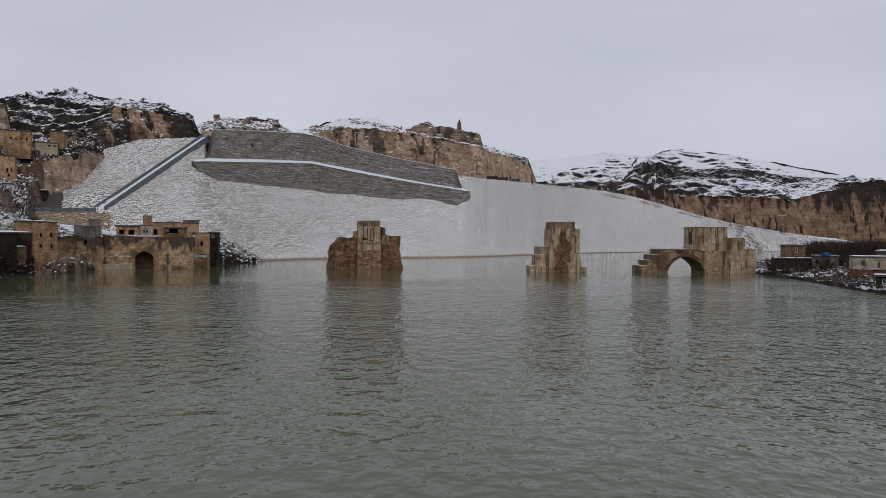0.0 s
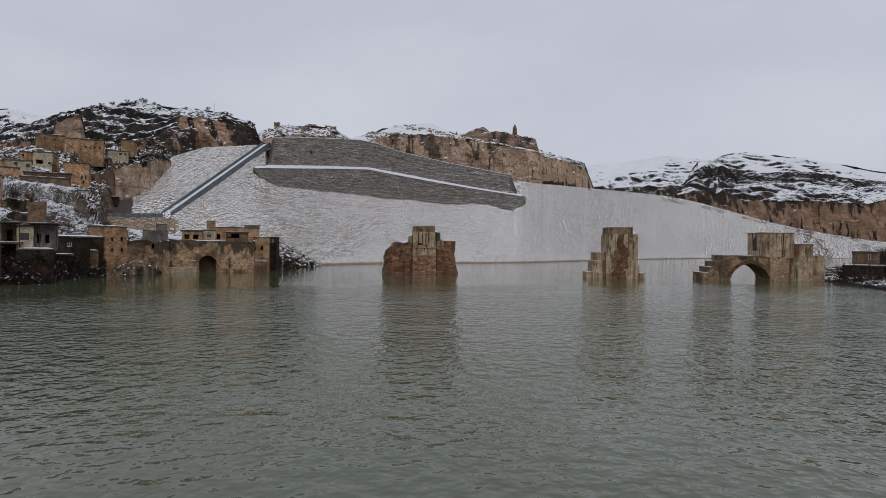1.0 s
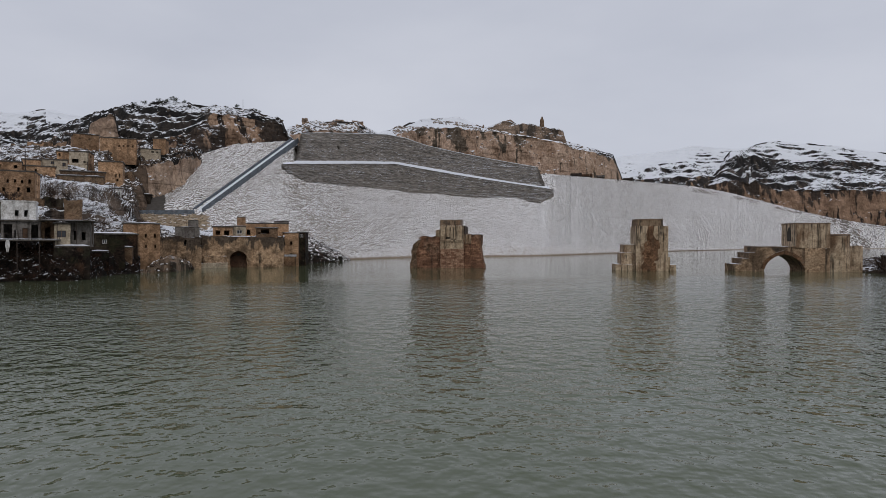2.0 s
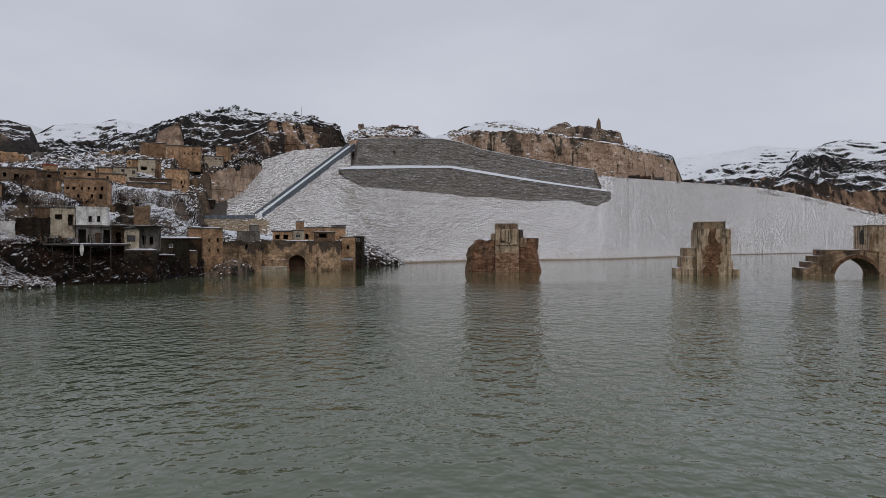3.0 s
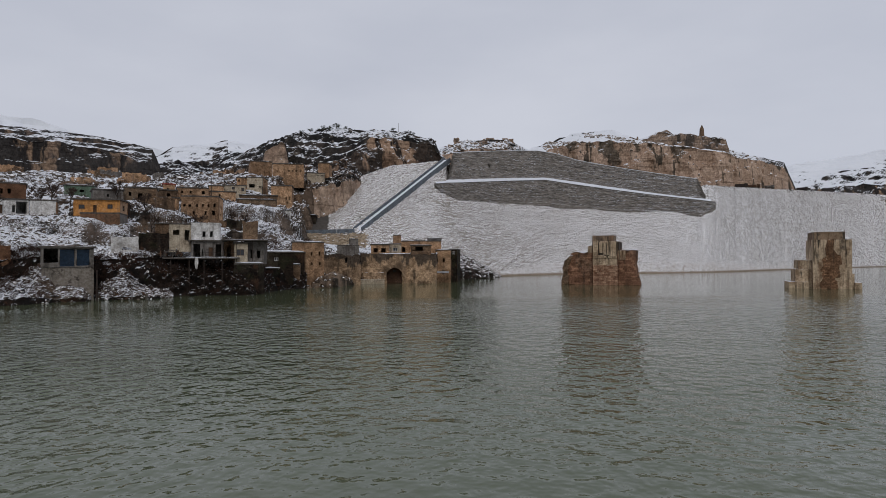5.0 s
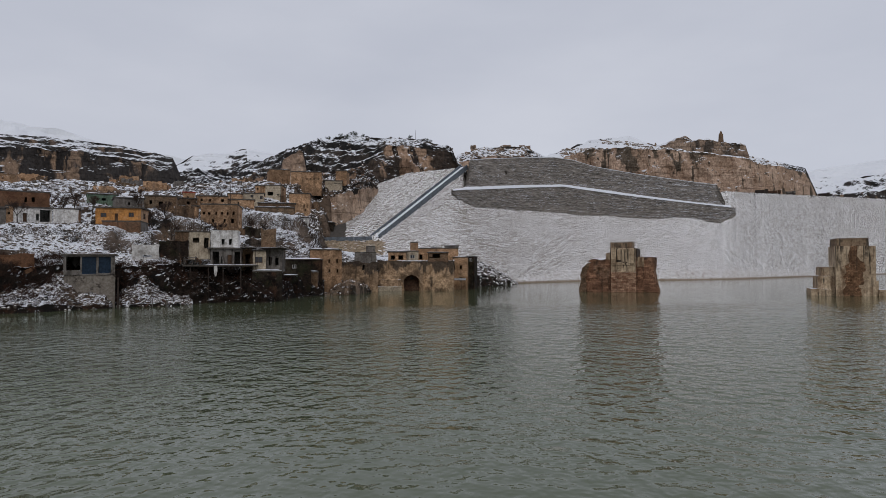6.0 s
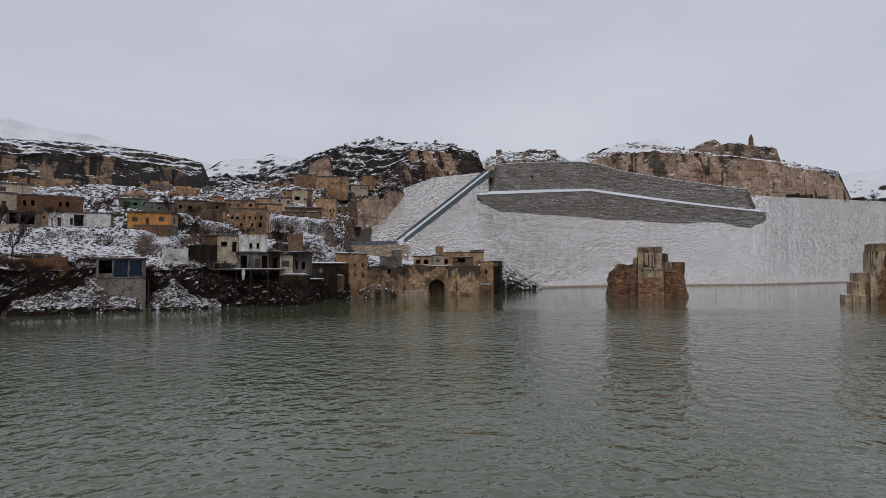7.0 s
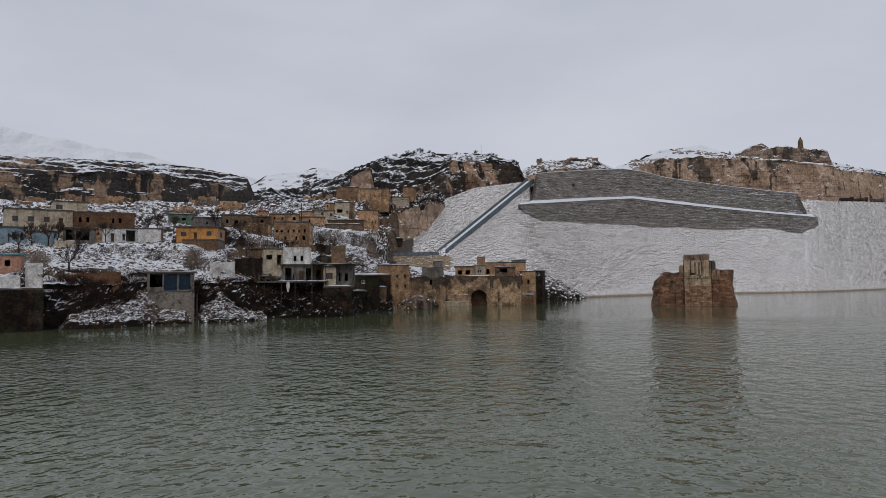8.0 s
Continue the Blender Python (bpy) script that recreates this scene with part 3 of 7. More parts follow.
loft("castle_crag", [
    (3.8, 494, 84, 497, 90.5, 506, 92, 540, 88), (2.9, 494, 83, 496, 92, 506, 94, 540, 88), (2.1, 494, 83, 496, 95, 506, 96.5, 540, 88), (1.4, 494, 83, 496, 96, 506, 97.6, 540, 88), (0.9, 495, 82, 497, 93, 506, 94.4, 540, 88), (-0.3, 494, 82, 496, 93.4, 506, 94.4, 540, 88),
    (-1.4, 495, 80, 497, 90.5, 506, 91.8, 540, 86), (-2.3, 496, 80, 498, 90, 506, 90.6, 540, 84), (-3.0, 497, 79, 499, 88.6, 506, 89.4, 540, 82), (-3.25, 499, 78, 501, 81, 507, 82, 540, 80)],
    [(24, 1.6, 5, 0, 4, 0), (10, 1.2, 5, 0.5, 2, 0), (8, 1.5, 25, 0, 1, 1)], 0.06, [M_CRAG, M_HILLTOP], "ruined tan crag crowning the castle rock", "rock")
loft("valley_hill", [
    (-6, 760, 40, 800, 78, 860, 100, 900, 108, 1000, 110), (-7.7, 760, 40, 800, 80, 860, 100, 900, 117, 1000, 115), (-10.7, 800, 50, 830, 84, 880, 105, 940, 126, 1040, 120), (-13, 830, 50, 860, 86, 900, 108, 950, 133, 1050, 128),
    (-15.3, 850, 50, 880, 88, 920, 110, 960, 131, 1060, 128), (-17.5, 880, 50, 900, 88, 940, 110, 980, 130, 1060, 128)],
    [(24, 4, 22, 0.6, 10, 0), (60, 3.5, 26, 0.8, 8, 1), (60, 2.4, 40, 0.5, 6, 1), (6, 3, 40, 0, 1, 1)], 0.1, [M_DARKCLIFF, M_HILLTOP], "snow-covered rocky hill across the valley", "hill")
loft("plateau_hill", [
    (-14.3, 846, 60, 850, 71, 865, 76.5, 880, 81, 930, 90, 1100, 100), (-15.2, 846, 58, 852, 75.5, 872, 86, 884, 95, 930, 104.6, 1100, 110), (-16.0, 850, 56, 858, 79, 880, 96, 892, 110, 930, 122, 1100, 126), (-16.5, 852, 54, 862, 82, 892, 100, 902, 114, 935, 123, 1100, 128), (-17.9, 880, 50, 892, 78.7, 940, 97.4, 955, 117.4, 1010, 140, 1200, 138),
    (-19.4, 900, 46, 912, 70.7, 975, 99, 987, 113, 1060, 150, 1250, 148), (-23.5, 955, 32, 966, 72.8, 1040, 103.4, 1052, 119.3, 1100, 142, 1300, 140), (-27.4, 1010, 24, 1020, 71, 1080, 96.6, 1090, 108, 1140, 127, 1350, 124),
    (-30.3, 1060, 18, 1068, 87, 1095, 98, 1105, 103.6, 1150, 114, 1350, 112), (-32.4, 1080, 10, 1088, 99, 1096, 101, 1105, 102.5, 1130, 105, 1350, 104), (-34, 1090, 6, 1098, 92, 1105, 93.5, 1112, 95, 1140, 99, 1350, 98), (-40, 1090, 6, 1098, 80, 1105, 82, 1112, 84, 1140, 90, 1350, 90)],
    [(56, 6, 24, 0, 12, 0), (90, 4.4, 30, 0.85, 10, 1), (30, 5, 20, 0, 9, 1), (70, 2.4, 40, 0.6, 7, 2), (6, 3, 60, 0, 1, 2)], 0.1, [M_PLATEAU, M_BLACKCLIFF, M_HILLTOP], "long snow-capped plateau above tan and black-stained cliffs", "hill")
loft("west_cliff", [
    (19.3, 316, 44, 318, 49, 322, 51, 360, 50), (20.1, 316, 44, 319, 54, 325, 57, 380, 56), (20.7, 316, 44, 320, 61, 328, 64.8, 400, 62), (22.7, 314, 44, 320, 63, 332, 68.4, 420, 66), (24.3, 308, 42, 316, 64, 336, 70.1, 430, 68), (26.2, 300, 40, 312, 62, 345, 72, 440, 70), (27.2, 298, 40, 309, 55, 347, 72.4, 440, 70), (28.9, 294, 40, 305, 50, 350, 73.6, 450, 72),
    (31.8, 302, 40, 314, 50, 352, 71.4, 460, 72), (33.5, 312, 42, 324, 50, 366, 71, 470, 74), (35.4, 332, 44, 344, 52, 400, 71, 500, 76), (37.2, 354, 46, 366, 55, 425, 69, 520, 74), (39.5, 385, 48, 398, 54, 450, 60, 540, 66)],
    [(64, 4.2, 12, 0, 5, 0), (120, 2.2, 11, 0.9, 5.2, 2), (10, 1.5, 25, 0, 1, 1)], 0.08, [M_CLIFF, M_HILLTOP, M_CLIFFTOP], "tan and black-streaked cliff with a snowy top", "cliff")
loft("middle_hill", [
    (30, 420, 50, 440, 64, 460, 78, 500, 84, 600, 84), (33.4, 420, 50, 445, 62, 462, 76, 500, 86, 600, 84), (36.5, 420, 50, 450, 60, 466, 77, 500, 88.5, 600, 86), (37.7, 420, 50, 452, 58, 468, 78, 500, 90.5, 600, 88), (38.9, 420, 50, 455, 58, 470, 72, 500, 88, 600, 86), (40, 420, 50, 450, 56, 468, 71, 500, 86.5, 600, 84), (41.9, 420, 50, 450, 56, 466, 68, 500, 83.5, 600, 80), (43.2, 420, 48, 445, 54, 470, 66, 500, 76, 600, 76), (45, 430, 48, 445, 54, 475, 61, 510, 68, 600, 70)],
    [(24, 3.4, 14, 0.5, 7, 0), (34, 3.5, 12, 0.2, 6, 0), (80, 1.6, 18, 0.9, 4, 1), (6, 2, 25, 0, 1, 1)], 0.1, [M_BLACKCLIFF, M_HILLTOP], "snow-striped rocky hill behind the houses", "hill")
loft("far_left_cliff", [
    (42.4, 404, 46, 406, 48, 412, 50, 440, 52), (42.9, 400, 46, 404, 54, 410, 60, 440, 62), (43.4, 396, 46, 402, 60, 412, 68.5, 450, 68), (45, 392, 46, 398, 61, 412, 71.5, 470, 70), (47.2, 390, 48, 396, 64, 412, 73.4, 480, 72), (50.1, 388, 48, 394, 66, 412, 75, 480, 72), (53.3, 386, 48, 392, 66, 412, 75.3, 480, 72), (57.1, 384, 46, 390, 63, 412, 74.4, 480, 72), (60.6, 384, 44, 390, 61, 412, 73.2, 480, 72), (66, 384, 42, 390, 60, 412, 72, 480, 70)],
    [(56, 3.6, 13, 0.3, 6.5, 0), (90, 1.6, 14, 0.9, 3.6, 0), (8, 1.5, 25, 0, 1, 1)], 0.1, [M_DARKCLIFF, M_HILLTOP, M_BLACKCLIFF], "black-stained cliff band with ledges of snow", "cliff")
loft("mountain", [
    (36, 2300, 200, 2600, 330, 2800, 360), (43.2, 2300, 200, 2600, 388, 2800, 400), (51.4, 2300, 200, 2600, 462, 2800, 470), (55.3, 2300, 200, 2600, 476, 2800, 490), (58.6, 2300, 200, 2600, 512, 2800, 530), (60.7, 2300, 200, 2600, 526, 2800, 540), (68, 2300, 200, 2600, 560, 2800, 560)],
    [(40, 30, 180, 0.3, 30, 0), (6, 20, 200, 0, 1, 0)], 0.25, [M_SNOW], "hazy snow-covered mountain", "mountain")

loft("rock_bluff", [
    (26.6, 288, 37.5, 289, 38.6, 296, 42, 318, 48), (27.2, 276, 33, 277.5, 38.4, 286, 42.5, 316, 48), (28.1, 262, 26, 264, 37.2, 274, 41.5, 312, 47.5), (28.75, 257, 24, 259, 34.5, 270, 39.8, 310, 47), (29.3, 254, 21, 256.4, 33.8, 266, 37.6, 306, 46.5),
    (30.4, 252, 20, 254.6, 34, 264, 37, 304, 46), (31.3, 252, 20, 254.6, 33.2, 264, 37, 304, 46), (31.7, 258, 20, 260, 27, 270, 34, 304, 43), (32.2, 266, 20, 268, 24, 280, 30, 310, 38)],
    [(40, 2.2, 7, 0.2, 5, 0), (26, 2.4, 4, 0.8, 2.6, 1), (24, 2.4, 6, 0.75, 3.4, 1)], 0.06, [M_BLUFF, M_LEDGES], "tan rock bluff under dark snowy ledges", "rock")
loft("rock_buttress", [
    (35.3, 318, 40, 320, 44, 326, 46, 345, 48), (34.8, 302, 40, 304, 54, 310, 57, 340, 58), (34.1, 298, 40, 301, 56, 306, 59, 345, 62), (33.2, 298, 40, 301, 57.4, 306, 60.4, 345, 63), (32.9, 304, 40, 307, 50, 312, 53, 345, 60)],
    [(34, 2.0, 7, 0, 4, 0), (10, 1.6, 5, 0.5, 3, 1), (10, 1.6, 6, 0.6, 3, 1)], 0.06, [M_BLUFF, M_BLACKCLIFF], "pale tan cliff buttress with a dark overhanging top", "rock")

# ---- the low eastern bank ----
loft("east_bank", [
    (-23.6, 190, -2, 193, 0.3, 200, 0.8, 230, 1, 240, -2), (-25, 184, -2, 188, 0.5, 198, 1.4, 260, 1.6, 300, -2), (-26, 174, -2, 178, 0.5, 190, 1.3, 290, 1.8, 360, -2), (-27.1, 161, -2, 165, 0.5, 182, 1.4, 330, 2, 420, -2), (-28.5, 147, -2, 151, 0.5, 168, 1.4, 420, 2.5, 560, -2), (-31, 126, -2, 130, 0.5, 146, 1.4, 480, 3, 900, 3), (-33.5, 112, -2, 116, 0.5, 130, 1.5, 480, 3, 1100, 4), (-37, 96, -2, 100, 0.7, 110, 1.6, 480, 3, 1100, 4), (-48, 70, -2, 74, 0.7, 84, 1.6, 480, 3, 1100, 4)],
    [(5, 0.3, 4, 0, 1, 0), (8, 0.5, 4, 0, 1, 0), (40, 0.5, 6, 0, 1, 0), (10, 0.5, 10, 0, 1, 0)], 0.12, [M_MUD], "low muddy riverbank with patches of snow", "riverbank")


# ---- masonry, plaster and other materials of buildings ----
def masonry_mat(name, light, dark, block=(0.55, 0.28), mortar=0.02, streak=0.5, snow=(0.75, 0.95), stain=(0.05, 0.042, 0.036), green=0.0, big=0.25, rim=None, blotch=0.0):
    n = Nodes(name, 0.93, 0.15)
    x, y, z = n.xyz()
    uv = n.t.nodes.new("ShaderNodeCombineXYZ")
    n.put(n.math("ADD", x, n.math("MULTIPLY", y, 0.83)), uv.inputs[0]), n.put(z, uv.inputs[1])
    br = n.t.nodes.new("ShaderNodeTexBrick")
    n.put(uv.outputs[0], br.inputs["Vector"])
    n.put(light, br.inputs["Color1"]), n.put(dark, br.inputs["Color2"]), n.put(tuple(0.55 * c for c in dark), br.inputs["Mortar"])
    br.inputs["Scale"].default_value, br.inputs["Mortar Size"].default_value = 1.0, mortar
    br.inputs["Brick Width"].default_value, br.inputs["Row Height"].default_value = block
    col = n.mix(n.math("MULTIPLY", n.step(n.noise(0.35, 5, 0.6), 0.4, 0.65), 0.75), br.outputs[0], tuple(0.6 * a + 0.1 * b for a, b in zip(dark, light)))
    col = n.mix(n.math("MULTIPLY", n.step(n.noise(0.75, 5, 0.6, (1, 1, 0.1)), 0.52, 0.68), streak), col, stain)
    col = n.mix(n.math("MULTIPLY", n.step(n.noise(0.12, 3), 0.5, 0.75), 0.35), col, (0.3, 0.26, 0.2))
    info = n.t.nodes.new("ShaderNodeObjectInfo")
    col = n.mix(1.0, col, n.mix(info.outputs["Random"], (0.72, 0.7, 0.68), (1.25, 1.2, 1.12)), "MULTIPLY")
    col = n.mix(n.math("MULTIPLY", n.step(n.noise(0.16, 5, 0.6), 0.5, 0.6), big), col, tuple(0.35 * a for a in dark))
    if rim:
        wave = n.math("MULTIPLY", n.math("SUBTRACT", n.noise(rim[3], 5, 0.6, (1, 1, 0.45)), 0.5), rim[2])
        col = n.mix(n.math("MULTIPLY", n.step(n.math("ADD", z, wave), rim[0], rim[1]), 0.85), col, tuple(1.3 * a for a in stain))
    if blotch:
        col = n.mix(n.math("MULTIPLY", n.step(n.noise(0.3, 6, 0.7, (1, 1, 0.6)), 0.55, 0.64), blotch), col, (0.13, 0.07, 0.042))
        col = n.mix(n.math("MULTIPLY", n.step(n.noise(1.3, 6, 0.75), 0.6, 0.68), blotch * 0.7), col, (0.26, 0.21, 0.17))
    col = n.grime(col, 0.55, 0.8)
    col = n.grime(col, 0.6, 3.2)
    if green:
        col = n.mix(n.math("MULTIPLY", n.step(n.noise(0.4, 5), 0.5, 0.65), green), col, (0.035, 0.045, 0.018))
    n.bump(n.math("ADD", n.math("MULTIPLY", br.outputs["Fac"], -0.4), n.noise(2.5, 6, 0.7)), 0.7, 0.12)
    return n.done(n.snow(col, snow[0], snow[1], 0.3, 0.6))


def plaster_mat(name, colour, worn, amount=0.5, streak=0.5, snow=(0.75, 0.95), drips=1.1, runs=()):
    """runs: (height of the edge that the rain drips from, length) of black run-off stains."""
    n = Nodes(name, 0.88, 0.2)
    col = n.mix(n.math("MULTIPLY", n.noise(0.9, 5, 0.6), 0.5), colour, tuple(0.72 * c for c in colour))
    col = n.mix(n.math("MULTIPLY", n.step(n.noise(0.5, 6, 0.65), 0.54, 0.6), amount), col, worn)
    col = n.mix(n.math("MULTIPLY", n.step(n.noise(drips, 5, 0.6, (1, 1, 0.06)), 0.5, 0.66), streak), col, (0.06, 0.052, 0.045))
    if drips > 2:
        drip = n.math("MULTIPLY", n.step(n.noise(1.5, 4, 0.5, (1, 1, 0.06)), 0.54, 0.62), n.step(n.noise(0.28, 4, 0.6), 0.42, 0.6))
        col = n.mix(n.math("MULTIPLY", drip, 0.8), col, (0.045, 0.038, 0.032))
        col = n.mix(n.math("MULTIPLY", n.step(n.noise(0.2, 5, 0.6), 0.48, 0.62), 0.5), col, (0.36, 0.255, 0.165))
    for edge, length in runs:
        z = n.xyz()[2]
        reach = n.math("MULTIPLY", n.step(n.noise(1.3, 3, 0.55, (1, 1, 0.02)), 0.38, 0.72), length)
        fade = n.step(n.math("ADD", n.math("SUBTRACT", z, edge), reach), -0.25 * length, 0.3 * length)
        thin = n.step(n.noise(2.2, 4, 0.6, (1, 1, 0.04)), 0.52, 0.64)
        col = n.mix(n.math("MULTIPLY", n.math("MULTIPLY", fade, thin), 0.9), col, (0.032, 0.026, 0.021))
        col = n.mix(n.math("MULTIPLY", n.step(n.noise(0.35, 5, 0.6, (1, 1, 0.3)), 0.5, 0.66), 0.6), col, (0.22, 0.13, 0.075))
    col = n.grime(col, 0.5, 0.9)
    col = n.grime(col, 0.55, 3.0)
    n.bump(n.noise(3.5, 5, 0.7), 0.35, 0.06)
    return n.done(n.snow(col, snow[0], snow[1], 0.25, 0.6))


M_PIERSTONE = masonry_mat("reddish_pier_masonry", (0.44, 0.255, 0.165), (0.2, 0.105, 0.07), (0.9, 0.48), 0.02, 0.7, big=0.5, rim=(7.6, 9.2, 9, 0.35))
M_BUTTRESS = masonry_mat("patchy_pink_buttress_masonry", (0.62, 0.42, 0.3), (0.25, 0.13, 0.085), (0.85, 0.46), 0.015, 0.4)
M_CONCRETE = plaster_mat("stained_beige_concrete", (0.7, 0.54, 0.37), (0.42, 0.29, 0.185), 0.55, 0.3, drips=2.4, runs=((11.4, 5.0), (6.0, 3.0)))
M_PATCH = masonry_mat("exposed_rubble_core", (0.38, 0.225, 0.135), (0.2, 0.115, 0.07), (0.6, 0.3), 0.03, 0.55)
M_CAP = plaster_mat("blackened_cap", (0.34, 0.24, 0.155), (0.1, 0.075, 0.055), 0.75, 0.9, drips=1.8, runs=((12.6, 3.0),))
M_SLOT = plaster_mat("near_black_streaked_concrete", (0.095, 0.078, 0.062), (0.028, 0.024, 0.02), 0.8, 0.9, drips=2.4)
M_TANWALL = masonry_mat("tan_stone_wall", (0.8, 0.53, 0.34), (0.46, 0.29, 0.175), (0.5, 0.26), 0.015, 0.55, big=0.45)
M_QUAY = masonry_mat("weathered_quay_masonry", (0.64, 0.47, 0.32), (0.4, 0.275, 0.18), (0.7, 0.36), 0.006, 0.9, big=0.85, rim=(5.4, 6.8, 16, 0.3))
M_OLDSTONE = masonry_mat("grey_brown_rubble_wall", (0.42, 0.285, 0.19), (0.2, 0.135, 0.09), (0.4, 0.22), 0.03, 0.55)
M_BRICK = masonry_mat("bare_red_block_wall", (0.36, 0.2, 0.12), (0.24, 0.13, 0.08), (0.4, 0.2), 0.03, 0.45)
M_DARKWALL = masonry_mat("black_damp_wall", (0.05, 0.034, 0.025), (0.013, 0.01, 0.0085), (0.5, 0.25), 0.012, 0.65, green=0.3, big=0.55, blotch=0.55)
M_BASEMENT = plaster_mat("patched_grey_render", (0.3, 0.265, 0.225), (0.07, 0.055, 0.045), 0.85, 0.6)
# red-brown brick with the arch's inner shade put into its colour
M_CELLAR = masonry_mat("shade_darkened_brick_infill", (0.17, 0.09, 0.06), (0.07, 0.042, 0.03), (0.4, 0.2), 0.03, 0.6, big=0.5)
M_GREYWALL = plaster_mat("grey_cement_render", (0.24, 0.22, 0.2), (0.12, 0.1, 0.09), 0.6, 0.7)
M_WHITE = plaster_mat("dirty_white_paint", (0.84, 0.825, 0.8), (0.5, 0.45, 0.39), 0.3, 0.3)
M_CREAM = plaster_mat("cream_plaster", (0.6, 0.51, 0.385), (0.36, 0.28, 0.2), 0.5, 0.5)
M_ORANGE = plaster_mat("orange_paint", (0.68, 0.32, 0.1), (0.5, 0.31, 0.17), 0.45, 0.3)
# paler than the orange front; used on that house's right-hand wall
M_PEACH = plaster_mat("pale_peach_side", (0.62, 0.4, 0.25), (0.45, 0.33, 0.22), 0.5, 0.35)
M_BLUE = plaster_mat("pale_blue_paint", (0.3, 0.42, 0.5), (0.32, 0.31, 0.28), 0.5, 0.45)
M_TURQ = plaster_mat("turquoise_paint", (0.13, 0.34, 0.4), (0.2, 0.22, 0.22), 0.4, 0.4)
M_PINK = plaster_mat("faded_pink_paint", (0.55, 0.3, 0.22), (0.5, 0.4, 0.3), 0.5, 0.35)
M_GREEN = plaster_mat("faded_green_paint", (0.16, 0.24, 0.17), (0.2, 0.19, 0.16), 0.5, 0.5)
M_ROOF = plaster_mat("flat_concrete_roof", (0.13, 0.115, 0.1), (0.07, 0.06, 0.055), 0.5, 0.5, (0.85, 0.95))
M_RED = plaster_mat("red_sheet_roof", (0.4, 0.07, 0.05), (0.25, 0.06, 0.05), 0.4, 0.3, (0.9, 1.1))
M_CHANNEL = plaster_mat("blue_grey_channel_concrete", (0.2, 0.23, 0.265), (0.15, 0.17, 0.19), 0.4, 0.35, (0.97, 1.1))
# near-black: shade of rooms and hollows put into the colour; also tyres
M_DARKIN = plaster_mat("shade_and_tyre_black", (0.07, 0.06, 0.05), (0.04, 0.035, 0.03), 0.5, 0.5, (2, 3))
M_METALBLUE = plaster_mat("dark_blue_steel_door", (0.025, 0.045, 0.075), (0.02, 0.03, 0.045), 0.4, 0.3, (2, 3))
M_WOOD = plaster_mat("weathered_brown_wood", (0.13, 0.075, 0.045), (0.07, 0.045, 0.03), 0.5, 0.5, (2, 3))
M_TIN = plaster_mat("grey_sheet_metal", (0.42, 0.43, 0.44), (0.3, 0.27, 0.25), 0.4, 0.3, (0.98, 1.2))
M_TANKBLUE = plaster_mat("blue_plastic", (0.03, 0.13, 0.42), (0.03, 0.1, 0.3), 0.2, 0.1, (0.97, 1.1))
M_BARK = plaster_mat("dark_bark", (0.06, 0.045, 0.035), (0.035, 0.028, 0.024), 0.5, 0.5, (0.8, 1.0))
M_TWIG = plaster_mat("winter_twigs", (0.075, 0.05, 0.038), (0.045, 0.033, 0.027), 0.5, 0.3, (1.5, 2))
M_LEAF = plaster_mat("dark_evergreen_leaf", (0.05, 0.06, 0.028), (0.035, 0.04, 0.022), 0.5, 0.2, (1.2, 1.5))
M_REDBRUSH = plaster_mat("rust_brown_brush", (0.066, 0.03, 0.018), (0.036, 0.02, 0.013), 0.5, 0.3, (1.3, 1.6))
M_STEEL = plaster_mat("rusty_steel", (0.065, 0.05, 0.042), (0.045, 0.03, 0.022), 0.5, 0.3, (2, 3))
M_GLASS = Nodes("window_glass", 0.08, 0.5)
M_GLASS = M_GLASS.done(M_GLASS.mix(M_GLASS.noise(0.8), (0.02, 0.022, 0.025), (0.035, 0.037, 0.04)))


# ---- builders ----
def part(name, bm, mat, parent=None, label=""):
    me = bpy.data.meshes.new(name)
    bm.to_mesh(me)
    bm.free()
    me.materials.append(mat)
    ob = new(name, me)
    ob.parent = parent
    return tagged(ob, label)


def box(x0, x1, y0, y1, z0, z1, bm=None, bevel=0.0):
    bm = bm or bmesh.new()
    m = Matrix.Translation(((x0 + x1) / 2, (y0 + y1) / 2, (z0 + z1) / 2)) @ Matrix.Diagonal((x1 - x0, y1 - y0, z1 - z0, 1))
    made = bmesh.ops.create_cube(bm, size=1, matrix=m)
    if bevel:
        edges = list({e for v in made["verts"] for e in v.link_edges})
        bmesh.ops.bevel(bm, geom=edges, offset=bevel, segments=1, affect="EDGES")
    return bm


def slice_up(bm, step):
    """Cuts a mesh by planes every step metres along its three axes."""
    co = [v.co for v in bm.verts]
    for k in range(3):
        lo, hi = min(c[k] for c in co), max(c[k] for c in co)
        n = int((hi - lo) / step)
        for i in range(1, n + 1):
            spot = [0, 0, 0]
            spot[k] = lo + (hi - lo) * i / (n + 1)
            bmesh.ops.bisect_plane(bm, geom=bm.verts[:] + bm.edges[:] + bm.faces[:], plane_co=spot, plane_no=[float(j == k) for j in range(3)])
    return bm


def weather(bm, amp, size=1.5, seed=0.0):
    for v in bm.verts:
        c = v.co / size + Vector((seed, seed * 0.7, 0))
        v.co += amp * Vector((noise.noise(c), noise.noise(c + Vector((17, 3, 5))), noise.noise(c + Vector((5, 29, 11)))))
    return bm


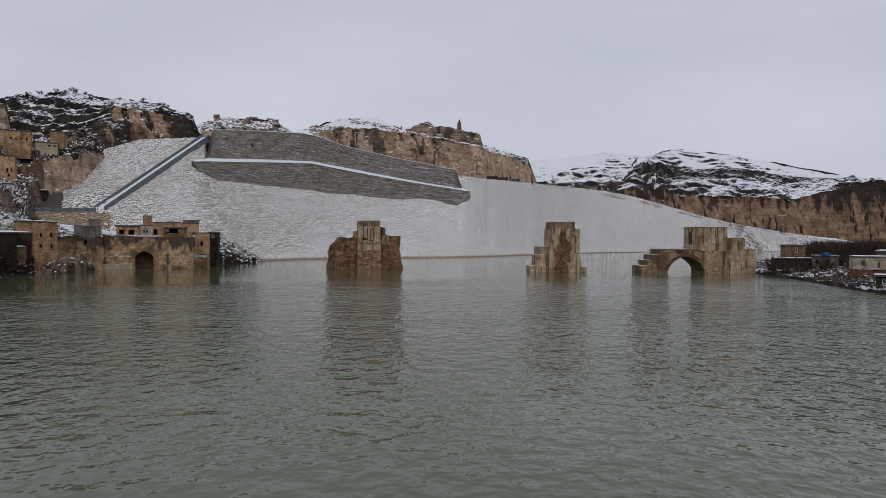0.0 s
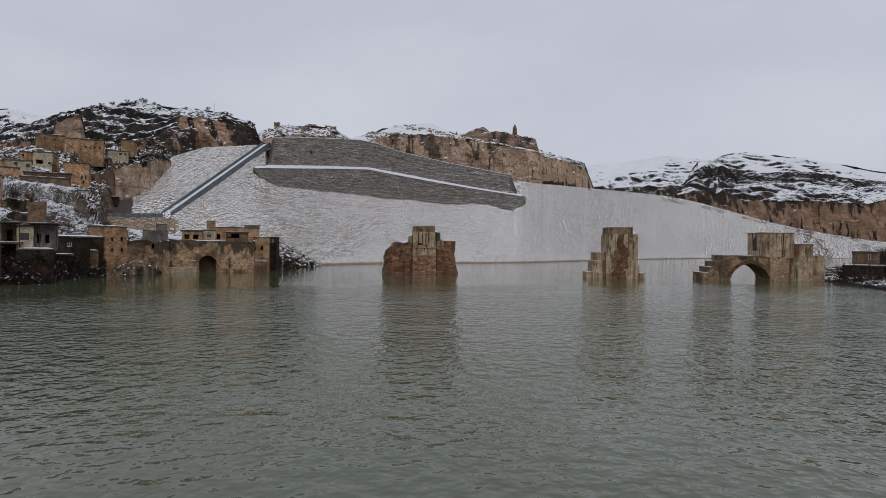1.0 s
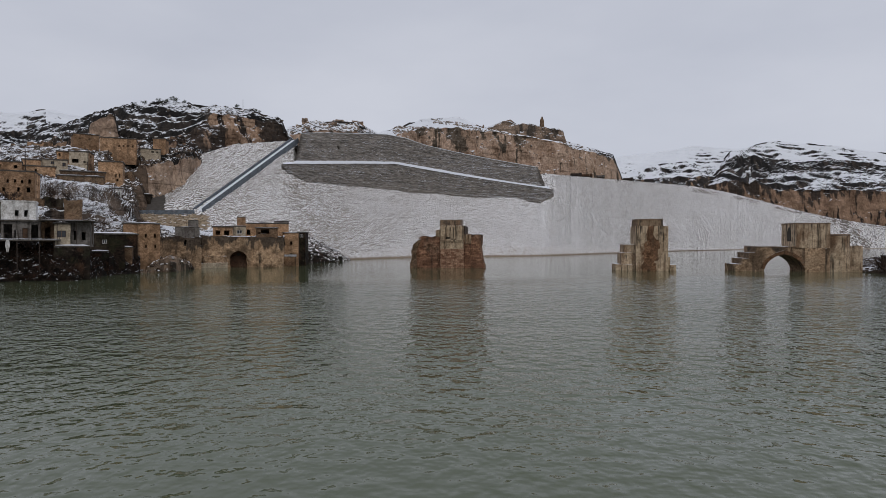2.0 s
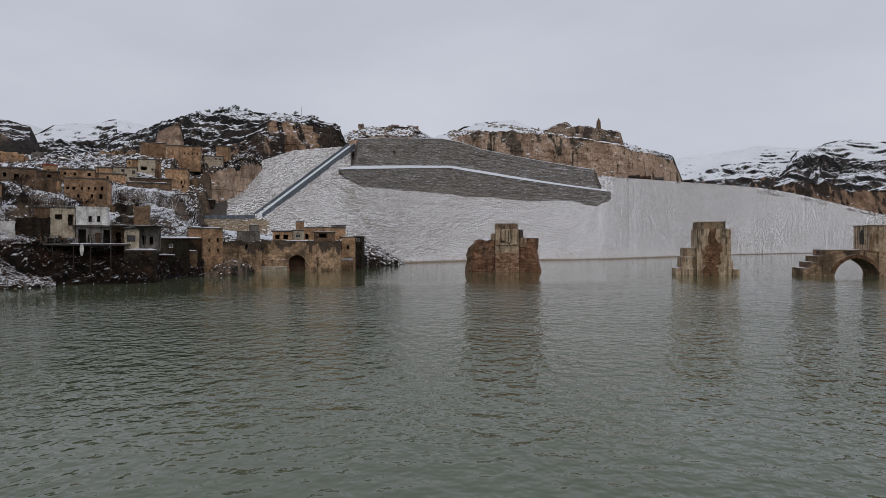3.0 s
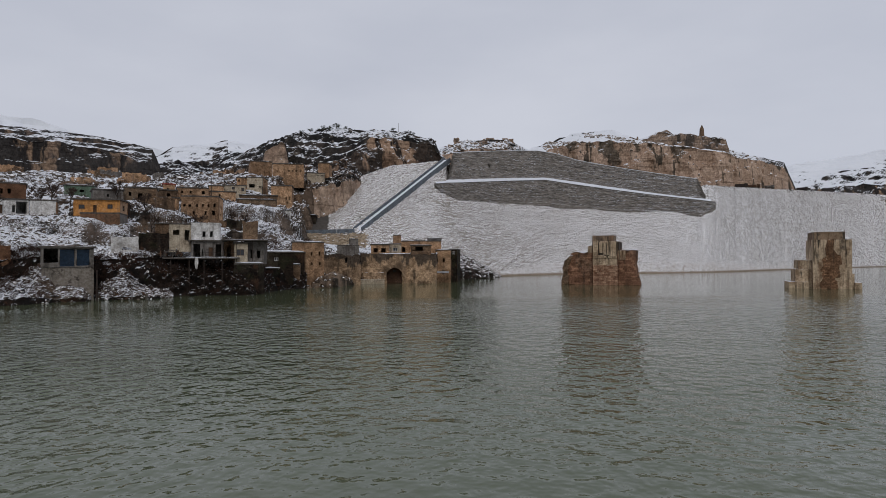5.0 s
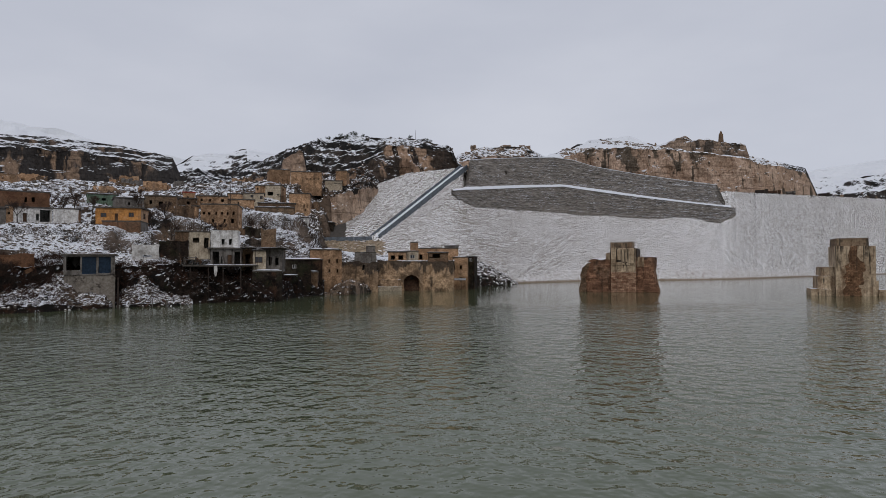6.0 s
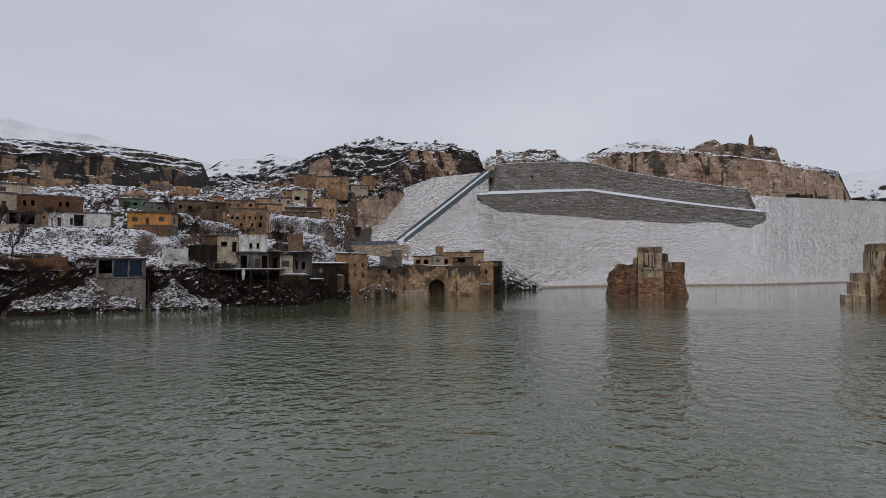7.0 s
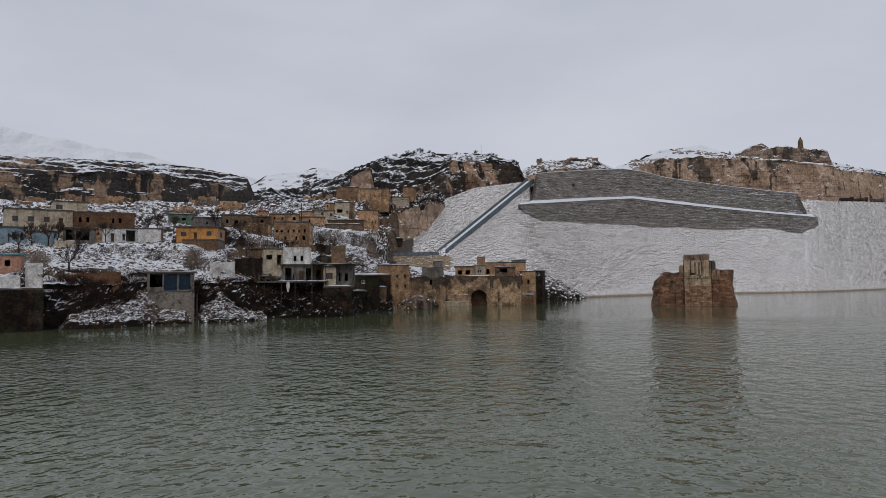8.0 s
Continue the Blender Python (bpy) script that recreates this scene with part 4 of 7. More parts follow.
def prism(outline, y0, y1, step=1.2, amp=0.1, seed=0.0, bm=None):
    """A solid with this outline in x and z, from y0 to y1, with worn edges."""
    bm = bm or bmesh.new()
    face = bm.faces.new([bm.verts.new((x, y0, z)) for x, z in outline])
    made = bmesh.ops.extrude_face_region(bm, geom=[face])
    for v in made["geom"]:
        if isinstance(v, bmesh.types.BMVert):
            v.co.y = y1
    bmesh.ops.recalc_face_normals(bm, faces=bm.faces[:])
    if step:
        slice_up(bm, step)
    return weather(bm, amp, 1.4, seed) if amp else bm


def rect(x0, x1, z0, z1):
    return [(x0, z0), (x0, z1), (x1, z1), (x1, z0)]


def wall_panel(bm, w, h, thick, openings, m, broken=0.0, seed=0, amp=0.04):
    """A wall with real openings: local x along it, z up, its face at y = 0 and its thickness behind; m places it."""
    rng = random.Random(seed)
    us = sorted({0.0, w} | {min(max(u, 0), w) for o in openings for u in o[:2]} | {w * i / max(1, int(w / 0.9)) for i in range(1, max(1, int(w / 0.9)))})
    vs = sorted({0.0, h} | {min(max(v, 0), h) for o in openings for v in o[2:4]} | ({h - broken * i / 3 for i in range(1, 4)} if broken else set()) | {h * i / max(1, int(h / 1.1)) for i in range(1, int(h / 1.1))})
    drop, fall = [], rng.random() * 0.5
    for _ in us:
        fall = min(1.0, max(0.0, fall + rng.gauss(0, 0.3)))
        drop.append(broken * fall)

    def solid(i, j):
        if not (0 <= i < len(us) - 1 and 0 <= j < len(vs) - 1):
            return False
        u, v = (us[i] + us[i + 1]) / 2, (vs[j] + vs[j + 1]) / 2
        return not any(o[0] < u < o[1] and o[2] < v < o[3] for o in openings)

    made = {}

    def vert(i, j, k):
        if (i, j, k) not in made:
            p = m @ Vector((us[i], thick * k, min(vs[j], h - drop[i] * (1 if j == len(vs) - 1 else 0.7)) if broken else vs[j]))
            q = p / 1.3
            p += amp * Vector((noise.noise(q), noise.noise(q + Vector((9, 2, 4))), noise.noise(q + Vector((3, 8, 1)))))
            made[i, j, k] = bm.verts.new(p)
        return made[i, j, k]

    for i in range(len(us) - 1):
        for j in range(len(vs) - 1):
            if not solid(i, j):
                continue
            bm.faces.new([vert(i, j, 0), vert(i + 1, j, 0), vert(i + 1, j + 1, 0), vert(i, j + 1, 0)])
            bm.faces.new([vert(i, j + 1, 1), vert(i + 1, j + 1, 1), vert(i + 1, j, 1), vert(i, j, 1)])
            if not solid(i - 1, j):
                bm.faces.new([vert(i, j, 0), vert(i, j + 1, 0), vert(i, j + 1, 1), vert(i, j, 1)])
            if not solid(i + 1, j):
                bm.faces.new([vert(i + 1, j + 1, 0), vert(i + 1, j, 0), vert(i + 1, j, 1), vert(i + 1, j + 1, 1)])
            if not solid(i, j + 1):
                bm.faces.new([vert(i, j + 1, 0), vert(i + 1, j + 1, 0), vert(i + 1, j + 1, 1), vert(i, j + 1, 1)])
            if not solid(i, j - 1):
                bm.faces.new([vert(i + 1, j, 0), vert(i, j, 0), vert(i, j, 1), vert(i + 1, j, 1)])


def snow_cap(x0, x1, y0, y1, z, seed, thick=0.22, gap=0.0):
    """A lumpy layer of snow on a flat top."""
    bm = bmesh.new()
    nx, ny = max(2, int((x1 - x0) / 0.8)), max(2, int((y1 - y0) / 1.2))
    grid = []
    for j in range(ny + 1):
        row = []
        for i in range(nx + 1):
            x, y = x0 + (x1 - x0) * i / nx, y0 + (y1 - y0) * j / ny
            edge = i in (0, nx) or j in (0, ny)
            lump = noise.noise(Vector((x * 0.7 + seed, y * 0.7, seed)))
            row.append(bm.verts.new((x + 0.1 * lump, y + 0.1 * lump, z + (0.02 if edge else thick * (0.75 + 0.5 * lump) - gap * (lump < -0.15)))))
        grid.append(row)
    for j in range(ny):
        for i in range(nx):
            bm.faces.new([grid[j][i], grid[j][i + 1], grid[j + 1][i + 1], grid[j + 1][i]])
    rim = bmesh.ops.extrude_face_region(bm, geom=bm.faces[:])
    for v in rim["geom"]:
        if isinstance(v, bmesh.types.BMVert):
            v.co.z = z - 0.03
    bmesh.ops.recalc_face_normals(bm, faces=bm.faces[:])
    return bm


HOUSES = 0
PADS = []


def house(name, az, d, z, w, h, depth, turn, mat, openings=(), label="", category="house", roof="slab", side=(), side_mat=None, base=2.0, broken=0.0, cap=0.18, over=0.25, roof_mat=None, rough=0.14):
    """A flat-roofed house: its front faces the river. openings, side (the right-hand wall): (kind, left, right, foot, head) as parts of width and height."""
    global HOUSES
    HOUSES += 1
    seed = HOUSES * 3.1
    if z > 7.5 and az > 24 and not (d > 235 and az < 31.6):
        PADS.append((az, d + 2, z - 0.3, w * 0.5 + 0.8))
    top = tagged(new(name), label, category)
    x, y = at(az, d)
    top.matrix_world = pose(x, y, z, 0, 0, az + turn)
    t = 0.35
    cut = [(o[1] * w, o[2] * w, o[3] * h + base, o[4] * h + base) for o in openings]
    cut_s = [(o[1] * depth, o[2] * depth, o[3] * h + base, o[4] * h + base) for o in side]
    H = h + base
    down = Matrix.Translation((0, 0, -base))
    amp = 0.1 if not broken else rough + 0.08
    fronts = [("front_wall", w, cut, Matrix.Translation((-w / 2, 0, 0)), mat), ("side_wall", depth - t, cut_s, Matrix.Translation((w / 2, t, 0)) @ Matrix.Rotation(radians(90), 4, "Z"), side_mat or mat),
              ("side_wall", depth - t, [], Matrix.Translation((-w / 2, depth, 0)) @ Matrix.Rotation(radians(-90), 4, "Z"), mat), ("back_wall", w, [], Matrix.Translation((w / 2, depth + 0.02, 0)) @ Matrix.Rotation(radians(180), 4, "Z"), mat)]
    for i, (nm, ww, cc, mm, ma) in enumerate(fronts):
        bm = bmesh.new()
        wall_panel(bm, ww, H, t, cc, down @ mm, broken * (1.0 if i < 3 else 0.4), int(seed * 7 + i), amp)
        part(nm, bm, ma, top)
    if roof == "slab":
        bm = weather(slice_up(box(-w / 2 - over, w / 2 + over, -over, depth + over, h, h + 0.28), 2.0), 0.07, 1.6, seed)
        part("roof", bm, roof_mat or M_ROOF, top)
        if cap:
            part("roof_snow", snow_cap(-w / 2 - over + 0.15, w / 2 + over - 0.15, -over + 0.2, depth, h + 0.27, seed, cap), M_SNOW, top, "uneven snow on the flat roof")
    elif roof == "floor":
        # near-black floor carries the room's shade in its colour
        part("floor_slab", box(-w / 2 + 0.3, w / 2 - 0.3, 0.3, depth - 0.3, 0.02, 0.2), M_DARKIN, top)
    for o in openings:
        opening(top, o, w, h, Matrix.Translation((-w / 2, 0, 0)))
    for o in side:
        opening(top, o, depth, h, Matrix.Translation((w / 2, 0, 0)) @ Matrix.Rotation(radians(90), 4, "Z"))
    return top


def opening(top, o, w, h, m):
    kind, u0, u1, v0, v1 = o[0], o[1] * w, o[2] * w, o[3] * h, o[4] * h
    if kind in ("window", "framed"):
        f = 0.09
        bm = box(u0, u1, 0.1, 0.18, v0, v0 + f)
        box(u0, u1, 0.1, 0.18, v1 - f, v1, bm), box(u0, u0 + f, 0.1, 0.18, v0 + f, v1 - f, bm), box(u1 - f, u1, 0.1, 0.18, v0 + f, v1 - f, bm)
        if u1 - u0 > 0.8:
            box((u0 + u1) / 2 - 0.04, (u0 + u1) / 2 + 0.04, 0.1, 0.17, v0 + f, v1 - f, bm)
        bm.transform(m)
        win = part("window", bm, M_WHITE if kind == "framed" else M_WOOD, top)
        bm = box(u0 + f, u1 - f, 0.13, 0.15, v0 + f, v1 - f)
        bm.transform(m)
        part("pane", bm, M_GLASS, win)
    elif kind == "blue":
        bm = box(u0 + 0.05, u1 - 0.05, 0.12, 0.18, v0, v1 - 0.05)
        bm.transform(m)
        leaf = part("shutter_door", bm, M_METALBLUE, top, "dark blue sheet-steel shutter door")
        for i in range(1, 6):
            u = u0 + (u1 - u0) * i / 6
            bm = box(u - 0.03, u + 0.03, 0.09, 0.122, v0 + 0.05, v1 - 0.1)
            bm.transform(m)
            part("rib", bm, M_METALBLUE, leaf)
    elif kind == "door":
        bm = box(u0 + 0.04, u1 - 0.04, 0.16, 0.22, v0, v1 - 0.04)
        bm.transform(m)
        part("door", bm, M_WOOD, top)


# ---- the broken bridge ----
def pier(name, label):
    return tagged(new(name), label, "bridge pier", group="bridge piers")


west = pier("bridge_pier", "reddish masonry bridge pier with a concrete facing and ragged wings")
part("tower_core", prism([(-22.4, -3), (-22.4, 11.1), (-15.8, 10.9), (-15.8, -3)], 173.2, 181, 1.0, 0.12, 1), M_PIERSTONE, west)
part("top_block", prism(rect(-22.4, -17, 11.1, 12.55), 173.4, 179, 1.2, 0.08, 2), M_CAP, west, "blackened concrete block on the pier's top")
part("concrete_facing", prism(rect(-22.15, -16.2, 5.0, 11.05), 172.4, 173.6, 1.2, 0.05, 3), M_CONCRETE, west, "pale concrete facing streaked with black")
# near-black streaked sheet filling the slots between the pilasters
part("facing_recess", prism(rect(-21.4, -16.6, 7.6, 10.75), 172.25, 172.5, 1.2, 0.03, 9), M_SLOT, west, "black-streaked recess between the pilasters")
for x, wide, foot in ((-21.4, 0.6, 7.2), (-20.15, 0.45, 8.1), (-18.85, 0.62, 7.6), (-17.25, 0.85, 7.2)):
    part("pilaster", prism(rect(x - wide, x + wide, foot, 10.8), 171.95, 172.45, 0.9, 0.05, x), M_CONCRETE, west)
part("facing_sill", prism(rect(-22.1, -16.2, 6.9, 7.3), 172.1, 172.6, 1.2, 0.05, 10), M_CONCRETE, west)
part("buttress", prism(rect(-22.1, -16.1, -3, 5.0), 172.3, 173.6, 0.9, 0.1, 4), M_BUTTRESS, west)
part("left_wing", prism([(-29.2, -3), (-29.8, 3.2), (-29.0, 6.4), (-27.6, 7.9), (-26.4, 8.3), (-22.3, 8.3), (-22.3, -3)], 173.6, 180.4, 0.55, 0.5, 5), M_PIERSTONE, west)
part("step_block", prism(rect(-23.5, -22.2, 8.2, 9.9), 173.5, 179, 1.0, 0.07, 6), M_CONCRETE, west)
part("right_wing", prism([(-15.9, -3), (-15.9, 8.8), (-11.6, 8.8), (-11.9, 5.6), (-11.6, 3.0), (-10.8, 0.6), (-10.6, -3)], 173.5, 180.4, 0.8, 0.24, 7), M_PIERSTONE, west)
part("ragged_edge", prism([(-29.9, -3), (-30.1, 1.2), (-29.6, 2.6), (-30.0, 4.4), (-29.2, 6.0), (-28.2, 7.2), (-27.4, 7.4), (-28.0, 5.6), (-28.6, 3.4), (-28.3, 1.4), (-28.6, -3)], 172.9, 179.6, 0.45, 0.45, 61), M_OLDSTONE, west, "ragged grey rubble core at the broken flank")
part("wing_facing", prism(rect(-15.9, -14.2, 6.4, 8.75), 173.1, 173.7, 1.2, 0.05, 8), M_CONCRETE, west)

mid = pier("bridge_pier", "tall beige concrete-clad bridge pier with a bared rubble core")
part("main_shaft", prism(rect(26.3, 33.8, -3, 10.8), 166.5, 175.6, 1.4, 0.06, 11), M_CONCRETE, mid)
part("top_block", prism(rect(26.6, 32.6, 10.8, 12.5), 166.9, 175.2, 1.2, 0.06, 12), M_CAP, mid, "darkened square block on the pier's top")
# no hole is cut: an arched panel coloured as the hollow's shade
hollow = prism([(0, 0), (0, 0.8), (0.35, 1.2), (0.7, 1.3), (1.05, 1.2), (1.4, 0.8), (1.4, 0)], 166.94, 167.2, 0, 0)
hollow.transform(Matrix.Translation((27.5, 0, 10.95)))
part("niche", hollow, M_DARKIN, mid, "near-black arched panel with a hollow's shade in its colour")
core = [(28.0, -2), (27.6, 1.2), (28.2, 2.4), (27.7, 4.2), (28.3, 5.2), (28.1, 6.6), (28.9, 7.2), (28.7, 8.8), (29.2, 10.7), (30.4, 10.7), (30.3, 8.6), (30.9, 7.6), (31.6, 7.3), (31.9, 5.6), (31.3, 4.4), (31.6, 2.8), (31.0, 1.6), (31.2, -2)]
part("bared_core", prism(core, 166.42, 166.8, 0.45, 0.16, 13), M_PATCH, mid, "brown rubble core where the cladding has fallen")
for i, (x0, x1, top_z, y0) in enumerate(((23.6, 26.4, 6.3, 168.0), (22.9, 25.4, 4.3, 167.3), (21.5, 25.4, 1.5, 166.6), (33.7, 34.4, 3.4, 167.2), (34.3, 35.7, 1.45, 166.8))):
    part("step_block", prism(rect(x0, x1, -3, top_z), y0, y0 + 7.0, 1.1, 0.07, 14 + i), M_CONCRETE, mid)

east = pier("bridge_pier", "beige bridge pier with a pointed side arch and a round tower")


def arch_outline():
    left, right, apex = 56.3, 65.5, (60.8, 4.15)
    pts = [(49.8, -3), (49.8, 1.7), (51.4, 1.7), (51.4, 3.1), (52.8, 3.1), (52.8, 4.5), (54.4, 4.5), (54.4, 5.75), (66.2, 5.75), (66.2, -3), (right, -3), (right, -0.2)]
    for i in range(1, 8):
        f = i / 8
        pts.append((right + (apex[0] - right) * (1 - math.cos(f * 1.35)) / (1 - math.cos(1.35)), -0.2 + (apex[1] + 0.2) * math.sin(f * 1.35) / math.sin(1.35)))
    pts.append(apex)
    for i in range(7, 0, -1):
        f = i / 8
        pts.append((left + (apex[0] - left) * (1 - math.cos(f * 1.35)) / (1 - math.cos(1.35)), -0.2 + (apex[1] + 0.2) * math.sin(f * 1.35) / math.sin(1.35)))
    return pts + [(left, -0.2), (left, -3)]


part("arch", prism(arch_outline(), 168.3, 177.0, 0.0, 0.0), M_QUAY, east, "pointed stone side arch with stepped haunch")


def voussoirs():
    outline = arch_outline()[11:27]
    made = []
    for i in range(len(outline) - 1):
        (x0, z0), (x1, z1) = outline[i], outline[i + 1]
        n = Vector((-(z1 - z0), x1 - x0)).normalized() * -0.85
        made.append([(x0 + 0.03 * (x1 - x0), z0), (x1, z1), (x1 + n.x, z1 + n.y), (x0 + n.x, z0 + n.y)])
    return made


for i, q in enumerate(voussoirs()):
    part("arch_stone", prism(q, 168.05, 168.6, 0, 0.03, 30 + i), M_PATCH, east)
part("tower", prism(rect(63.4, 71.0, 5.6, 11.3), 168.0, 177.2, 1.3, 0.06, 21), M_CONCRETE, east)
part("tower_foot", prism(rect(65.4, 71.0, -3, 5.65), 168.0, 177.2, 1.1, 0.14, 22), M_QUAY, east, "rough tower foot with broken facing")
part("coping", prism(rect(63.3, 71.1, 11.3, 11.6), 167.9, 177.3, 1.3, 0.06, 25), M_CAP, east)
part("coping", prism(rect(54.4, 63.4, 5.75, 6.0), 168.2, 177.0, 1.3, 0.06, 26), M_CAP, east)
bm = bmesh.new()
bmesh.ops.create_cone(bm, cap_ends=True, segments=32, radius1=3.06, radius2=3.0, depth=0.3, matrix=Matrix.Translation((73.1, 170.0, 8.76)))
part("coping", weather(bm, 0.05, 1.4, 27), M_CAP, east)
bm = bmesh.new()
bmesh.ops.create_cone(bm, cap_ends=True, segments=32, radius1=3.0, radius2=2.95, depth=11.6, matrix=Matrix.Translation((73.1, 170.0, 2.8)))
part("round_tower", weather(slice_up(bm, 1.5), 0.06, 1.4, 23), M_CONCRETE, east, "round beige tower beside the arch")
part("end_block", prism(rect(75.9, 79.2, -1, 6.2), 170.2, 175, 1.2, 0.08, 24), M_CONCRETE, east)
# niche in the tower's flank: an arched panel with the shade in its colour
niche = prism([(0, 0), (0, 2.2), (0.5, 3.1), (1.1, 3.45), (1.7, 3.1), (2.2, 2.2), (2.2, 0)], 0, 0.5, 0, 0)
niche.transform(Matrix.Translation((63.33, 172.2, 7.2)) @ Matrix.Rotation(radians(-90), 4, "Z") @ Matrix.Translation((-1.1, -0.04, 0)))
part("niche", niche, M_DARKIN, east, "near-black arched panel with a niche's shade in its colour")


# ---- houses of the drowned town ----
# terrace above the snowy rubble
house("cream_house", 58.17, 166, 19.1, 12.5, 3.6, 9, 4, M_CREAM, [("window", 0.11, 0.19, 0.30, 0.61), ("window", 0.33, 0.42, 0.30, 0.61), ("window", 0.56, 0.65, 0.30, 0.61), ("door", 0.79, 0.85, 0.06, 0.56)], "long cream plaster house with a flat snowy roof", base=3)
house("upper_storey_block", 56.19, 172, 22.6, 7.0, 2.7, 8, 4, M_CREAM, [("window", 0.09, 0.28, 0.37, 0.76)], "cream upper storey block with one barred window", cap=0.1)
house("block_house", 53.89, 163, 19.0, 11.9, 3.2, 8, 2, M_BRICK, [("empty", 0.08, 0.13, 0.35, 0.68), ("empty", 0.20, 0.25, 0.35, 0.68), ("empty", 0.62, 0.66, 0.35, 0.68), ("empty", 0.73, 0.78, 0.35, 0.68)], "unplastered red block house with empty windows", base=3, cap=0.08, over=0.1)
house("blue_house", 60.09, 154, 15.1, 6.0, 2.8, 7, 6, M_BLUE, [("empty", 0.62, 0.71, 0.17, 0.71), ("empty", 0.84, 0.93, 0.17, 0.69), ("door", 0.49, 0.54, 0.04, 0.65)], "low pale-blue painted house with a dark roof edge", cap=0.06)
house("blue_house", 57.83, 154, 15.1, 4.3, 2.1, 6, 0, M_BLUE, [("empty", 0.87, 0.98, 0.32, 0.82)], "low pale-blue painted outbuilding", cap=0.06)
house("open_shed", 55.58, 153, 15.3, 5.8, 2.7, 6, 0, M_GREYWALL, [("empty", 0.09, 0.30, 0.00, 0.90), ("empty", 0.39, 0.81, 0.14, 0.84)], "open grey shed with a sagging roof slab", over=0.5, cap=0.12)
house("narrow_house", 54.27, 153, 15.3, 1.2, 3.1, 6, 0, M_TANWALL, [("empty", 0.20, 0.57, 0.50, 0.66)], "narrow tan house end with a small opening", cap=0.1)
house("white_house", 52.83, 153, 15.4, 6.5, 2.8, 6, 3, M_WHITE, [("door", 0.23, 0.34, 0.03, 0.65), ("empty", 0.57, 0.65, 0.14, 0.62), ("empty", 0.67, 0.98, 0.06, 0.90)], "torn-open white and grey house with dark rooms", cap=0.08)
house("white_house", 50.76, 152, 15.3, 4.4, 2.8, 5, -6, M_WHITE, [], "blank white-painted house wall", cap=0.06, over=0.1, side_mat=M_TANWALL)
house("orange_house", 47.24, 151, 15.6, 8.5, 3.0, 7, -14, M_ORANGE, [("window", 0.11, 0.24, 0.39, 0.68), ("window", 0.73, 0.85, 0.42, 0.72), ("door", 0.42, 0.50, 0.18, 0.66)], "orange-painted flat-roofed house above a block wall", side=[("window", 0.3, 0.6, 0.35, 0.72)], side_mat=M_PEACH, over=0.45, cap=0.08, base=0.2)
house("foundation_wall", 47.01, 150.2, 15.0, 7.2, 0.8, 7, -14, M_BRICK, [], "bare block foundation wall under the orange house", category="wall", side_mat=M_GREYWALL, cap=0, over=0.05, base=3)
house("green_house", 48.35, 186, 22.6, 6.8, 2.0, 8, 0, M_GREEN, [("empty", 0.19, 0.33, 0.42, 0.57), ("empty", 0.48, 0.63, 0.25, 0.57)], "faded green house behind the terrace", cap=0.3)
house("grey_house", 46.46, 172, 20.5, 6.3, 2.1, 8, 4, M_GREYWALL, [("empty", 0.45, 0.52, 0.26, 0.57)], "grey cement-rendered house with snow on its roof", cap=0.3)
house("grey_house", 44.25, 178, 20.9, 7.3, 3.0, 8, -4, M_OLDSTONE, [("empty", 0.16, 0.24, 0.34, 0.66), ("empty", 0.44, 0.58, 0.13, 0.58), ("empty", 0.75, 0.84, 0.34, 0.58)], "grey-brown stone house with dark openings", cap=0.1)
house("red_roofed_house", 42.15, 205, 25.7, 3.1, 2.1, 7, 0, M_TANWALL, [("empty", 0.31, 0.48, 0.13, 0.53)], "small house with a red sheet roof", roof_mat=M_RED, cap=0)
house("ruined_house", 42.39, 165, 18.7, 3.9, 2.2, 6, 5, M_OLDSTONE, [("empty", 0.17, 0.33, 0.20, 0.66), ("empty", 0.56, 0.72, 0.20, 0.66)], "small roofless rubble-stone ruin among scrub", roof="floor", broken=1.2)
house("low_wall", 56.56, 147, 14.1, 3.3, 1.4, 2.5, 0, M_CREAM, [], "broken cream garden wall in the snow", roof="", broken=1.0, category="wall")
# the old houses up the hillside
house("stone_house", 40.38, 194, 23.7, 8.0, 2.2, 8, 0, M_TANWALL, [("empty", 0.40, 0.46, 0.36, 0.67), ("empty", 0.79, 0.88, 0.29, 0.67), ("empty", 0.13, 0.19, 0.36, 0.67)], "flat-roofed tan stone house", cap=0.1)
house("stone_house", 38.61, 204, 25.7, 4.1, 2.0, 7, 0, M_TANWALL, [], "tan stone house with a blind wall", cap=0.1)
house("long_ruin", 39.84, 166, 16.5, 8.3, 4.7, 9, -8, M_TANWALL, [("empty", 0.05, 0.12, 0.50, 0.62), ("empty", 0.19, 0.26, 0.50, 0.62), ("empty", 0.39, 0.44, 0.50, 0.64), ("empty", 0.55, 0.60, 0.50, 0.64), ("empty", 0.70, 0.75, 0.50, 0.64), ("empty", 0.86, 0.92, 0.48, 0.66), ("empty", 0.30, 0.36, 0.12, 0.28), ("empty", 0.62, 0.68, 0.12, 0.30), ("empty", 0.82, 0.90, 0.08, 0.30)], "long old stone house with a row of small windows", side=[("empty", 0.2, 0.3, 0.45, 0.6), ("empty", 0.6, 0.7, 0.45, 0.6), ("empty", 0.3, 0.5, 0.05, 0.22)], side_mat=M_TANWALL, cap=0.16, over=0.05, base=4)
house("cream_house", 37.19, 206, 26.4, 6.3, 1.8, 7, 0, M_CREAM, [("window", 0.37, 0.51, 0.37, 0.81), ("window", 0.80, 0.93, 0.13, 0.66)], "small cream house with two windows", cap=0.08)
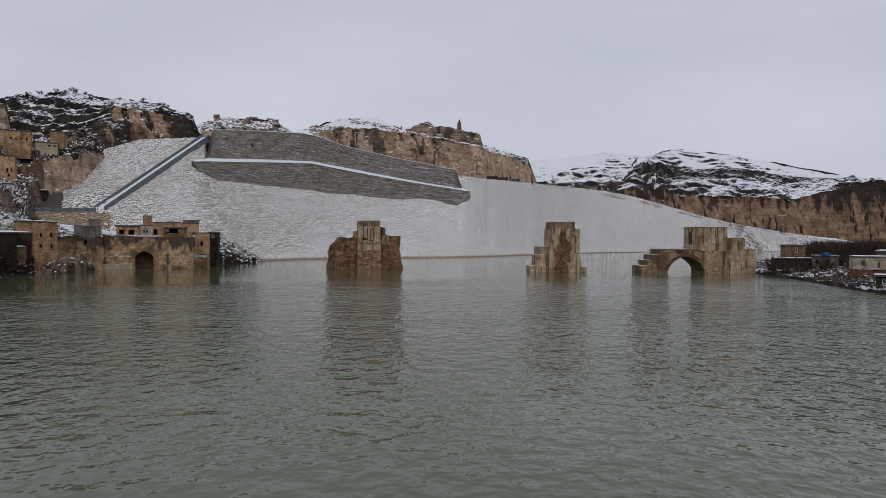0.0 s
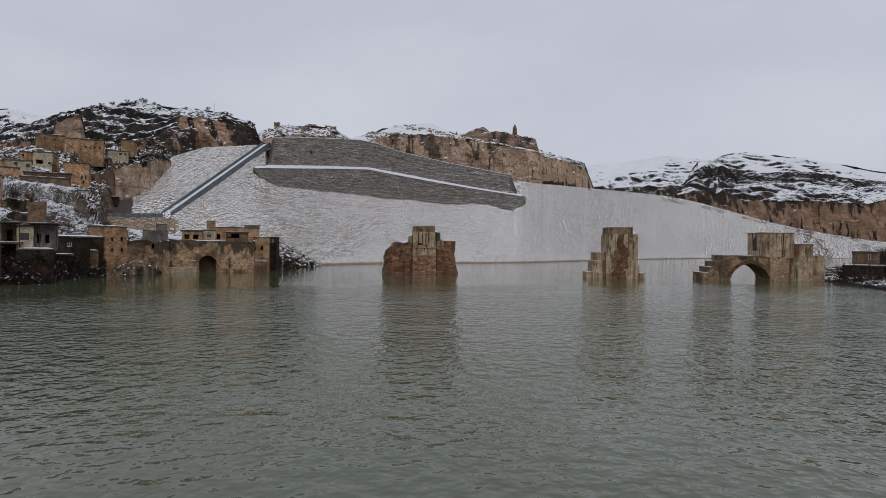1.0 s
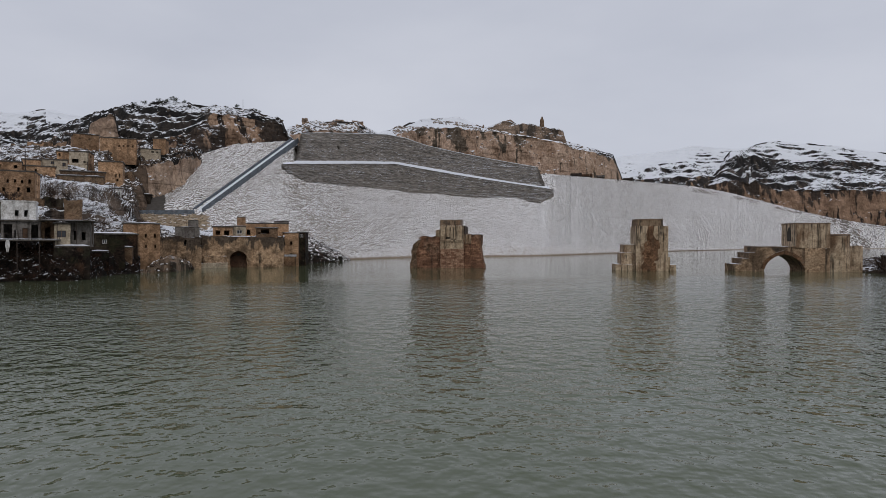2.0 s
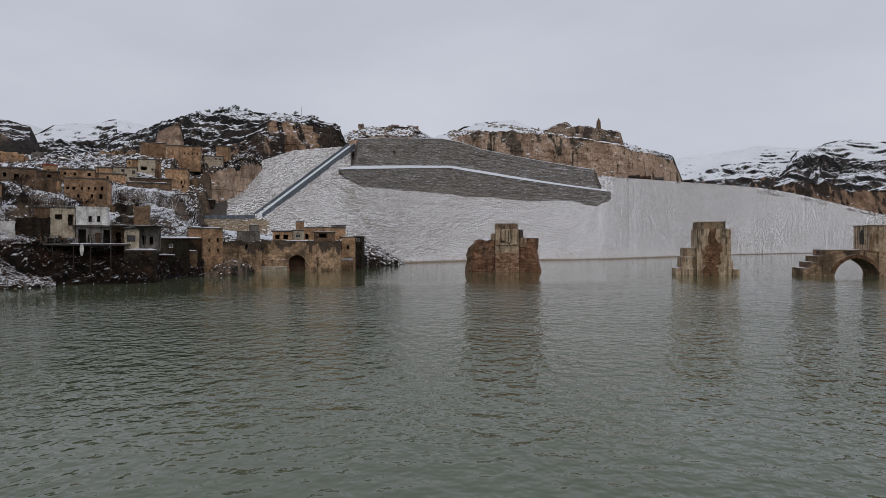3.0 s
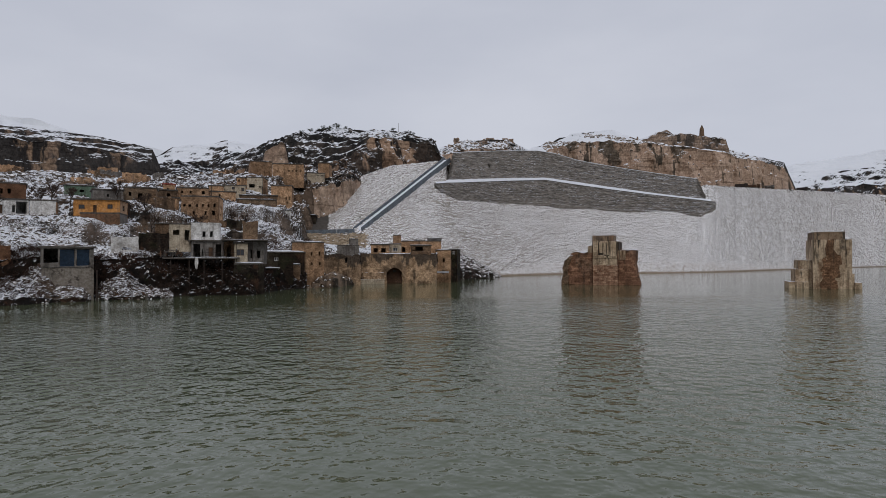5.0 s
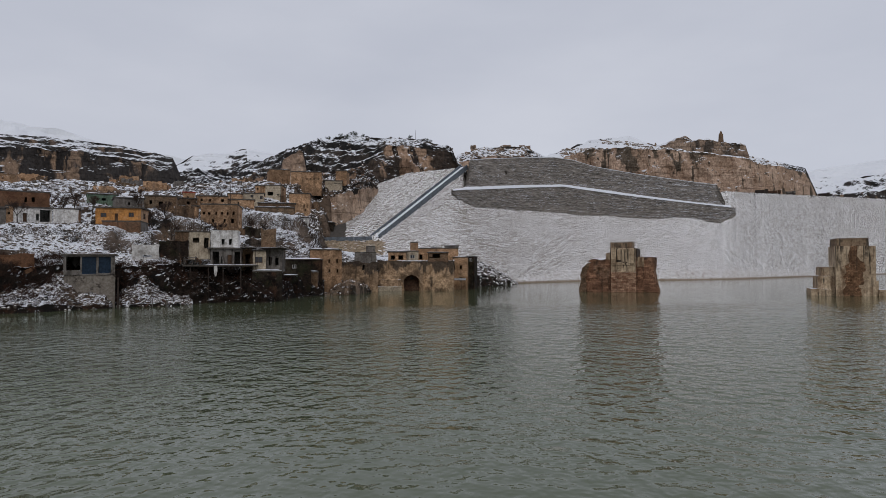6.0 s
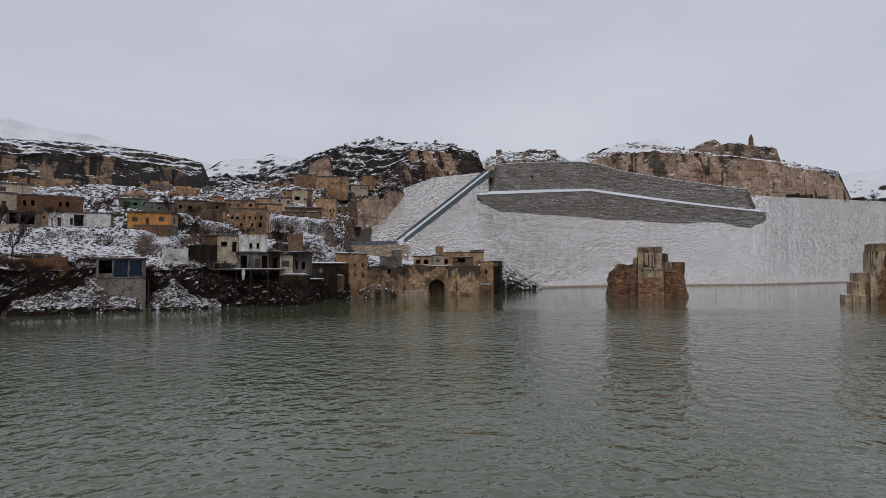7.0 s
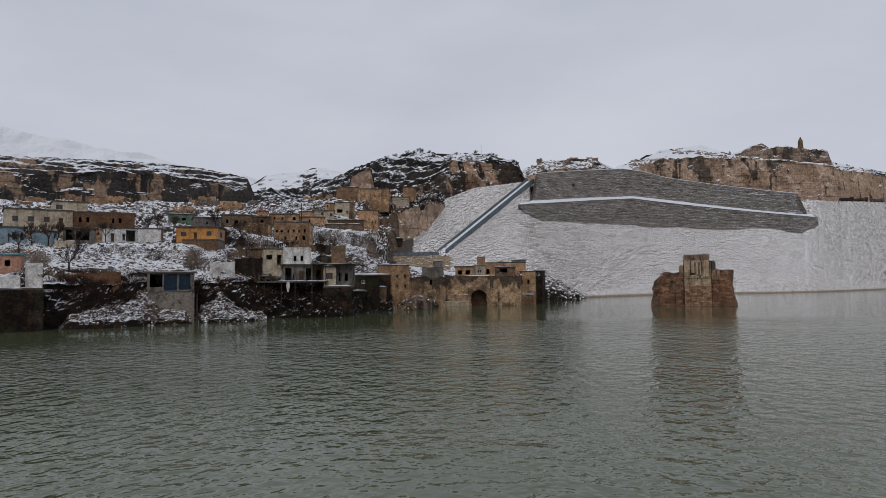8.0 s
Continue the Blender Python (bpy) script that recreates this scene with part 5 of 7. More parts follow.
house("stone_house", 36.62, 216, 29.4, 3.0, 2.3, 7, 0, M_TANWALL, [("empty", 0.14, 0.30, 0.47, 0.79)], "small tan stone house", cap=0.2)
house("porch_house", 35.60, 214, 28.6, 4.8, 3.1, 8, -12, M_CREAM, [("empty", 0.13, 0.50, 0.00, 0.35), ("empty", 0.75, 0.89, 0.00, 0.19)], "pale house with an open lower porch", side=[("empty", 0.3, 0.55, 0.6, 0.8)], side_mat=M_TANWALL, cap=0.3)
house("stone_house", 33.46, 212, 23.7, 6.2, 5.4, 7, -5, M_TANWALL, [("empty", 0.69, 0.75, 0.20, 0.40), ("empty", 0.85, 0.90, 0.20, 0.40), ("empty", 0.75, 0.83, 0.00, 0.13)], "tall tan stone house with slit windows", cap=0.1, base=3)
house("stone_house", 35.08, 262, 38.3, 7.7, 5.0, 9, 6, M_TANWALL, [("empty", 0.21, 0.27, 0.65, 0.76), ("empty", 0.60, 0.66, 0.65, 0.76)], "large old tan stone house below the cliff", cap=0.3, base=4)
house("stone_house", 32.91, 256, 37.1, 11.2, 4.8, 9, -3, M_TANWALL, [("empty", 0.50, 0.54, 0.39, 0.55), ("empty", 0.62, 0.66, 0.39, 0.55), ("empty", 0.75, 0.79, 0.39, 0.55), ("empty", 0.88, 0.92, 0.39, 0.55)], "long tan stone house with four small windows", cap=0.2, base=4)
house("stone_house", 30.02, 268, 39.5, 4.3, 4.7, 7, -10, M_TANWALL, [], "blank tan stone house on the rock", cap=0.1, base=4)
house("stone_house", 30.64, 262, 36.8, 6.6, 2.7, 6, 0, M_CREAM, [("empty", 0.53, 0.67, 0.57, 0.78), ("empty", 0.78, 0.89, 0.57, 0.78)], "low yellowish stone house", cap=0.1, base=3)
house("white_hut", 33.32, 193, 18.1, 4.2, 2.2, 4.4, 0, M_WHITE, [("empty", 0.37, 0.47, 0.25, 0.70), ("empty", 0.64, 0.73, 0.25, 0.65), ("empty", 0.85, 0.92, 0.25, 0.65)], "small white hut with three openings", cap=0.25, base=3)
house("ruined_house", 39.36, 275, 36.8, 5.0, 3.3, 8, 0, M_OLDSTONE, [("empty", 0.29, 0.44, 0.27, 0.55)], "roofless stone ruin below the cliff", roof="floor", broken=1.5, base=4)
house("ruined_house", 38.38, 280, 38.5, 4.9, 3.4, 8, 0, M_TANWALL, [("empty", 0.23, 0.38, 0.41, 0.75)], "roofless tan ruin below the cliff", roof="floor", broken=1.0, base=4)
house("ruined_house", 37.58, 284, 39.7, 3.3, 3.5, 6, 10, M_OLDSTONE, [("empty", 0.19, 0.38, 0.30, 0.75)], "narrow roofless ruin below the cliff", roof="floor", broken=1.5, base=4)
house("ruined_house", 32.30, 246, 26.9, 3.1, 2.8, 6, -8, M_OLDSTONE, [("empty", 0.27, 0.56, 0.25, 0.80)], "small collapsed stone house", roof="floor", broken=1.2, base=3)
house("ruined_house", 38.42, 162, 14.1, 3.9, 2.0, 5, 0, M_OLDSTONE, [("empty", 0.44, 0.67, 0.11, 0.73)], "broken walls under the long ruin", roof="", broken=1.2, base=3)
house("ruined_house", 37.14, 160, 13.7, 3.3, 2.2, 5, 8, M_DARKWALL, [("empty", 0.27, 0.60, 0.04, 0.64)], "dark collapsed cellar wall", roof="", broken=1.4, base=3)
house("ruined_house", 35.96, 158, 13.0, 3.3, 2.5, 5, 0, M_OLDSTONE, [("empty", 0.27, 0.49, 0.18, 0.70)], "broken cellar walls in the rubble", roof="", broken=1.6, base=3)
house("dark_box", 31.27, 246, 18.8, 5.3, 3.5, 5, -6, M_DARKWALL, [], "black stone cistern with snow on top", category="cistern", cap=0.35, base=6)
house("retaining_terrace", 35.30, 196, 23.4, 10.2, 1.1, 4, 0, M_OLDSTONE, [], "low dry-stone terrace wall lined with snow", category="wall", cap=0.25, roof="slab", base=3)
house("retaining_terrace", 35.48, 190, 21.8, 10.2, 1.0, 4, 0, M_OLDSTONE, [], "low dry-stone terrace wall lined with snow", category="wall", cap=0.25, base=3)
house("stone_house", 42.83, 188, 22.5, 8.3, 2.0, 7, 0, M_OLDSTONE, [("empty", 0.29, 0.36, 0.40, 0.75), ("empty", 0.71, 0.79, 0.30, 0.65)], "grey-brown flat-roofed stone house", cap=0.15)
house("stone_house", 42.16, 176, 19.7, 4.6, 1.8, 6, 4, M_TANWALL, [("empty", 0.30, 0.44, 0.26, 0.74), ("empty", 0.65, 0.80, 0.26, 0.74)], "tan stone house with dark openings", cap=0.12)
house("stone_house", 38.15, 196, 23.7, 7.2, 1.6, 6, 0, M_TANWALL, [("empty", 0.37, 0.44, 0.20, 0.67)], "low tan stone house above the long ruin", cap=0.08)
# below the far cliff: rock-cut rooms
house("rock_cut_house", 46.94, 330, 40.7, 10.7, 4.8, 6, 0, M_TANWALL, [("empty", 0.11, 0.26, 0.18, 0.49), ("empty", 0.46, 0.62, 0.27, 0.60)], "tan rock-cut house front with cave openings", cap=0.1, base=6, broken=1.5, roof="floor")
house("rock_cut_house", 45.32, 330, 40.1, 6.3, 4.4, 6, 0, M_TANWALL, [("empty", 0.19, 0.45, 0.10, 0.44), ("empty", 0.59, 0.80, 0.20, 0.56)], "tan rock-cut house front with cave openings", cap=0.1, base=6, broken=1.5, roof="floor")
house("rock_cut_house", 58.44, 350, 42.3, 7.9, 3.8, 6, 0, M_TANWALL, [("empty", 0.13, 0.31, 0.00, 0.38), ("empty", 0.55, 0.73, 0.11, 0.51)], "tan rock-cut house front with cave openings", cap=0.1, base=6, broken=1.5, roof="floor")
house("rock_cut_house", 52.97, 345, 44.0, 10.2, 3.7, 6, 0, M_TANWALL, [("empty", 0.11, 0.26, 0.00, 0.33), ("empty", 0.46, 0.62, 0.05, 0.48)], "tan rock-cut house front with cave openings", cap=0.1, base=6, broken=1.5, roof="floor")
house("ruined_house", 56.63, 304, 38.4, 3.2, 1.8, 6, -13, M_TANWALL, [("empty", 0.15, 0.30, 0.25, 0.70), ("empty", 0.60, 0.75, 0.20, 0.70)], "cave house front with dark openings", roof="floor", broken=1.5, base=4)
house("ruined_house", 46.44, 327, 44.1, 7.3, 2.7, 6, 8, M_TANWALL, [("empty", 0.15, 0.30, 0.25, 0.70), ("empty", 0.60, 0.75, 0.20, 0.70)], "small roofless stone ruin below the cliff", roof="floor", broken=0.9, base=4)
house("ruined_house", 44.01, 271, 35.6, 3.1, 1.9, 6, -9, M_TANWALL, [("empty", 0.15, 0.30, 0.25, 0.70), ("empty", 0.60, 0.75, 0.20, 0.70)], "collapsed old house among snow and scrub", roof="floor", broken=0.9, base=4)
house("ruined_house", 45.07, 242, 31.4, 6.2, 1.8, 6, 5, M_TANWALL, [("empty", 0.15, 0.30, 0.25, 0.70), ("empty", 0.60, 0.75, 0.20, 0.70)], "cave house front with dark openings", roof="floor", broken=0.8, base=4)
house("ruined_house", 56.38, 229, 28.2, 3.0, 2.0, 6, -14, M_TANWALL, [("empty", 0.15, 0.30, 0.25, 0.70), ("empty", 0.60, 0.75, 0.20, 0.70)], "collapsed old house among snow and scrub", roof="floor", broken=1.2, base=4)
house("ruined_house", 44.83, 288, 38.2, 6.8, 2.2, 6, -2, M_TANWALL, [("empty", 0.15, 0.30, 0.25, 0.70), ("empty", 0.60, 0.75, 0.20, 0.70)], "small roofless stone ruin below the cliff", roof="floor", broken=0.8, base=4)
house("ruined_house", 56.00, 346, 45.0, 6.7, 2.5, 6, 1, M_TANWALL, [("empty", 0.15, 0.30, 0.25, 0.70), ("empty", 0.60, 0.75, 0.20, 0.70)], "cave house front with dark openings", roof="floor", broken=1.1, base=4)
house("ruined_house", 54.54, 331, 43.0, 7.5, 2.4, 6, 4, M_OLDSTONE, [("empty", 0.15, 0.30, 0.25, 0.70), ("empty", 0.60, 0.75, 0.20, 0.70)], "collapsed old house among snow and scrub", roof="floor", broken=0.9, base=4)
house("ruined_house", 54.42, 314, 40.4, 6.2, 2.5, 6, -11, M_TANWALL, [("empty", 0.15, 0.30, 0.25, 0.70), ("empty", 0.60, 0.75, 0.20, 0.70)], "small roofless stone ruin below the cliff", roof="floor", broken=1.3, base=4)
house("ruined_house", 55.77, 241, 29.8, 4.0, 1.4, 6, -6, M_OLDSTONE, [("empty", 0.15, 0.30, 0.25, 0.70), ("empty", 0.60, 0.75, 0.20, 0.70)], "small roofless stone ruin below the cliff", roof="floor", broken=0.6, base=4)
house("ruined_house", 48.31, 228, 29.2, 5.5, 2.1, 6, -13, M_TANWALL, [("empty", 0.15, 0.30, 0.25, 0.70), ("empty", 0.60, 0.75, 0.20, 0.70)], "collapsed old house among snow and scrub", roof="floor", broken=0.9, base=4)
house("ruined_house", 57.75, 241, 29.5, 4.1, 2.1, 6, -6, M_TANWALL, [("empty", 0.15, 0.30, 0.25, 0.70), ("empty", 0.60, 0.75, 0.20, 0.70)], "small roofless stone ruin below the cliff", roof="floor", broken=1.5, base=4)
house("ruined_house", 55.66, 276, 34.6, 3.4, 1.6, 6, -4, M_TANWALL, [("empty", 0.15, 0.30, 0.25, 0.70), ("empty", 0.60, 0.75, 0.20, 0.70)], "collapsed old house among snow and scrub", roof="floor", broken=0.8, base=4)
house("ruined_house", 46.93, 318, 42.6, 5.1, 1.9, 6, -2, M_OLDSTONE, [("empty", 0.15, 0.30, 0.25, 0.70), ("empty", 0.60, 0.75, 0.20, 0.70)], "small roofless stone ruin below the cliff", roof="floor", broken=0.7, base=4)
house("ruined_house", 59.14, 277, 33.9, 4.8, 2.6, 6, 1, M_TANWALL, [("empty", 0.15, 0.30, 0.25, 0.70), ("empty", 0.60, 0.75, 0.20, 0.70)], "cave house front with dark openings", roof="floor", broken=0.8, base=4)
house("ruined_house", 42.90, 286, 38.0, 3.7, 2.7, 6, 4, M_GREYWALL, [("empty", 0.15, 0.30, 0.25, 0.70), ("empty", 0.60, 0.75, 0.20, 0.70)], "small roofless stone ruin below the cliff", roof="floor", broken=1.1, base=4)
house("ruined_house", 56.43, 352, 45.8, 5.0, 2.5, 6, 4, M_OLDSTONE, [("empty", 0.15, 0.30, 0.25, 0.70), ("empty", 0.60, 0.75, 0.20, 0.70)], "collapsed old house among snow and scrub", roof="floor", broken=1.4, base=4)
house("ruined_house", 52.25, 323, 42.3, 3.3, 2.1, 6, 8, M_OLDSTONE, [("empty", 0.15, 0.30, 0.25, 0.70), ("empty", 0.60, 0.75, 0.20, 0.70)], "collapsed old house among snow and scrub", roof="floor", broken=1.5, base=4)
house("ruined_house", 58.14, 232, 28.3, 2.2, 1.8, 6, 13, M_GREYWALL, [("empty", 0.15, 0.30, 0.25, 0.70), ("empty", 0.60, 0.75, 0.20, 0.70)], "cave house front with dark openings", roof="floor", broken=1.3, base=4)
house("ruined_house", 46.62, 290, 38.2, 6.4, 1.8, 6, 12, M_OLDSTONE, [("empty", 0.15, 0.30, 0.25, 0.70), ("empty", 0.60, 0.75, 0.20, 0.70)], "cave house front with dark openings", roof="floor", broken=1.5, base=4)
house("ruined_house", 44.23, 268, 35.2, 4.3, 2.6, 6, 9, M_TANWALL, [("empty", 0.15, 0.30, 0.25, 0.70), ("empty", 0.60, 0.75, 0.20, 0.70)], "cave house front with dark openings", roof="floor", broken=0.8, base=4)
house("ruined_house", 46.40, 311, 41.5, 7.2, 2.3, 6, -12, M_GREYWALL, [("empty", 0.15, 0.30, 0.25, 0.70), ("empty", 0.60, 0.75, 0.20, 0.70)], "collapsed old house among snow and scrub", roof="floor", broken=1.6, base=4)
# along the river bank
house("white_house", 39.42, 136, 10.2, 5.1, 3.2, 6, -4, M_WHITE, [("empty", 0.39, 0.50, 0.24, 0.58), ("empty", 0.66, 0.76, 0.24, 0.58)], "white two-window upper house over a porch", base=0.1, cap=0.1, over=0.08, roof_mat=M_WHITE)
house("cream_house", 41.34, 136.5, 10.1, 3.9, 3.2, 6, -4, M_CREAM, [("empty", 0.19, 0.48, 0.38, 0.68), ("empty", 0.71, 0.95, 0.06, 0.68)], "cream house beside the white house with a dark doorway", cap=0.1, over=0.08)
house("tan_house", 42.65, 140, 11.8, 2.4, 1.7, 6, 0, M_OLDSTONE, [], "low stained tan house", cap=0.1, base=3)
house("porch_storey", 39.27, 135.6, 7.1, 5.8, 3.0, 6, -4, M_GREYWALL, [("empty", 0.06, 0.28, 0.02, 0.84), ("empty", 0.33, 0.41, 0.05, 0.53), ("door", 0.53, 0.67, 0.02, 0.62), ("empty", 0.75, 0.94, 0.02, 0.84)], "grey open lower porch storey under the white house", over=0.6, cap=0.08, base=0.1)
house("cream_hut", 36.67, 134, 6.8, 2.4, 2.9, 5, 0, M_CREAM, [("window", 0.15, 0.74, 0.21, 0.62)], "small cream hut with a brown-framed window", over=0.3, cap=0.1, base=1)
house("grey_hut", 35.50, 136, 6.7, 3.2, 3.4, 6, -6, M_GREYWALL, [("empty", 0.18, 0.35, 0.06, 0.56), ("empty", 0.56, 0.76, 0.06, 0.50)], "stained grey hut with a dark roof slab", over=0.7, cap=0.1, base=1)
house("plank_hut", 37.59, 137, 6.9, 2.2, 3.4, 5, 0, M_OLDSTONE, [("empty", 0.26, 0.69, 0.02, 0.67)], "ruined grey lean-to beside the hut", over=0.3, cap=0.05, base=1)
house("dark_wall_house", 43.27, 136, 8.1, 5.1, 3.6, 6, 0, M_DARKWALL, [], "blackened roofless house wall", roof="floor", broken=0.6, base=0.8)
house("white_wall", 45.29, 135, 8.3, 4.6, 2.7, 4, 0, M_WHITE, [("empty", 0.41, 0.74, 0.05, 0.24)], "peeling white wall with a black-stained top", category="wall", roof="", broken=0.9, base=0.8)
house("dark_house", 33.67, 152, 4.9, 6.2, 3.2, 7, 0, M_DARKWALL, [("framed", 0.35, 0.48, 0.43, 0.69)], "dark flat-roofed house with a small framed window", cap=0.3, base=4)
house("retaining_wall_house", 36.04, 132.6, 0.1, 5.5, 5.6, 5, 0, M_DARKWALL, [], "tall black retaining wall with snow on its ledge", category="retaining wall", cap=0.3, base=3, over=0)
house("retaining_wall_house", 32.78, 156, 0.3, 4.4, 5.0, 6, -8, M_OLDSTONE, [], "reddish damp retaining wall with snow on top", category="retaining wall", cap=0.25, base=4, over=0)
house("retaining_wall_house", 34.21, 147, -0.1, 3.2, 4.7, 5, 0, M_DARKWALL, [], "black damp retaining wall over the water", category="retaining wall", cap=0.2, base=4, over=0)
house("retaining_wall_house", 38.86, 137, -0.2, 7.8, 4.7, 4, 0, M_DARKWALL, [], "stained retaining wall below the stilted porch", category="retaining wall", cap=0.1, base=4, over=0)
house("shop_shed", 49.15, 124, 5.5, 7.5, 3.1, 6, 0, M_GREYWALL, [("empty", 0.05, 0.32, 0.23, 0.93), ("blue", 0.35, 0.63, 0.03, 0.93), ("blue", 0.67, 0.92, 0.07, 0.93)], "flat-roofed shop shed with two blue shutter doors", cap=0.1, over=0.35, base=0.05)
house("shed_basement", 49.11, 124.2, 2.1, 7.4, 3.3, 5.5, 0, M_BASEMENT, [], "patched grey rendered basement wall under the shop shed", category="wall", cap=0, over=0, base=4)
house("white_ruin", 58.45, 116.5, 6.1, 2.1, 4.0, 3, 0, M_WHITE, [], "white ruined wall corner with rounded top", roof="", broken=0.5, base=0.5)
house("white_wall", 60.32, 116.5, 6.2, 4.2, 2.0, 3, 0, M_WHITE, [], "low white wall on the quay", category="wall", roof="", broken=0.3, base=0.5)
house("quay_wall", 60.02, 115.8, 0.0, 8.8, 6.1, 7, 0, M_DARKWALL, [], "dark mossy stone quay wall", category="quay wall", cap=0.1, over=0.0, base=3)
house("pink_house", 60.23, 130, 9.1, 4.3, 2.6, 5, -6, M_PINK, [("empty", 0.48, 0.66, 0.33, 0.69)], "faded pink house with a turquoise roof band", roof_mat=M_TURQ, cap=0.05, base=2)
house("ruined_wall", 54.91, 127, 7.4, 9.8, 1.6, 2, 3, M_BRICK, [], "broken tan wall along the top of the bank", category="wall", roof="", broken=0.8, base=2)
# the quarter at the old bridge head
house("tower_house", 30.77, 162, 2.4, 4.6, 8.1, 8, 6, M_TANWALL, [("empty", 0.32, 0.40, 0.62, 0.73), ("empty", 0.72, 0.80, 0.63, 0.74), ("empty", 0.32, 0.40, 0.35, 0.44), ("empty", 0.74, 0.82, 0.34, 0.44)], "tall tan tower house with slit windows on a rock", cap=0.25, base=3, over=0.1)
house("tower_annex", 32.06, 163, 7.0, 3.0, 3.6, 8, 0, M_TANWALL, [], "lower tan annex of the tower house", cap=0.3, base=4, over=0.3)
house("dark_house", 32.85, 158, 4.4, 7.0, 3.7, 7, 0, M_DARKWALL, [], "black-walled house with a snowy roof edge", cap=0.3, base=5)
house("quay_wall", 28.45, 174, 0.9, 9.3, 7.2, 8, 4, M_QUAY, [("empty", 0.57, 0.64, 0.68, 0.84)], "weathered brown quay wall with a blind window", category="quay wall", roof="", base=3, broken=0.9, rough=0.35)
house("quay_wall", 25.82, 180, 0.5, 7.0, 7.6, 8, 0, M_QUAY, [], "pale patched ashlar quay wall", category="quay wall", roof="", base=3, broken=0.7, rough=0.3)
house("quay_wall", 21.95, 181, 0.4, 9.2, 7.8, 8, -3, M_QUAY, [], "broad weathered quay wall with dark stains", category="quay wall", roof="", base=3, broken=0.8, rough=0.35)
house("corner_house", 19.92, 190, 1.3, 4.2, 7.7, 7, -4, M_TANWALL, [("empty", 0.03, 0.18, 0.57, 0.72), ("empty", 0.48, 0.63, 0.57, 0.72), ("empty", 0.45, 0.63, 0.12, 0.29)], "tan corner house with arched windows above the water", cap=0.1, base=4, over=0.1)
house("dark_house", 18.99, 194, 1.3, 2.0, 7.9, 6, -8, M_DARKWALL, [("framed", 0.21, 0.68, 0.84, 0.95)], "narrow dark house with a white window", cap=0.1, base=4)
house("roof_house", 25.27, 186, 7.9, 5.0, 2.6, 6, 0, M_TANWALL, [("empty", 0.13, 0.37, 0.20, 0.66), ("empty", 0.56, 0.82, 0.20, 0.66)], "low house with two wide dark windows", cap=0.15, over=0.3, base=2)
house("roof_house", 23.98, 188, 8.4, 3.4, 2.3, 6, 0, M_CREAM, [("framed", 0.31, 0.69, 0.19, 0.60)], "pale house with a white-framed window", cap=0.1, base=2, over=0.05)
house("chimney_house", 23.83, 190, 10.4, 2.2, 2.8, 4, 0, M_TANWALL, [], "square pinkish chimney block", category="chimney", cap=0.1, base=2, over=0)
house("roof_house", 21.78, 196, 8.4, 11.8, 3.3, 7, 0, M_TANWALL, [("empty", 0.03, 0.11, 0.05, 0.50)], "long tan house wall with an arched recess", cap=0.05, base=2, over=0.1)
house("roof_house", 20.63, 197, 11.4, 4.0, 1.0, 6, 0, M_GREYWALL, [], "flat grey rooftop structure on the long house", cap=0.05, base=0.5, over=0.2)
house("roof_house", 21.81, 187, 7.8, 5.6, 2.5, 5, 0, M_OLDSTONE, [("empty", 0.07, 0.21, 0.38, 0.54), ("empty", 0.23, 0.61, 0.42, 0.90)], "low brown house with a wide dark opening", cap=0.05, base=2, over=0.25)
house("water_tank", 27.96, 178, 8.3, 5.7, 1.8, 3, 0, M_GREYWALL, [], "grey concrete water tank", category="tank", cap=0.1, base=1, over=0)
house("water_tank", 27.52, 178.5, 10.0, 2.4, 1.8, 3, 0, M_GREYWALL, [], "upper grey concrete water tank", category="tank", cap=0.05, base=0, over=0)
# the low eastern bank
house("brown_house", -27.55, 200, 3.5, 5.6, 3.6, 6, 4, M_OLDSTONE, [("framed", 0.56, 0.67, 0.47, 0.86)], "brown house with one white window", cap=0.05, base=2)
house("brown_house", -27.42, 193, 0.7, 9.1, 3.0, 6, 0, M_DARKWALL, [], "low brown block house at the waterside", cap=0.1, base=3, over=0.2)
house("shed", -29.63, 190, 1.5, 5.7, 3.0, 5, 0, M_GREYWALL, [("empty", 0.14, 0.29, 0.31, 0.74), ("empty", 0.57, 0.68, 0.23, 0.74)], "low grey shed with a dark doorway", cap=0.05, base=3)
house("cream_house", -32.69, 140, 3.0, 6.3, 2.0, 7, 6, M_CREAM, [("framed", 0.18, 0.30, 0.22, 0.75), ("framed", 0.57, 0.66, 0.08, 0.67)], "cream house with white-framed windows", cap=0.12, base=0.1, over=0.1)
house("foundation_wall", -32.70, 140.2, 1.5, 6.3, 1.5, 6.5, 6, M_BRICK, [], "red block foundation of the cream house", category="wall", cap=0, base=2, over=0)
house("grey_hut", -33.57, 122, 0.4, 3.2, 2.0, 5, 0, M_DARKWALL, [("framed", 0.25, 0.43, 0.46, 0.86)], "dark grey hut with a white barred window", cap=0.1, base=2)
house("shed", -33.57, 165, 4.5, 4.2, 1.4, 5, 0, M_GREYWALL, [], "flat grey roof behind the cream house", cap=0.25, base=3, over=0.4)


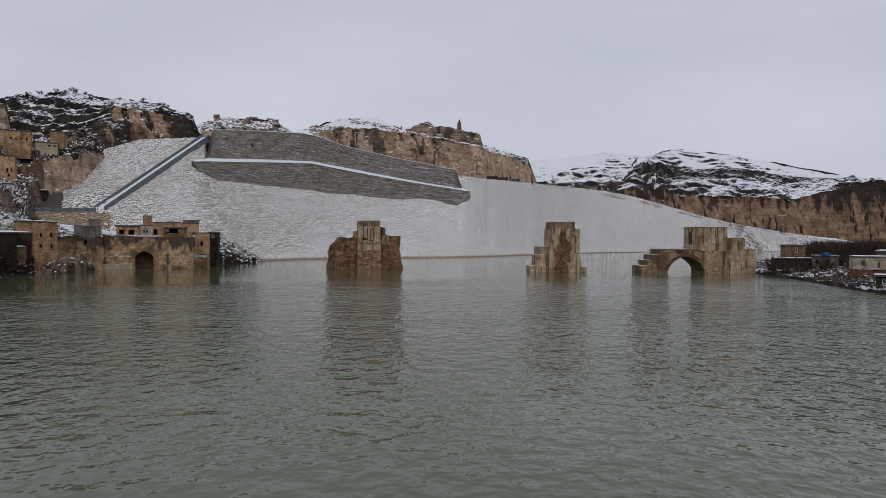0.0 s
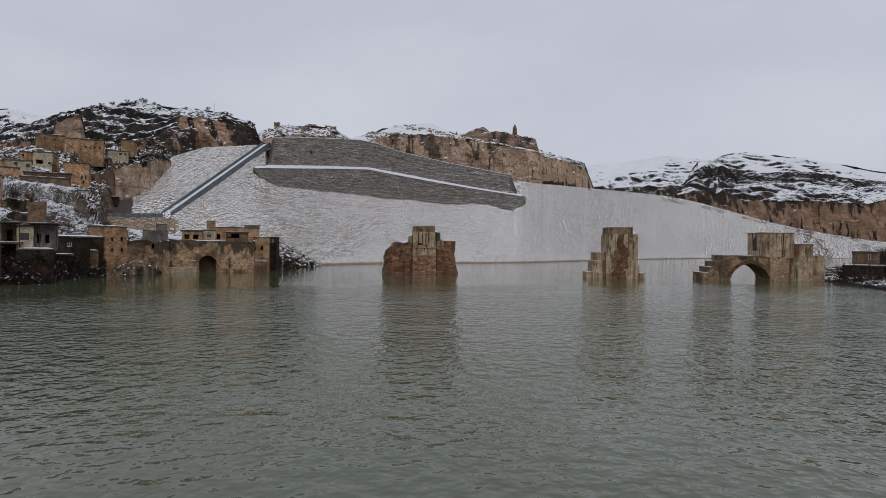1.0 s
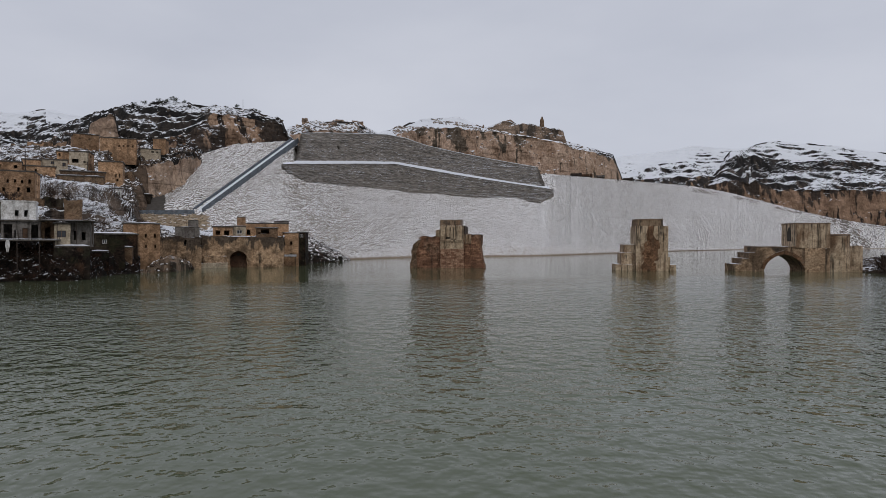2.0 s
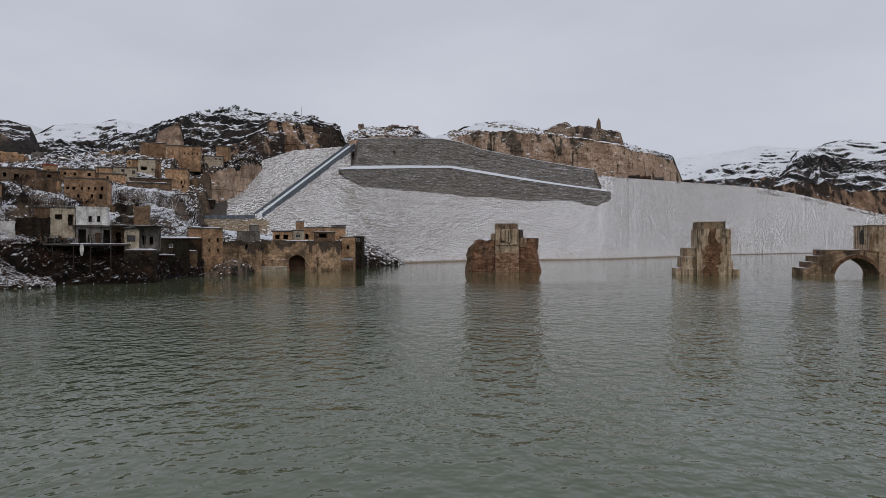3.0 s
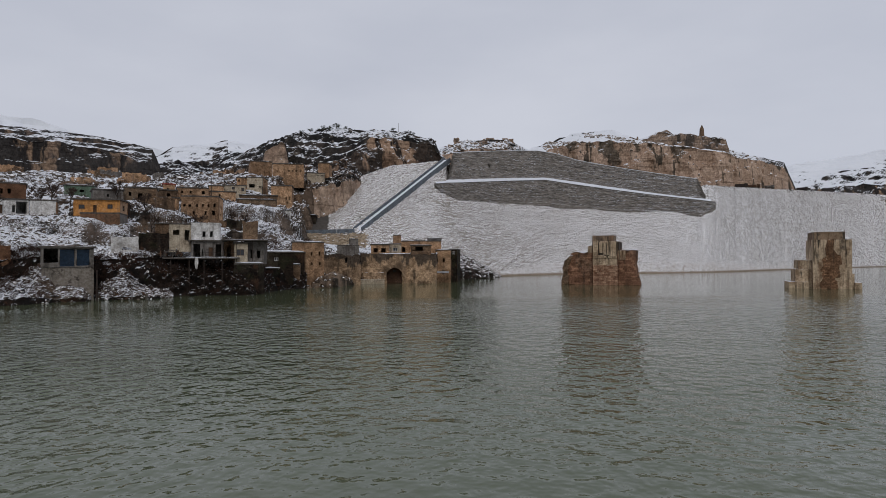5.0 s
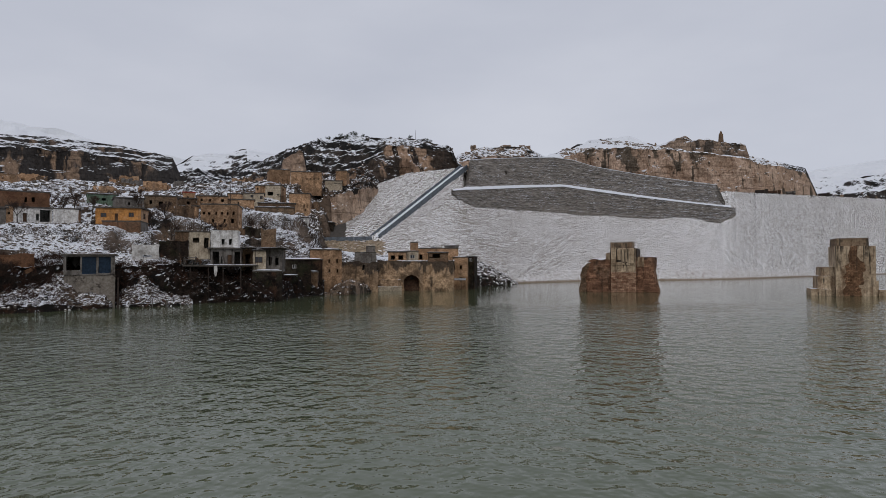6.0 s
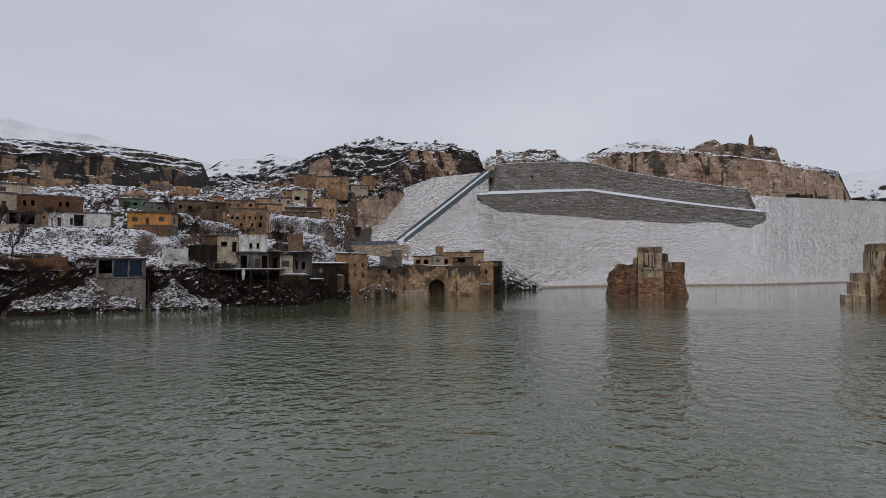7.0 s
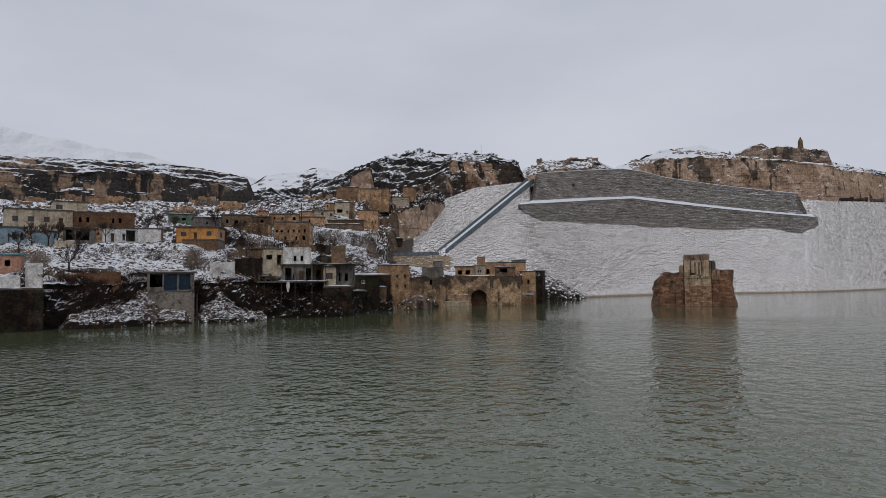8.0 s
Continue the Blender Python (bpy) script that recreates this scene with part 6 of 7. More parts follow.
# ---- the bank and hillside that carry the town ----
loft("town_bank", [
    (14.2, 252, -4, 254, -3, 256, -3, 260, -4, 268, -6, 280, -8), (16, 226, -3, 232, 1.8, 238, 3.2, 246, 3.6, 256, 2, 262, 0), (18.4, 207, -3, 212, 3.6, 218, 6.2, 228, 7.8, 245, 8, 262, 8), (22.2, 187, -3, 191, 7.2, 198, 8.6, 218, 9.5, 240, 14, 262, 20),
    (26.5, 180, -3, 184, 7.0, 192, 8.8, 218, 9.5, 240, 12, 262, 16), (29.3, 172, -3, 177, 6.7, 185, 9.5, 236, 11.8, 260, 17, 276, 22), (30.2, 170, -3, 175, 6.6, 183, 9.8, 238, 12.2, 258, 23, 280, 37), (30.7, 168, -3, 173, 6.5, 182, 10, 238, 12.4, 258, 24, 280, 38), (31.2, 166, -3, 171, 6.8, 180, 10.2, 237, 13.2, 258, 25, 286, 40), (31.9, 162, -3, 167, 7.2, 177, 11, 232, 14.4, 256, 27, 294, 43), (32.5, 160, -3, 165, 7.5, 174, 11.5, 216, 15.8, 248, 27.5, 300, 44), (33.5, 156, -3, 162, 8, 172, 12, 200, 20, 262, 36, 320, 46),
    (35.4, 151, -3, 156, 7.8, 161, 12.2, 216, 28.6, 262, 38, 330, 47), (39.6, 141, -3, 145, 7.4, 150, 11, 206, 26.4, 264, 38, 420, 54), (44, 128, -3, 133, 7.2, 140, 9.5, 155, 14.2, 235, 31, 400, 52), (49.2, 125, -3, 131, 7.2, 138, 9.5, 152, 14.6, 220, 28, 390, 50), (57, 117, -3, 123, 7.0, 132, 9.6, 152, 14.8, 215, 27, 388, 48), (75, 117, -3, 122, 7.0, 132, 9.6, 152, 14.6, 215, 27, 388, 47)],
    [(22, 1.5, 3.5, 0, 1, 0), (14, 1.0, 5, 0, 1, 1), (30, 0.45, 3, 0.1, 1.5, 1), (84, 0.8, 4, 0.12, 3.0, 2), (84, 1.2, 6, 0.15, 3.4, 2)], 0.16, [M_BANK, M_RUBBLE, M_HILLSIDE], "steep riverbank and snowy rubble hillside under the town", "hillside", pads=PADS)
loft("rubble_chute", [
    (47.6, 126, -2, 128, 0.5, 131, 2, 134, 3), (46.8, 122.5, -2, 124.5, 0.4, 130, 3.2, 135, 6.5), (45.6, 122, -2, 123.8, 0.5, 130, 4.2, 136, 9), (44.8, 122, -2, 123.6, 0.5, 130, 3.0, 136, 6.5), (44, 122.3, -2, 123.8, 0.4, 129, 1.8, 134, 3.4), (43, 123, -2, 124.5, 0.3, 128, 0.9, 133, 1.6), (41.8, 126, -2, 128, 0, 131, 0.6, 134, 1.5)],
    [(6, 0.3, 2, 0, 1, 1), (22, 0.35, 1.3, 0, 1, 0), (22, 0.4, 1.3, 0, 1, 0)], 0.1, [M_CHUTE, M_BANK], "snow-covered rubble chute reaching the water", "rubble")
loft("rubble_chute", [
    (57.0, 118, -2, 119.5, -0.5, 123, 0.3, 127, 0.5), (56.2, 116, -2, 117.6, 1.0, 121, 2.2, 126, 3.0), (54.5, 114.6, -2, 116.4, 1.2, 121.5, 2.6, 127, 3.6), (52.6, 115, -2, 117, 1.0, 123, 2.8, 129, 4.6), (51.2, 117, -2, 119, 0.9, 124, 3.8, 131, 8.4), (50.5, 118.5, -2, 120.5, 0.7, 125, 4.4, 131, 8.6), (49.9, 120, -2, 121.4, 0.5, 124, 2.4, 128, 3.6), (49.0, 119.6, -2, 120.8, 0.6, 122.6, 1.9, 126, 2.8), (48.1, 119.8, -2, 121, 0.6, 122.8, 1.7, 126, 2.4), (47.6, 122, -2, 123.4, 0.3, 125, 1.0, 128, 1.6)],
    [(6, 0.3, 2, 0, 1, 1), (22, 0.35, 1.3, 0, 1, 0), (22, 0.4, 1.3, 0, 1, 0)], 0.1, [M_CHUTE, M_BANK], "snow-covered rubble slope below the broken wall", "rubble")
loft("earth_slump", [
    (43.6, 126.5, -2, 128.5, 0.6, 132, 4.2, 135.5, 7.2), (42.4, 130, -2, 131.6, 0.8, 133.6, 5.0, 137, 7.4), (41.0, 130.5, -2, 132, 0.8, 134, 5.2, 138, 7.0), (40.0, 131.2, -2, 132.6, 0.5, 134.2, 3.2, 138, 6.0), (38.6, 131.4, -2, 133, 0.7, 134.8, 4.2, 138, 5.4), (37.4, 130.2, -2, 131.8, 0.8, 133.6, 4.6, 137, 6.4),
    (36.9, 128.6, -2, 130, 0.5, 131.6, 2.6, 134, 4.6), (35.6, 129.4, -2, 130.8, 0.5, 132.2, 1.6, 134, 3.0), (35.0, 134, -2, 136, 0.5, 139, 2.6, 143, 5.2), (34.2, 142.4, -2, 144, 0.6, 146, 2.8, 149, 4.4), (33.2, 148, -2, 150, 0.6, 153, 3.4, 156, 5.0), (32.2, 151, -2, 153.4, 0.5, 156, 2.6, 159, 4.2), (31.4, 153, -2, 155.5, 0.4, 158, 1.8, 161, 2.6)],
    [(8, 0.6, 2, 0, 1, 0), (18, 1.3, 1.8, 0.2, 1.6, 0), (16, 1.3, 2, 0.3, 1.6, 0)], 0.09, [M_BANK], "slumped dark earth and rubbish below the waterside houses", "riverbank")
loft("rock_outcrop", [
    (27.4, 173, -2, 174, 0.4, 176, 0.8, 179, 1), (28.2, 166, -2, 167, 1.2, 169, 2.0, 172, 2.2), (28.8, 159.6, -2, 160.4, 1.6, 161.4, 2.9, 164, 3.2), (29.4, 158.2, -2, 159.2, 1.9, 160.6, 3.1, 164, 3.3), (30.2, 157, -2, 158, 1.5, 159.4, 2.3, 163, 2.4), (30.9, 156, -2, 157, 0.5, 158.6, 0.9, 162, 1), (31.5, 156, -2, 157, -0.6, 158, -0.6, 162, -0.8)],
    [(10, 0.7, 2, 0, 1, 0), (10, 0.7, 2, 0.3, 0.8, 0), (6, 0.4, 2, 0, 1, 0)], 0.06, [M_SHOREROCK], "rough tan rock under the tower house at the waterline", "rock")

# ---- loose rubble, brush and trees ----
bpy.context.view_layer.update()
LAND = {o.name: o for o in scene.objects if o.name in ("town_bank", "east_bank", "west_cliff", "castle_rock", "castle_crag", "plateau_hill", "embankment", "rock_bluff", "rubble_chute", "rubble_chute.001", "earth_slump", "rock_outcrop")}


def ground_at(land, x, y):
    """Height and normal of a sheet of land under a plan position, or None."""
    hit, spot, nor, _ = LAND[land].ray_cast(Vector((x, y, 400)), Vector((0, 0, -1)))
    return (spot.z, nor) if hit else None


def strew(name, land, stretches, mat, label, seed, category="rubble"):
    """Stones strewn over the land: stretches of (bearing from, to, distance from, to, how many, smallest, largest)."""
    rng = random.Random(seed)
    places = []
    for a0, a1, d0, d1, n, s0, s1 in stretches:
        for _ in range(n):
            a = rng.uniform(a0, a1)
            x, y = at(a, rng.uniform(d0, d1))
            g = ground_at(land, x, y)
            if g and g[0] > -0.4:
                size = s0 + (s1 - s0) * rng.random() ** 2.2
                nor = (g[1] + Vector((rng.uniform(-0.4, 0.4), rng.uniform(-0.4, 0.4), 0.3))).normalized()
                places.append((x, y, g[0] + size * 0.12, nor[:], size))
    return rock_scatter(name, places, 1.0, mat, label, category, seed)


strew("rubble", "town_bank", [(43, 63, 132, 152, 1600, 0.2, 0.75), (33, 45, 150, 176, 700, 0.25, 0.9), (33, 46, 176, 300, 1100, 0.3, 1.1), (46, 62, 168, 300, 900, 0.3, 1.1)], M_RUBBLESTONE, "snowy building rubble strewn over the slope", 31)
strew("rubble", "town_bank", [(31.5, 34.8, 190, 262, 900, 0.4, 1.6), (34, 60, 240, 380, 900, 0.6, 2.4)], M_RUBBLESTONE, "tumbled rock and wall rubble on the hillside", 36)
strew("rubble", "castle_rock", [(11.5, 20, 374, 410, 900, 0.5, 2.0), (7, 11.5, 412, 440, 350, 0.5, 2.2), (-3, 8, 452, 476, 500, 0.5, 2.2), (-7.5, -2.5, 485, 540, 300, 0.5, 2.2)], M_TANRUBBLE, "tan ruin rubble along the castle rim", 37)
strew("rubble", "west_cliff", [(20, 36, 312, 345, 260, 0.5, 2.0)], M_RUBBLESTONE, "loose rock along the snowy cliff rim", 38)
strew("rubble", "rubble_chute", [(42, 47.5, 123, 136, 900, 0.12, 0.6)], M_RUBBLESTONE, "broken stone and debris in the snowy chute", 39)
strew("rubble", "rubble_chute.001", [(47.7, 57, 114, 131, 1400, 0.12, 0.6)], M_RUBBLESTONE, "broken stone and debris on the snowy slope", 40)
strew("rubble", "earth_slump", [(31.6, 43.4, 129, 160, 700, 0.1, 0.5)], M_RUBBLESTONE, "broken stone and rubbish on the slumped bank", 50)
strew("rubble", "town_bank", [(26.2, 30.4, 170, 186, 500, 0.3, 1.3)], M_DARKSTONE, "dark snowy rocks at the foot of the quay", 51)
strew("rubble", "rock_outcrop", [(27.4, 31.4, 156, 178, 420, 0.2, 0.9)], M_TANRUBBLE, "broken rock on the outcrop by the tower house", 52)
strew("rubble", "rock_bluff", [(27.5, 33, 256, 300, 300, 0.4, 1.6)], M_RUBBLESTONE, "fallen rock on the snowy bluff", 32)
strew("rubble", "town_bank", [(14.4, 18.6, 205, 240, 1500, 0.4, 1.3)], M_DARKSTONE, "heap of dark snowy stones at the water's edge", 34)
strew("rubble", "east_bank", [(-34, -24, 120, 240, 1100, 0.2, 0.9)], M_SHORESTONE, "stones and debris on the muddy shore", 35)


def brush(name, land, stretches, mat, label, seed, length=1.3, lean=0.7, width=1.0):
    """Dry winter brush: many thin stalks growing in tufts out of the bank."""
    rng = random.Random(seed)
    verts, faces = [], []
    for a0, a1, d0, d1, tufts in stretches:
        for _ in range(tufts):
            x, y = at(rng.uniform(a0, a1), rng.uniform(d0, d1))
            g = ground_at(land, x, y)
            if not g or g[0] < 0.1:
                continue
            for _ in range(rng.randint(14, 26)):
                p = Vector((x + rng.gauss(0, 0.3), y + rng.gauss(0, 0.3), g[0] - 0.1))
                way = Vector((rng.gauss(0, lean), rng.gauss(0, lean), 1)).normalized()
                tip = p + way * length * rng.uniform(0.4, 1.2)
                side = way.cross(Vector((rng.gauss(0, 1), rng.gauss(0, 1), rng.gauss(0, 1)))).normalized() * rng.uniform(0.02, 0.045) * width
                mid = (p + tip) / 2 + Vector((rng.gauss(0, 0.08), rng.gauss(0, 0.08), 0))
                b = len(verts)
                verts += [(p - side)[:], (p + side)[:], (mid + side * 0.8)[:], (mid - side * 0.8)[:], tip[:]]
                faces += [(b, b + 1, b + 2, b + 3), (b + 3, b + 2, b + 4)]
    return tagged(new(name, mesh_of(name, verts, faces, [mat])), label, "brush", kind="stuff")


brush("brush", "town_bank", [(44.2, 48.0, 123, 134, 150), (50.5, 56.5, 121, 132, 220), (47.2, 49, 122, 133, 80), (28, 35, 152, 166, 80)], M_REDBRUSH, "rust-brown winter brush on the steep bank", 41)
brush("brush", "town_bank", [(36, 44, 128, 138, 220), (50, 60, 118, 131, 260), (30, 45, 150, 260, 900), (46, 62, 154, 260, 700), (44, 62, 230, 380, 500), (31, 34, 200, 262, 60), (20, 30, 187, 204, 90), (16, 18.5, 212, 235, 40)], M_TWIG, "dark bare scrub among the houses", 42, 1.2)
brush("brush", "earth_slump", [(31.6, 43.4, 129, 160, 520)], M_REDBRUSH, "tangled rust-brown brush on the slumped bank", 48, 1.3, 0.9)
brush("brush", "rock_outcrop", [(27.4, 30.6, 157, 178, 70)], M_TWIG, "dark scrub on the outcrop at the waterline", 53, 1.1, 0.9)
brush("brush", "east_bank", [(-35.6, -28.6, 225, 340, 900)], M_TWIG, "tall dark thicket behind the low shore", 54, 7.0, 0.35, 3.2)
brush("brush", "earth_slump", [(35, 43.4, 129, 138, 200)], M_TWIG, "dark bare stalks hanging over the bank", 49, 1.6, 1.2)
brush("brush", "east_bank", [(-35.5, -27.3, 205, 330, 2600), (-35.5, -29, 330, 460, 900), (-34, -26, 165, 205, 60)], M_TWIG, "dense dark bare scrub on the low shore", 43, 3.8, 0.6, 2.6)


def tree(name, x, y, z, height, seed, label, spread=0.55):
    """A leafless tree: tapered trunk and limbs, and a crown of fine twigs."""
    rng = random.Random(seed)
    top = tagged(new(name), label, "tree", group="bare trees")
    top.location = (x, y, z)
    wood, twigs = ([], []), ([], [])

    def tube(a, b, ra, rb):
        v, f = wood
        k = len(v)
        way = (b - a).normalized()
        u = way.orthogonal().normalized()
        w = way.cross(u)
        for p, r in ((a, ra), (b, rb)):
            v.extend((p + (u * math.cos(q * 1.2566) + w * math.sin(q * 1.2566)) * r)[:] for q in range(5))
        f.extend((k + q, k + (q + 1) % 5, k + 5 + (q + 1) % 5, k + 5 + q) for q in range(5))

    def grow(p, way, length, r, level):
        q = p + way * length
        mid = (p + q) / 2 + Vector((rng.gauss(0, 0.06), rng.gauss(0, 0.06), 0)) * length
        if level < 3:
            tube(p, mid, r, r * 0.82), tube(mid, q, r * 0.82, r * 0.6)
        else:
            side = way.orthogonal().normalized() * r
            v, f = twigs
            k = len(v)
            v.extend([(p - side)[:], (p + side)[:], (mid + side * 0.8)[:], (mid - side * 0.8)[:], q[:]])
            f.extend([(k, k + 1, k + 2, k + 3), (k + 3, k + 2, k + 4)])
        if level < 5:
            for i in range((3, 4, 4, 4, 3)[level]):
                turn = Vector((rng.gauss(0, spread), rng.gauss(0, spread), rng.uniform(-0.1, 0.5)))
                grow(p + (q - p) * rng.uniform(0.5, 1.0) if i else q, (way + turn).normalized(), length * rng.uniform(0.55, 0.8), max(r * 0.55, 0.026), level + 1)

    grow(Vector((0, 0, -0.3)), Vector((rng.gauss(0, 0.06), rng.gauss(0, 0.06), 1)).normalized(), height * 0.27, height * 0.02, 0)
    for nm, (v, f), mat in (("trunk", wood, M_BARK), ("crown", twigs, M_TWIG)):
        new(nm, mesh_of(nm, v, f, [mat])).parent = top
    return top


def plant(land, az, d, height, seed, label, spread=0.55):
    x, y = at(az, d)
    g = ground_at(land, x, y)
    return tree("bare_tree", x, y, g[0] if g else 3.0, height, seed, label, spread)


for i, (az, d, h) in enumerate(((50.8, 170, 7.5), (59.4, 149, 7), (57.6, 149, 7.5), (55.6, 149, 7.2), (53.8, 150, 6.5), (43.4, 158, 6), (56.3, 131, 9), (45.9, 172, 8), (48.9, 176, 7), (38.6, 170, 6), (37.4, 176, 6.5), (39.8, 160, 5.5), (51.9, 178, 8.5), (46.8, 156, 4.5), (50.2, 176, 8.5), (47.6, 190, 7), (44.9, 164, 6), (43.9, 162, 6.5), (45.4, 162, 5.5), (52.8, 172, 7), (57.0, 150, 7), (58.6, 150, 6.5), (41.0, 172, 5), (36.4, 180, 5))):
    plant("town_bank", az, d, h, 60 + i, "dark leafless tree in front of the terrace houses")
for i, (az, d, h) in enumerate(((-28.3, 255, 6), (-29.2, 240, 6.5), (-30.0, 262, 7), (-30.9, 250, 7), (-31.7, 238, 6.5), (-32.5, 255, 7.5), (-33.3, 246, 7), (-34.2, 240, 7), (-27.4, 268, 5), (-29.7, 300, 8), (-31.3, 310, 8), (-28.8, 280, 7.5), (-30.4, 275, 8), (-32.1, 285, 8.5), (-33.0, 280, 9), (-33.8, 290, 9), (-34.8, 270, 9), (-35.6, 255, 8), (-31.0, 225, 6))):
    plant("east_bank", az, d, h, 80 + i, "dark leafless tree on the low shore")


def shrub(x, y, z, size, seed, label):
    rng = random.Random(seed)
    top = tagged(new("evergreen_shrub"), label, "shrub", group="ridge shrubs")
    top.location = (x, y, z)
    part("stem", box(-0.09, 0.09, -0.09, 0.09, -0.3, size * 0.4), M_BARK, top)
    verts, faces = [], []
    for _ in range(9):
        c = Vector((rng.gauss(0, 0.32), rng.gauss(0, 0.3), rng.uniform(0.25, 0.85))) * size
        for _ in range(60):
            p = c + Vector((rng.gauss(0, 0.15), rng.gauss(0, 0.15), rng.gauss(0, 0.12))) * size
            u = Vector((rng.gauss(0, 1), rng.gauss(0, 1), rng.gauss(0, 1))).normalized() * size * 0.06
            w = u.orthogonal().normalized() * size * 0.035
            k = len(verts)
            verts += [(p - u)[:], (p + w)[:], (p + u)[:], (p - w)[:]]
            faces.append((k, k + 1, k + 2, k + 3))
    new("crown", mesh_of("crown", verts, faces, [M_LEAF])).parent = top


def ridge_top(land, az, d0, d1):
    """The highest spot of the land along one bearing."""
    best = None
    for i in range(24):
        d = d0 + (d1 - d0) * i / 23
        x, y = at(az, d)
        g = ground_at(land, x, y)
        if g and (best is None or g[0] / d > best[2] / best[3]):
            best = (x, y, g[0], d)
    return best


for i, (az, size) in enumerate(((31.9, 2.2), (31.1, 2.4), (30.0, 2.6), (29.5, 2.8), (28.95, 3.6), (28.2, 2.0), (24.15, 2.2), (22.75, 2.0), (22.4, 1.6), (30.5, 1.8))):
    x, y, z, d = ridge_top("west_cliff", az, 325, 375)
    shrub(x, y, z, size * 0.8, 120 + i, "dark evergreen shrub on the snowy cliff top")


def pole(x, y, z, height, label, radius=0.11, arms=True):
    top = tagged(new("pole"), label, "pole")
    top.location = (x, y, z)
    bm = bmesh.new()
    bmesh.ops.create_cone(bm, cap_ends=True, segments=10, radius1=radius * 1.3, radius2=radius * 0.8, depth=height + 0.6, matrix=Matrix.Translation((0, 0, height / 2 - 0.3)))
    part("shaft", bm, M_STEEL, top)
    if arms:
        part("cross_arm", box(-0.8, 0.8, -0.05, 0.05, height - 0.7, height - 0.58), M_WOOD, top)


brush("brush", "rock_bluff", [(27.5, 33, 266, 305, 70)], M_TWIG, "dark scrub on the rock bluff", 44, 1.5, 0.9, 1.6)
brush("brush", "rubble_chute", [(42.3, 47.4, 123, 134, 60)], M_REDBRUSH, "dry stalks among the rubble of the chute", 46, 0.8)
brush("brush", "rubble_chute.001", [(50, 57, 116, 130, 110)], M_REDBRUSH, "dry stalks among the rubble below the wall", 47, 0.8)
x, y, z, d = ridge_top("west_cliff", 23.7, 318, 345)
pole(x, y, z, 4.6, "thin flagpole on the cliff top", 0.06, False)
for az, d, h in ((33.6, 236, 6.5), (36.2, 262, 6), (39.0, 190, 6), (35.0, 205, 5.5), (45.6, 158, 6)):
    x, y = at(az, d)
    g = ground_at("town_bank", x, y)
    pole(x, y, g[0] if g else 20, h, "thin utility pole among the houses")


# ---- ruins on the castle rock ----
def ruin(name, az, d0, d1, w, h, depth, mat, label, seed, broken=1.5):
    spot = ridge_top("castle_rock", az, d0, d1)
    top = tagged(new(name), label, "ruin", group="castle ruins")
    top.matrix_world = pose(spot[0], spot[1], spot[2], 0, 0, az)
    for nm, ww, m in (("front_wall", w, Matrix.Translation((-w / 2, 0, -2))), ("side_wall", depth - 0.8, Matrix.Translation((w / 2, 0.8, -2)) @ Matrix.Rotation(radians(90), 4, "Z"))):
        bm = bmesh.new()
        wall_panel(bm, ww, h + 2, 0.8, [(ww * 0.4, ww * 0.55, 3.0, 4.2)] if nm == "front_wall" and w > 5 else [], m, broken, seed, 0.55)
        part(nm, bm, mat, top)


for i, (az, w, h, b) in enumerate(((18.75, 3.0, 3.6, 1.0), (17.4, 6, 1.2, 1.2), (15.9, 5, 1.8, 1.6), (14.6, 3, 2.2, 1.4), (14.1, 2.5, 2.0, 1.2), (16.6, 7, 1.2, 1.2), (4.0, 6, 1.6, 1.4))):
    ruin("castle_ruin", az, 380, 515, w, h, 4, M_CRAG, "broken tan castle wall on the rock", 140 + i, b)
spot = ridge_top("castle_crag", -1.25, 494, 512)
top = tagged(new("minaret_stump"), "dark tapering minaret stump among the castle ruins", "minaret")
top.location = spot[:3]
bm = bmesh.new()
bmesh.ops.create_cone(bm, cap_ends=True, segments=12, radius1=1.9, radius2=1.4, depth=7, matrix=Matrix.Translation((0, 0, 1.8)))
part("shaft", weather(slice_up(bm, 0.9), 0.2, 1.0, 3), M_OLDSTONE, top)
bm = bmesh.new()
bmesh.ops.create_cone(bm, cap_ends=True, segments=12, radius1=1.35, radius2=0.35, depth=2.6, matrix=Matrix.Translation((0, 0, 6.4)))
part("broken_top", weather(slice_up(bm, 0.8), 0.25, 0.8, 5), M_OLDSTONE, top)


# ---- the concrete drainage channel down the rockfill ----
def channel(name, a, b, width, depth, label):
    a, b = Vector(a), Vector(b)
    length = (b - a).length
    way = (b - a).normalized()
    side = way.cross(Vector((0, 0, 1))).normalized()
    up = side.cross(way)
    m = Matrix((side, way, up)).transposed().to_4x4()
    m.translation = a
    top = tagged(new(name), label, "drainage channel", group="drainage channel")
    top.matrix_world = m
    n = max(2, int(length / 5.0))
    for i in range(n):
        y0, y1 = length * i / n + 0.05, length * (i + 1) / n - 0.05
        for x0, x1 in ((-width / 2, -width / 2 + 0.4), (width / 2 - 0.4, width / 2)):
            part("wall_panel", box(x0, x1, y0, y1, -1.2, depth, bevel=0.05), M_CHANNEL, top)
    part("floor_slab", box(-width / 2 + 0.4, width / 2 - 0.4, 0, length, -1.0, 0.15), M_CHANNEL, top)
    part("channel_snow", snow_cap(-width / 2 + 0.42, width / 2 - 0.42, 0.2, length - 0.2, 0.16, 3.0, 0.2), M_SNOW, top, "snow lying in the channel bed")


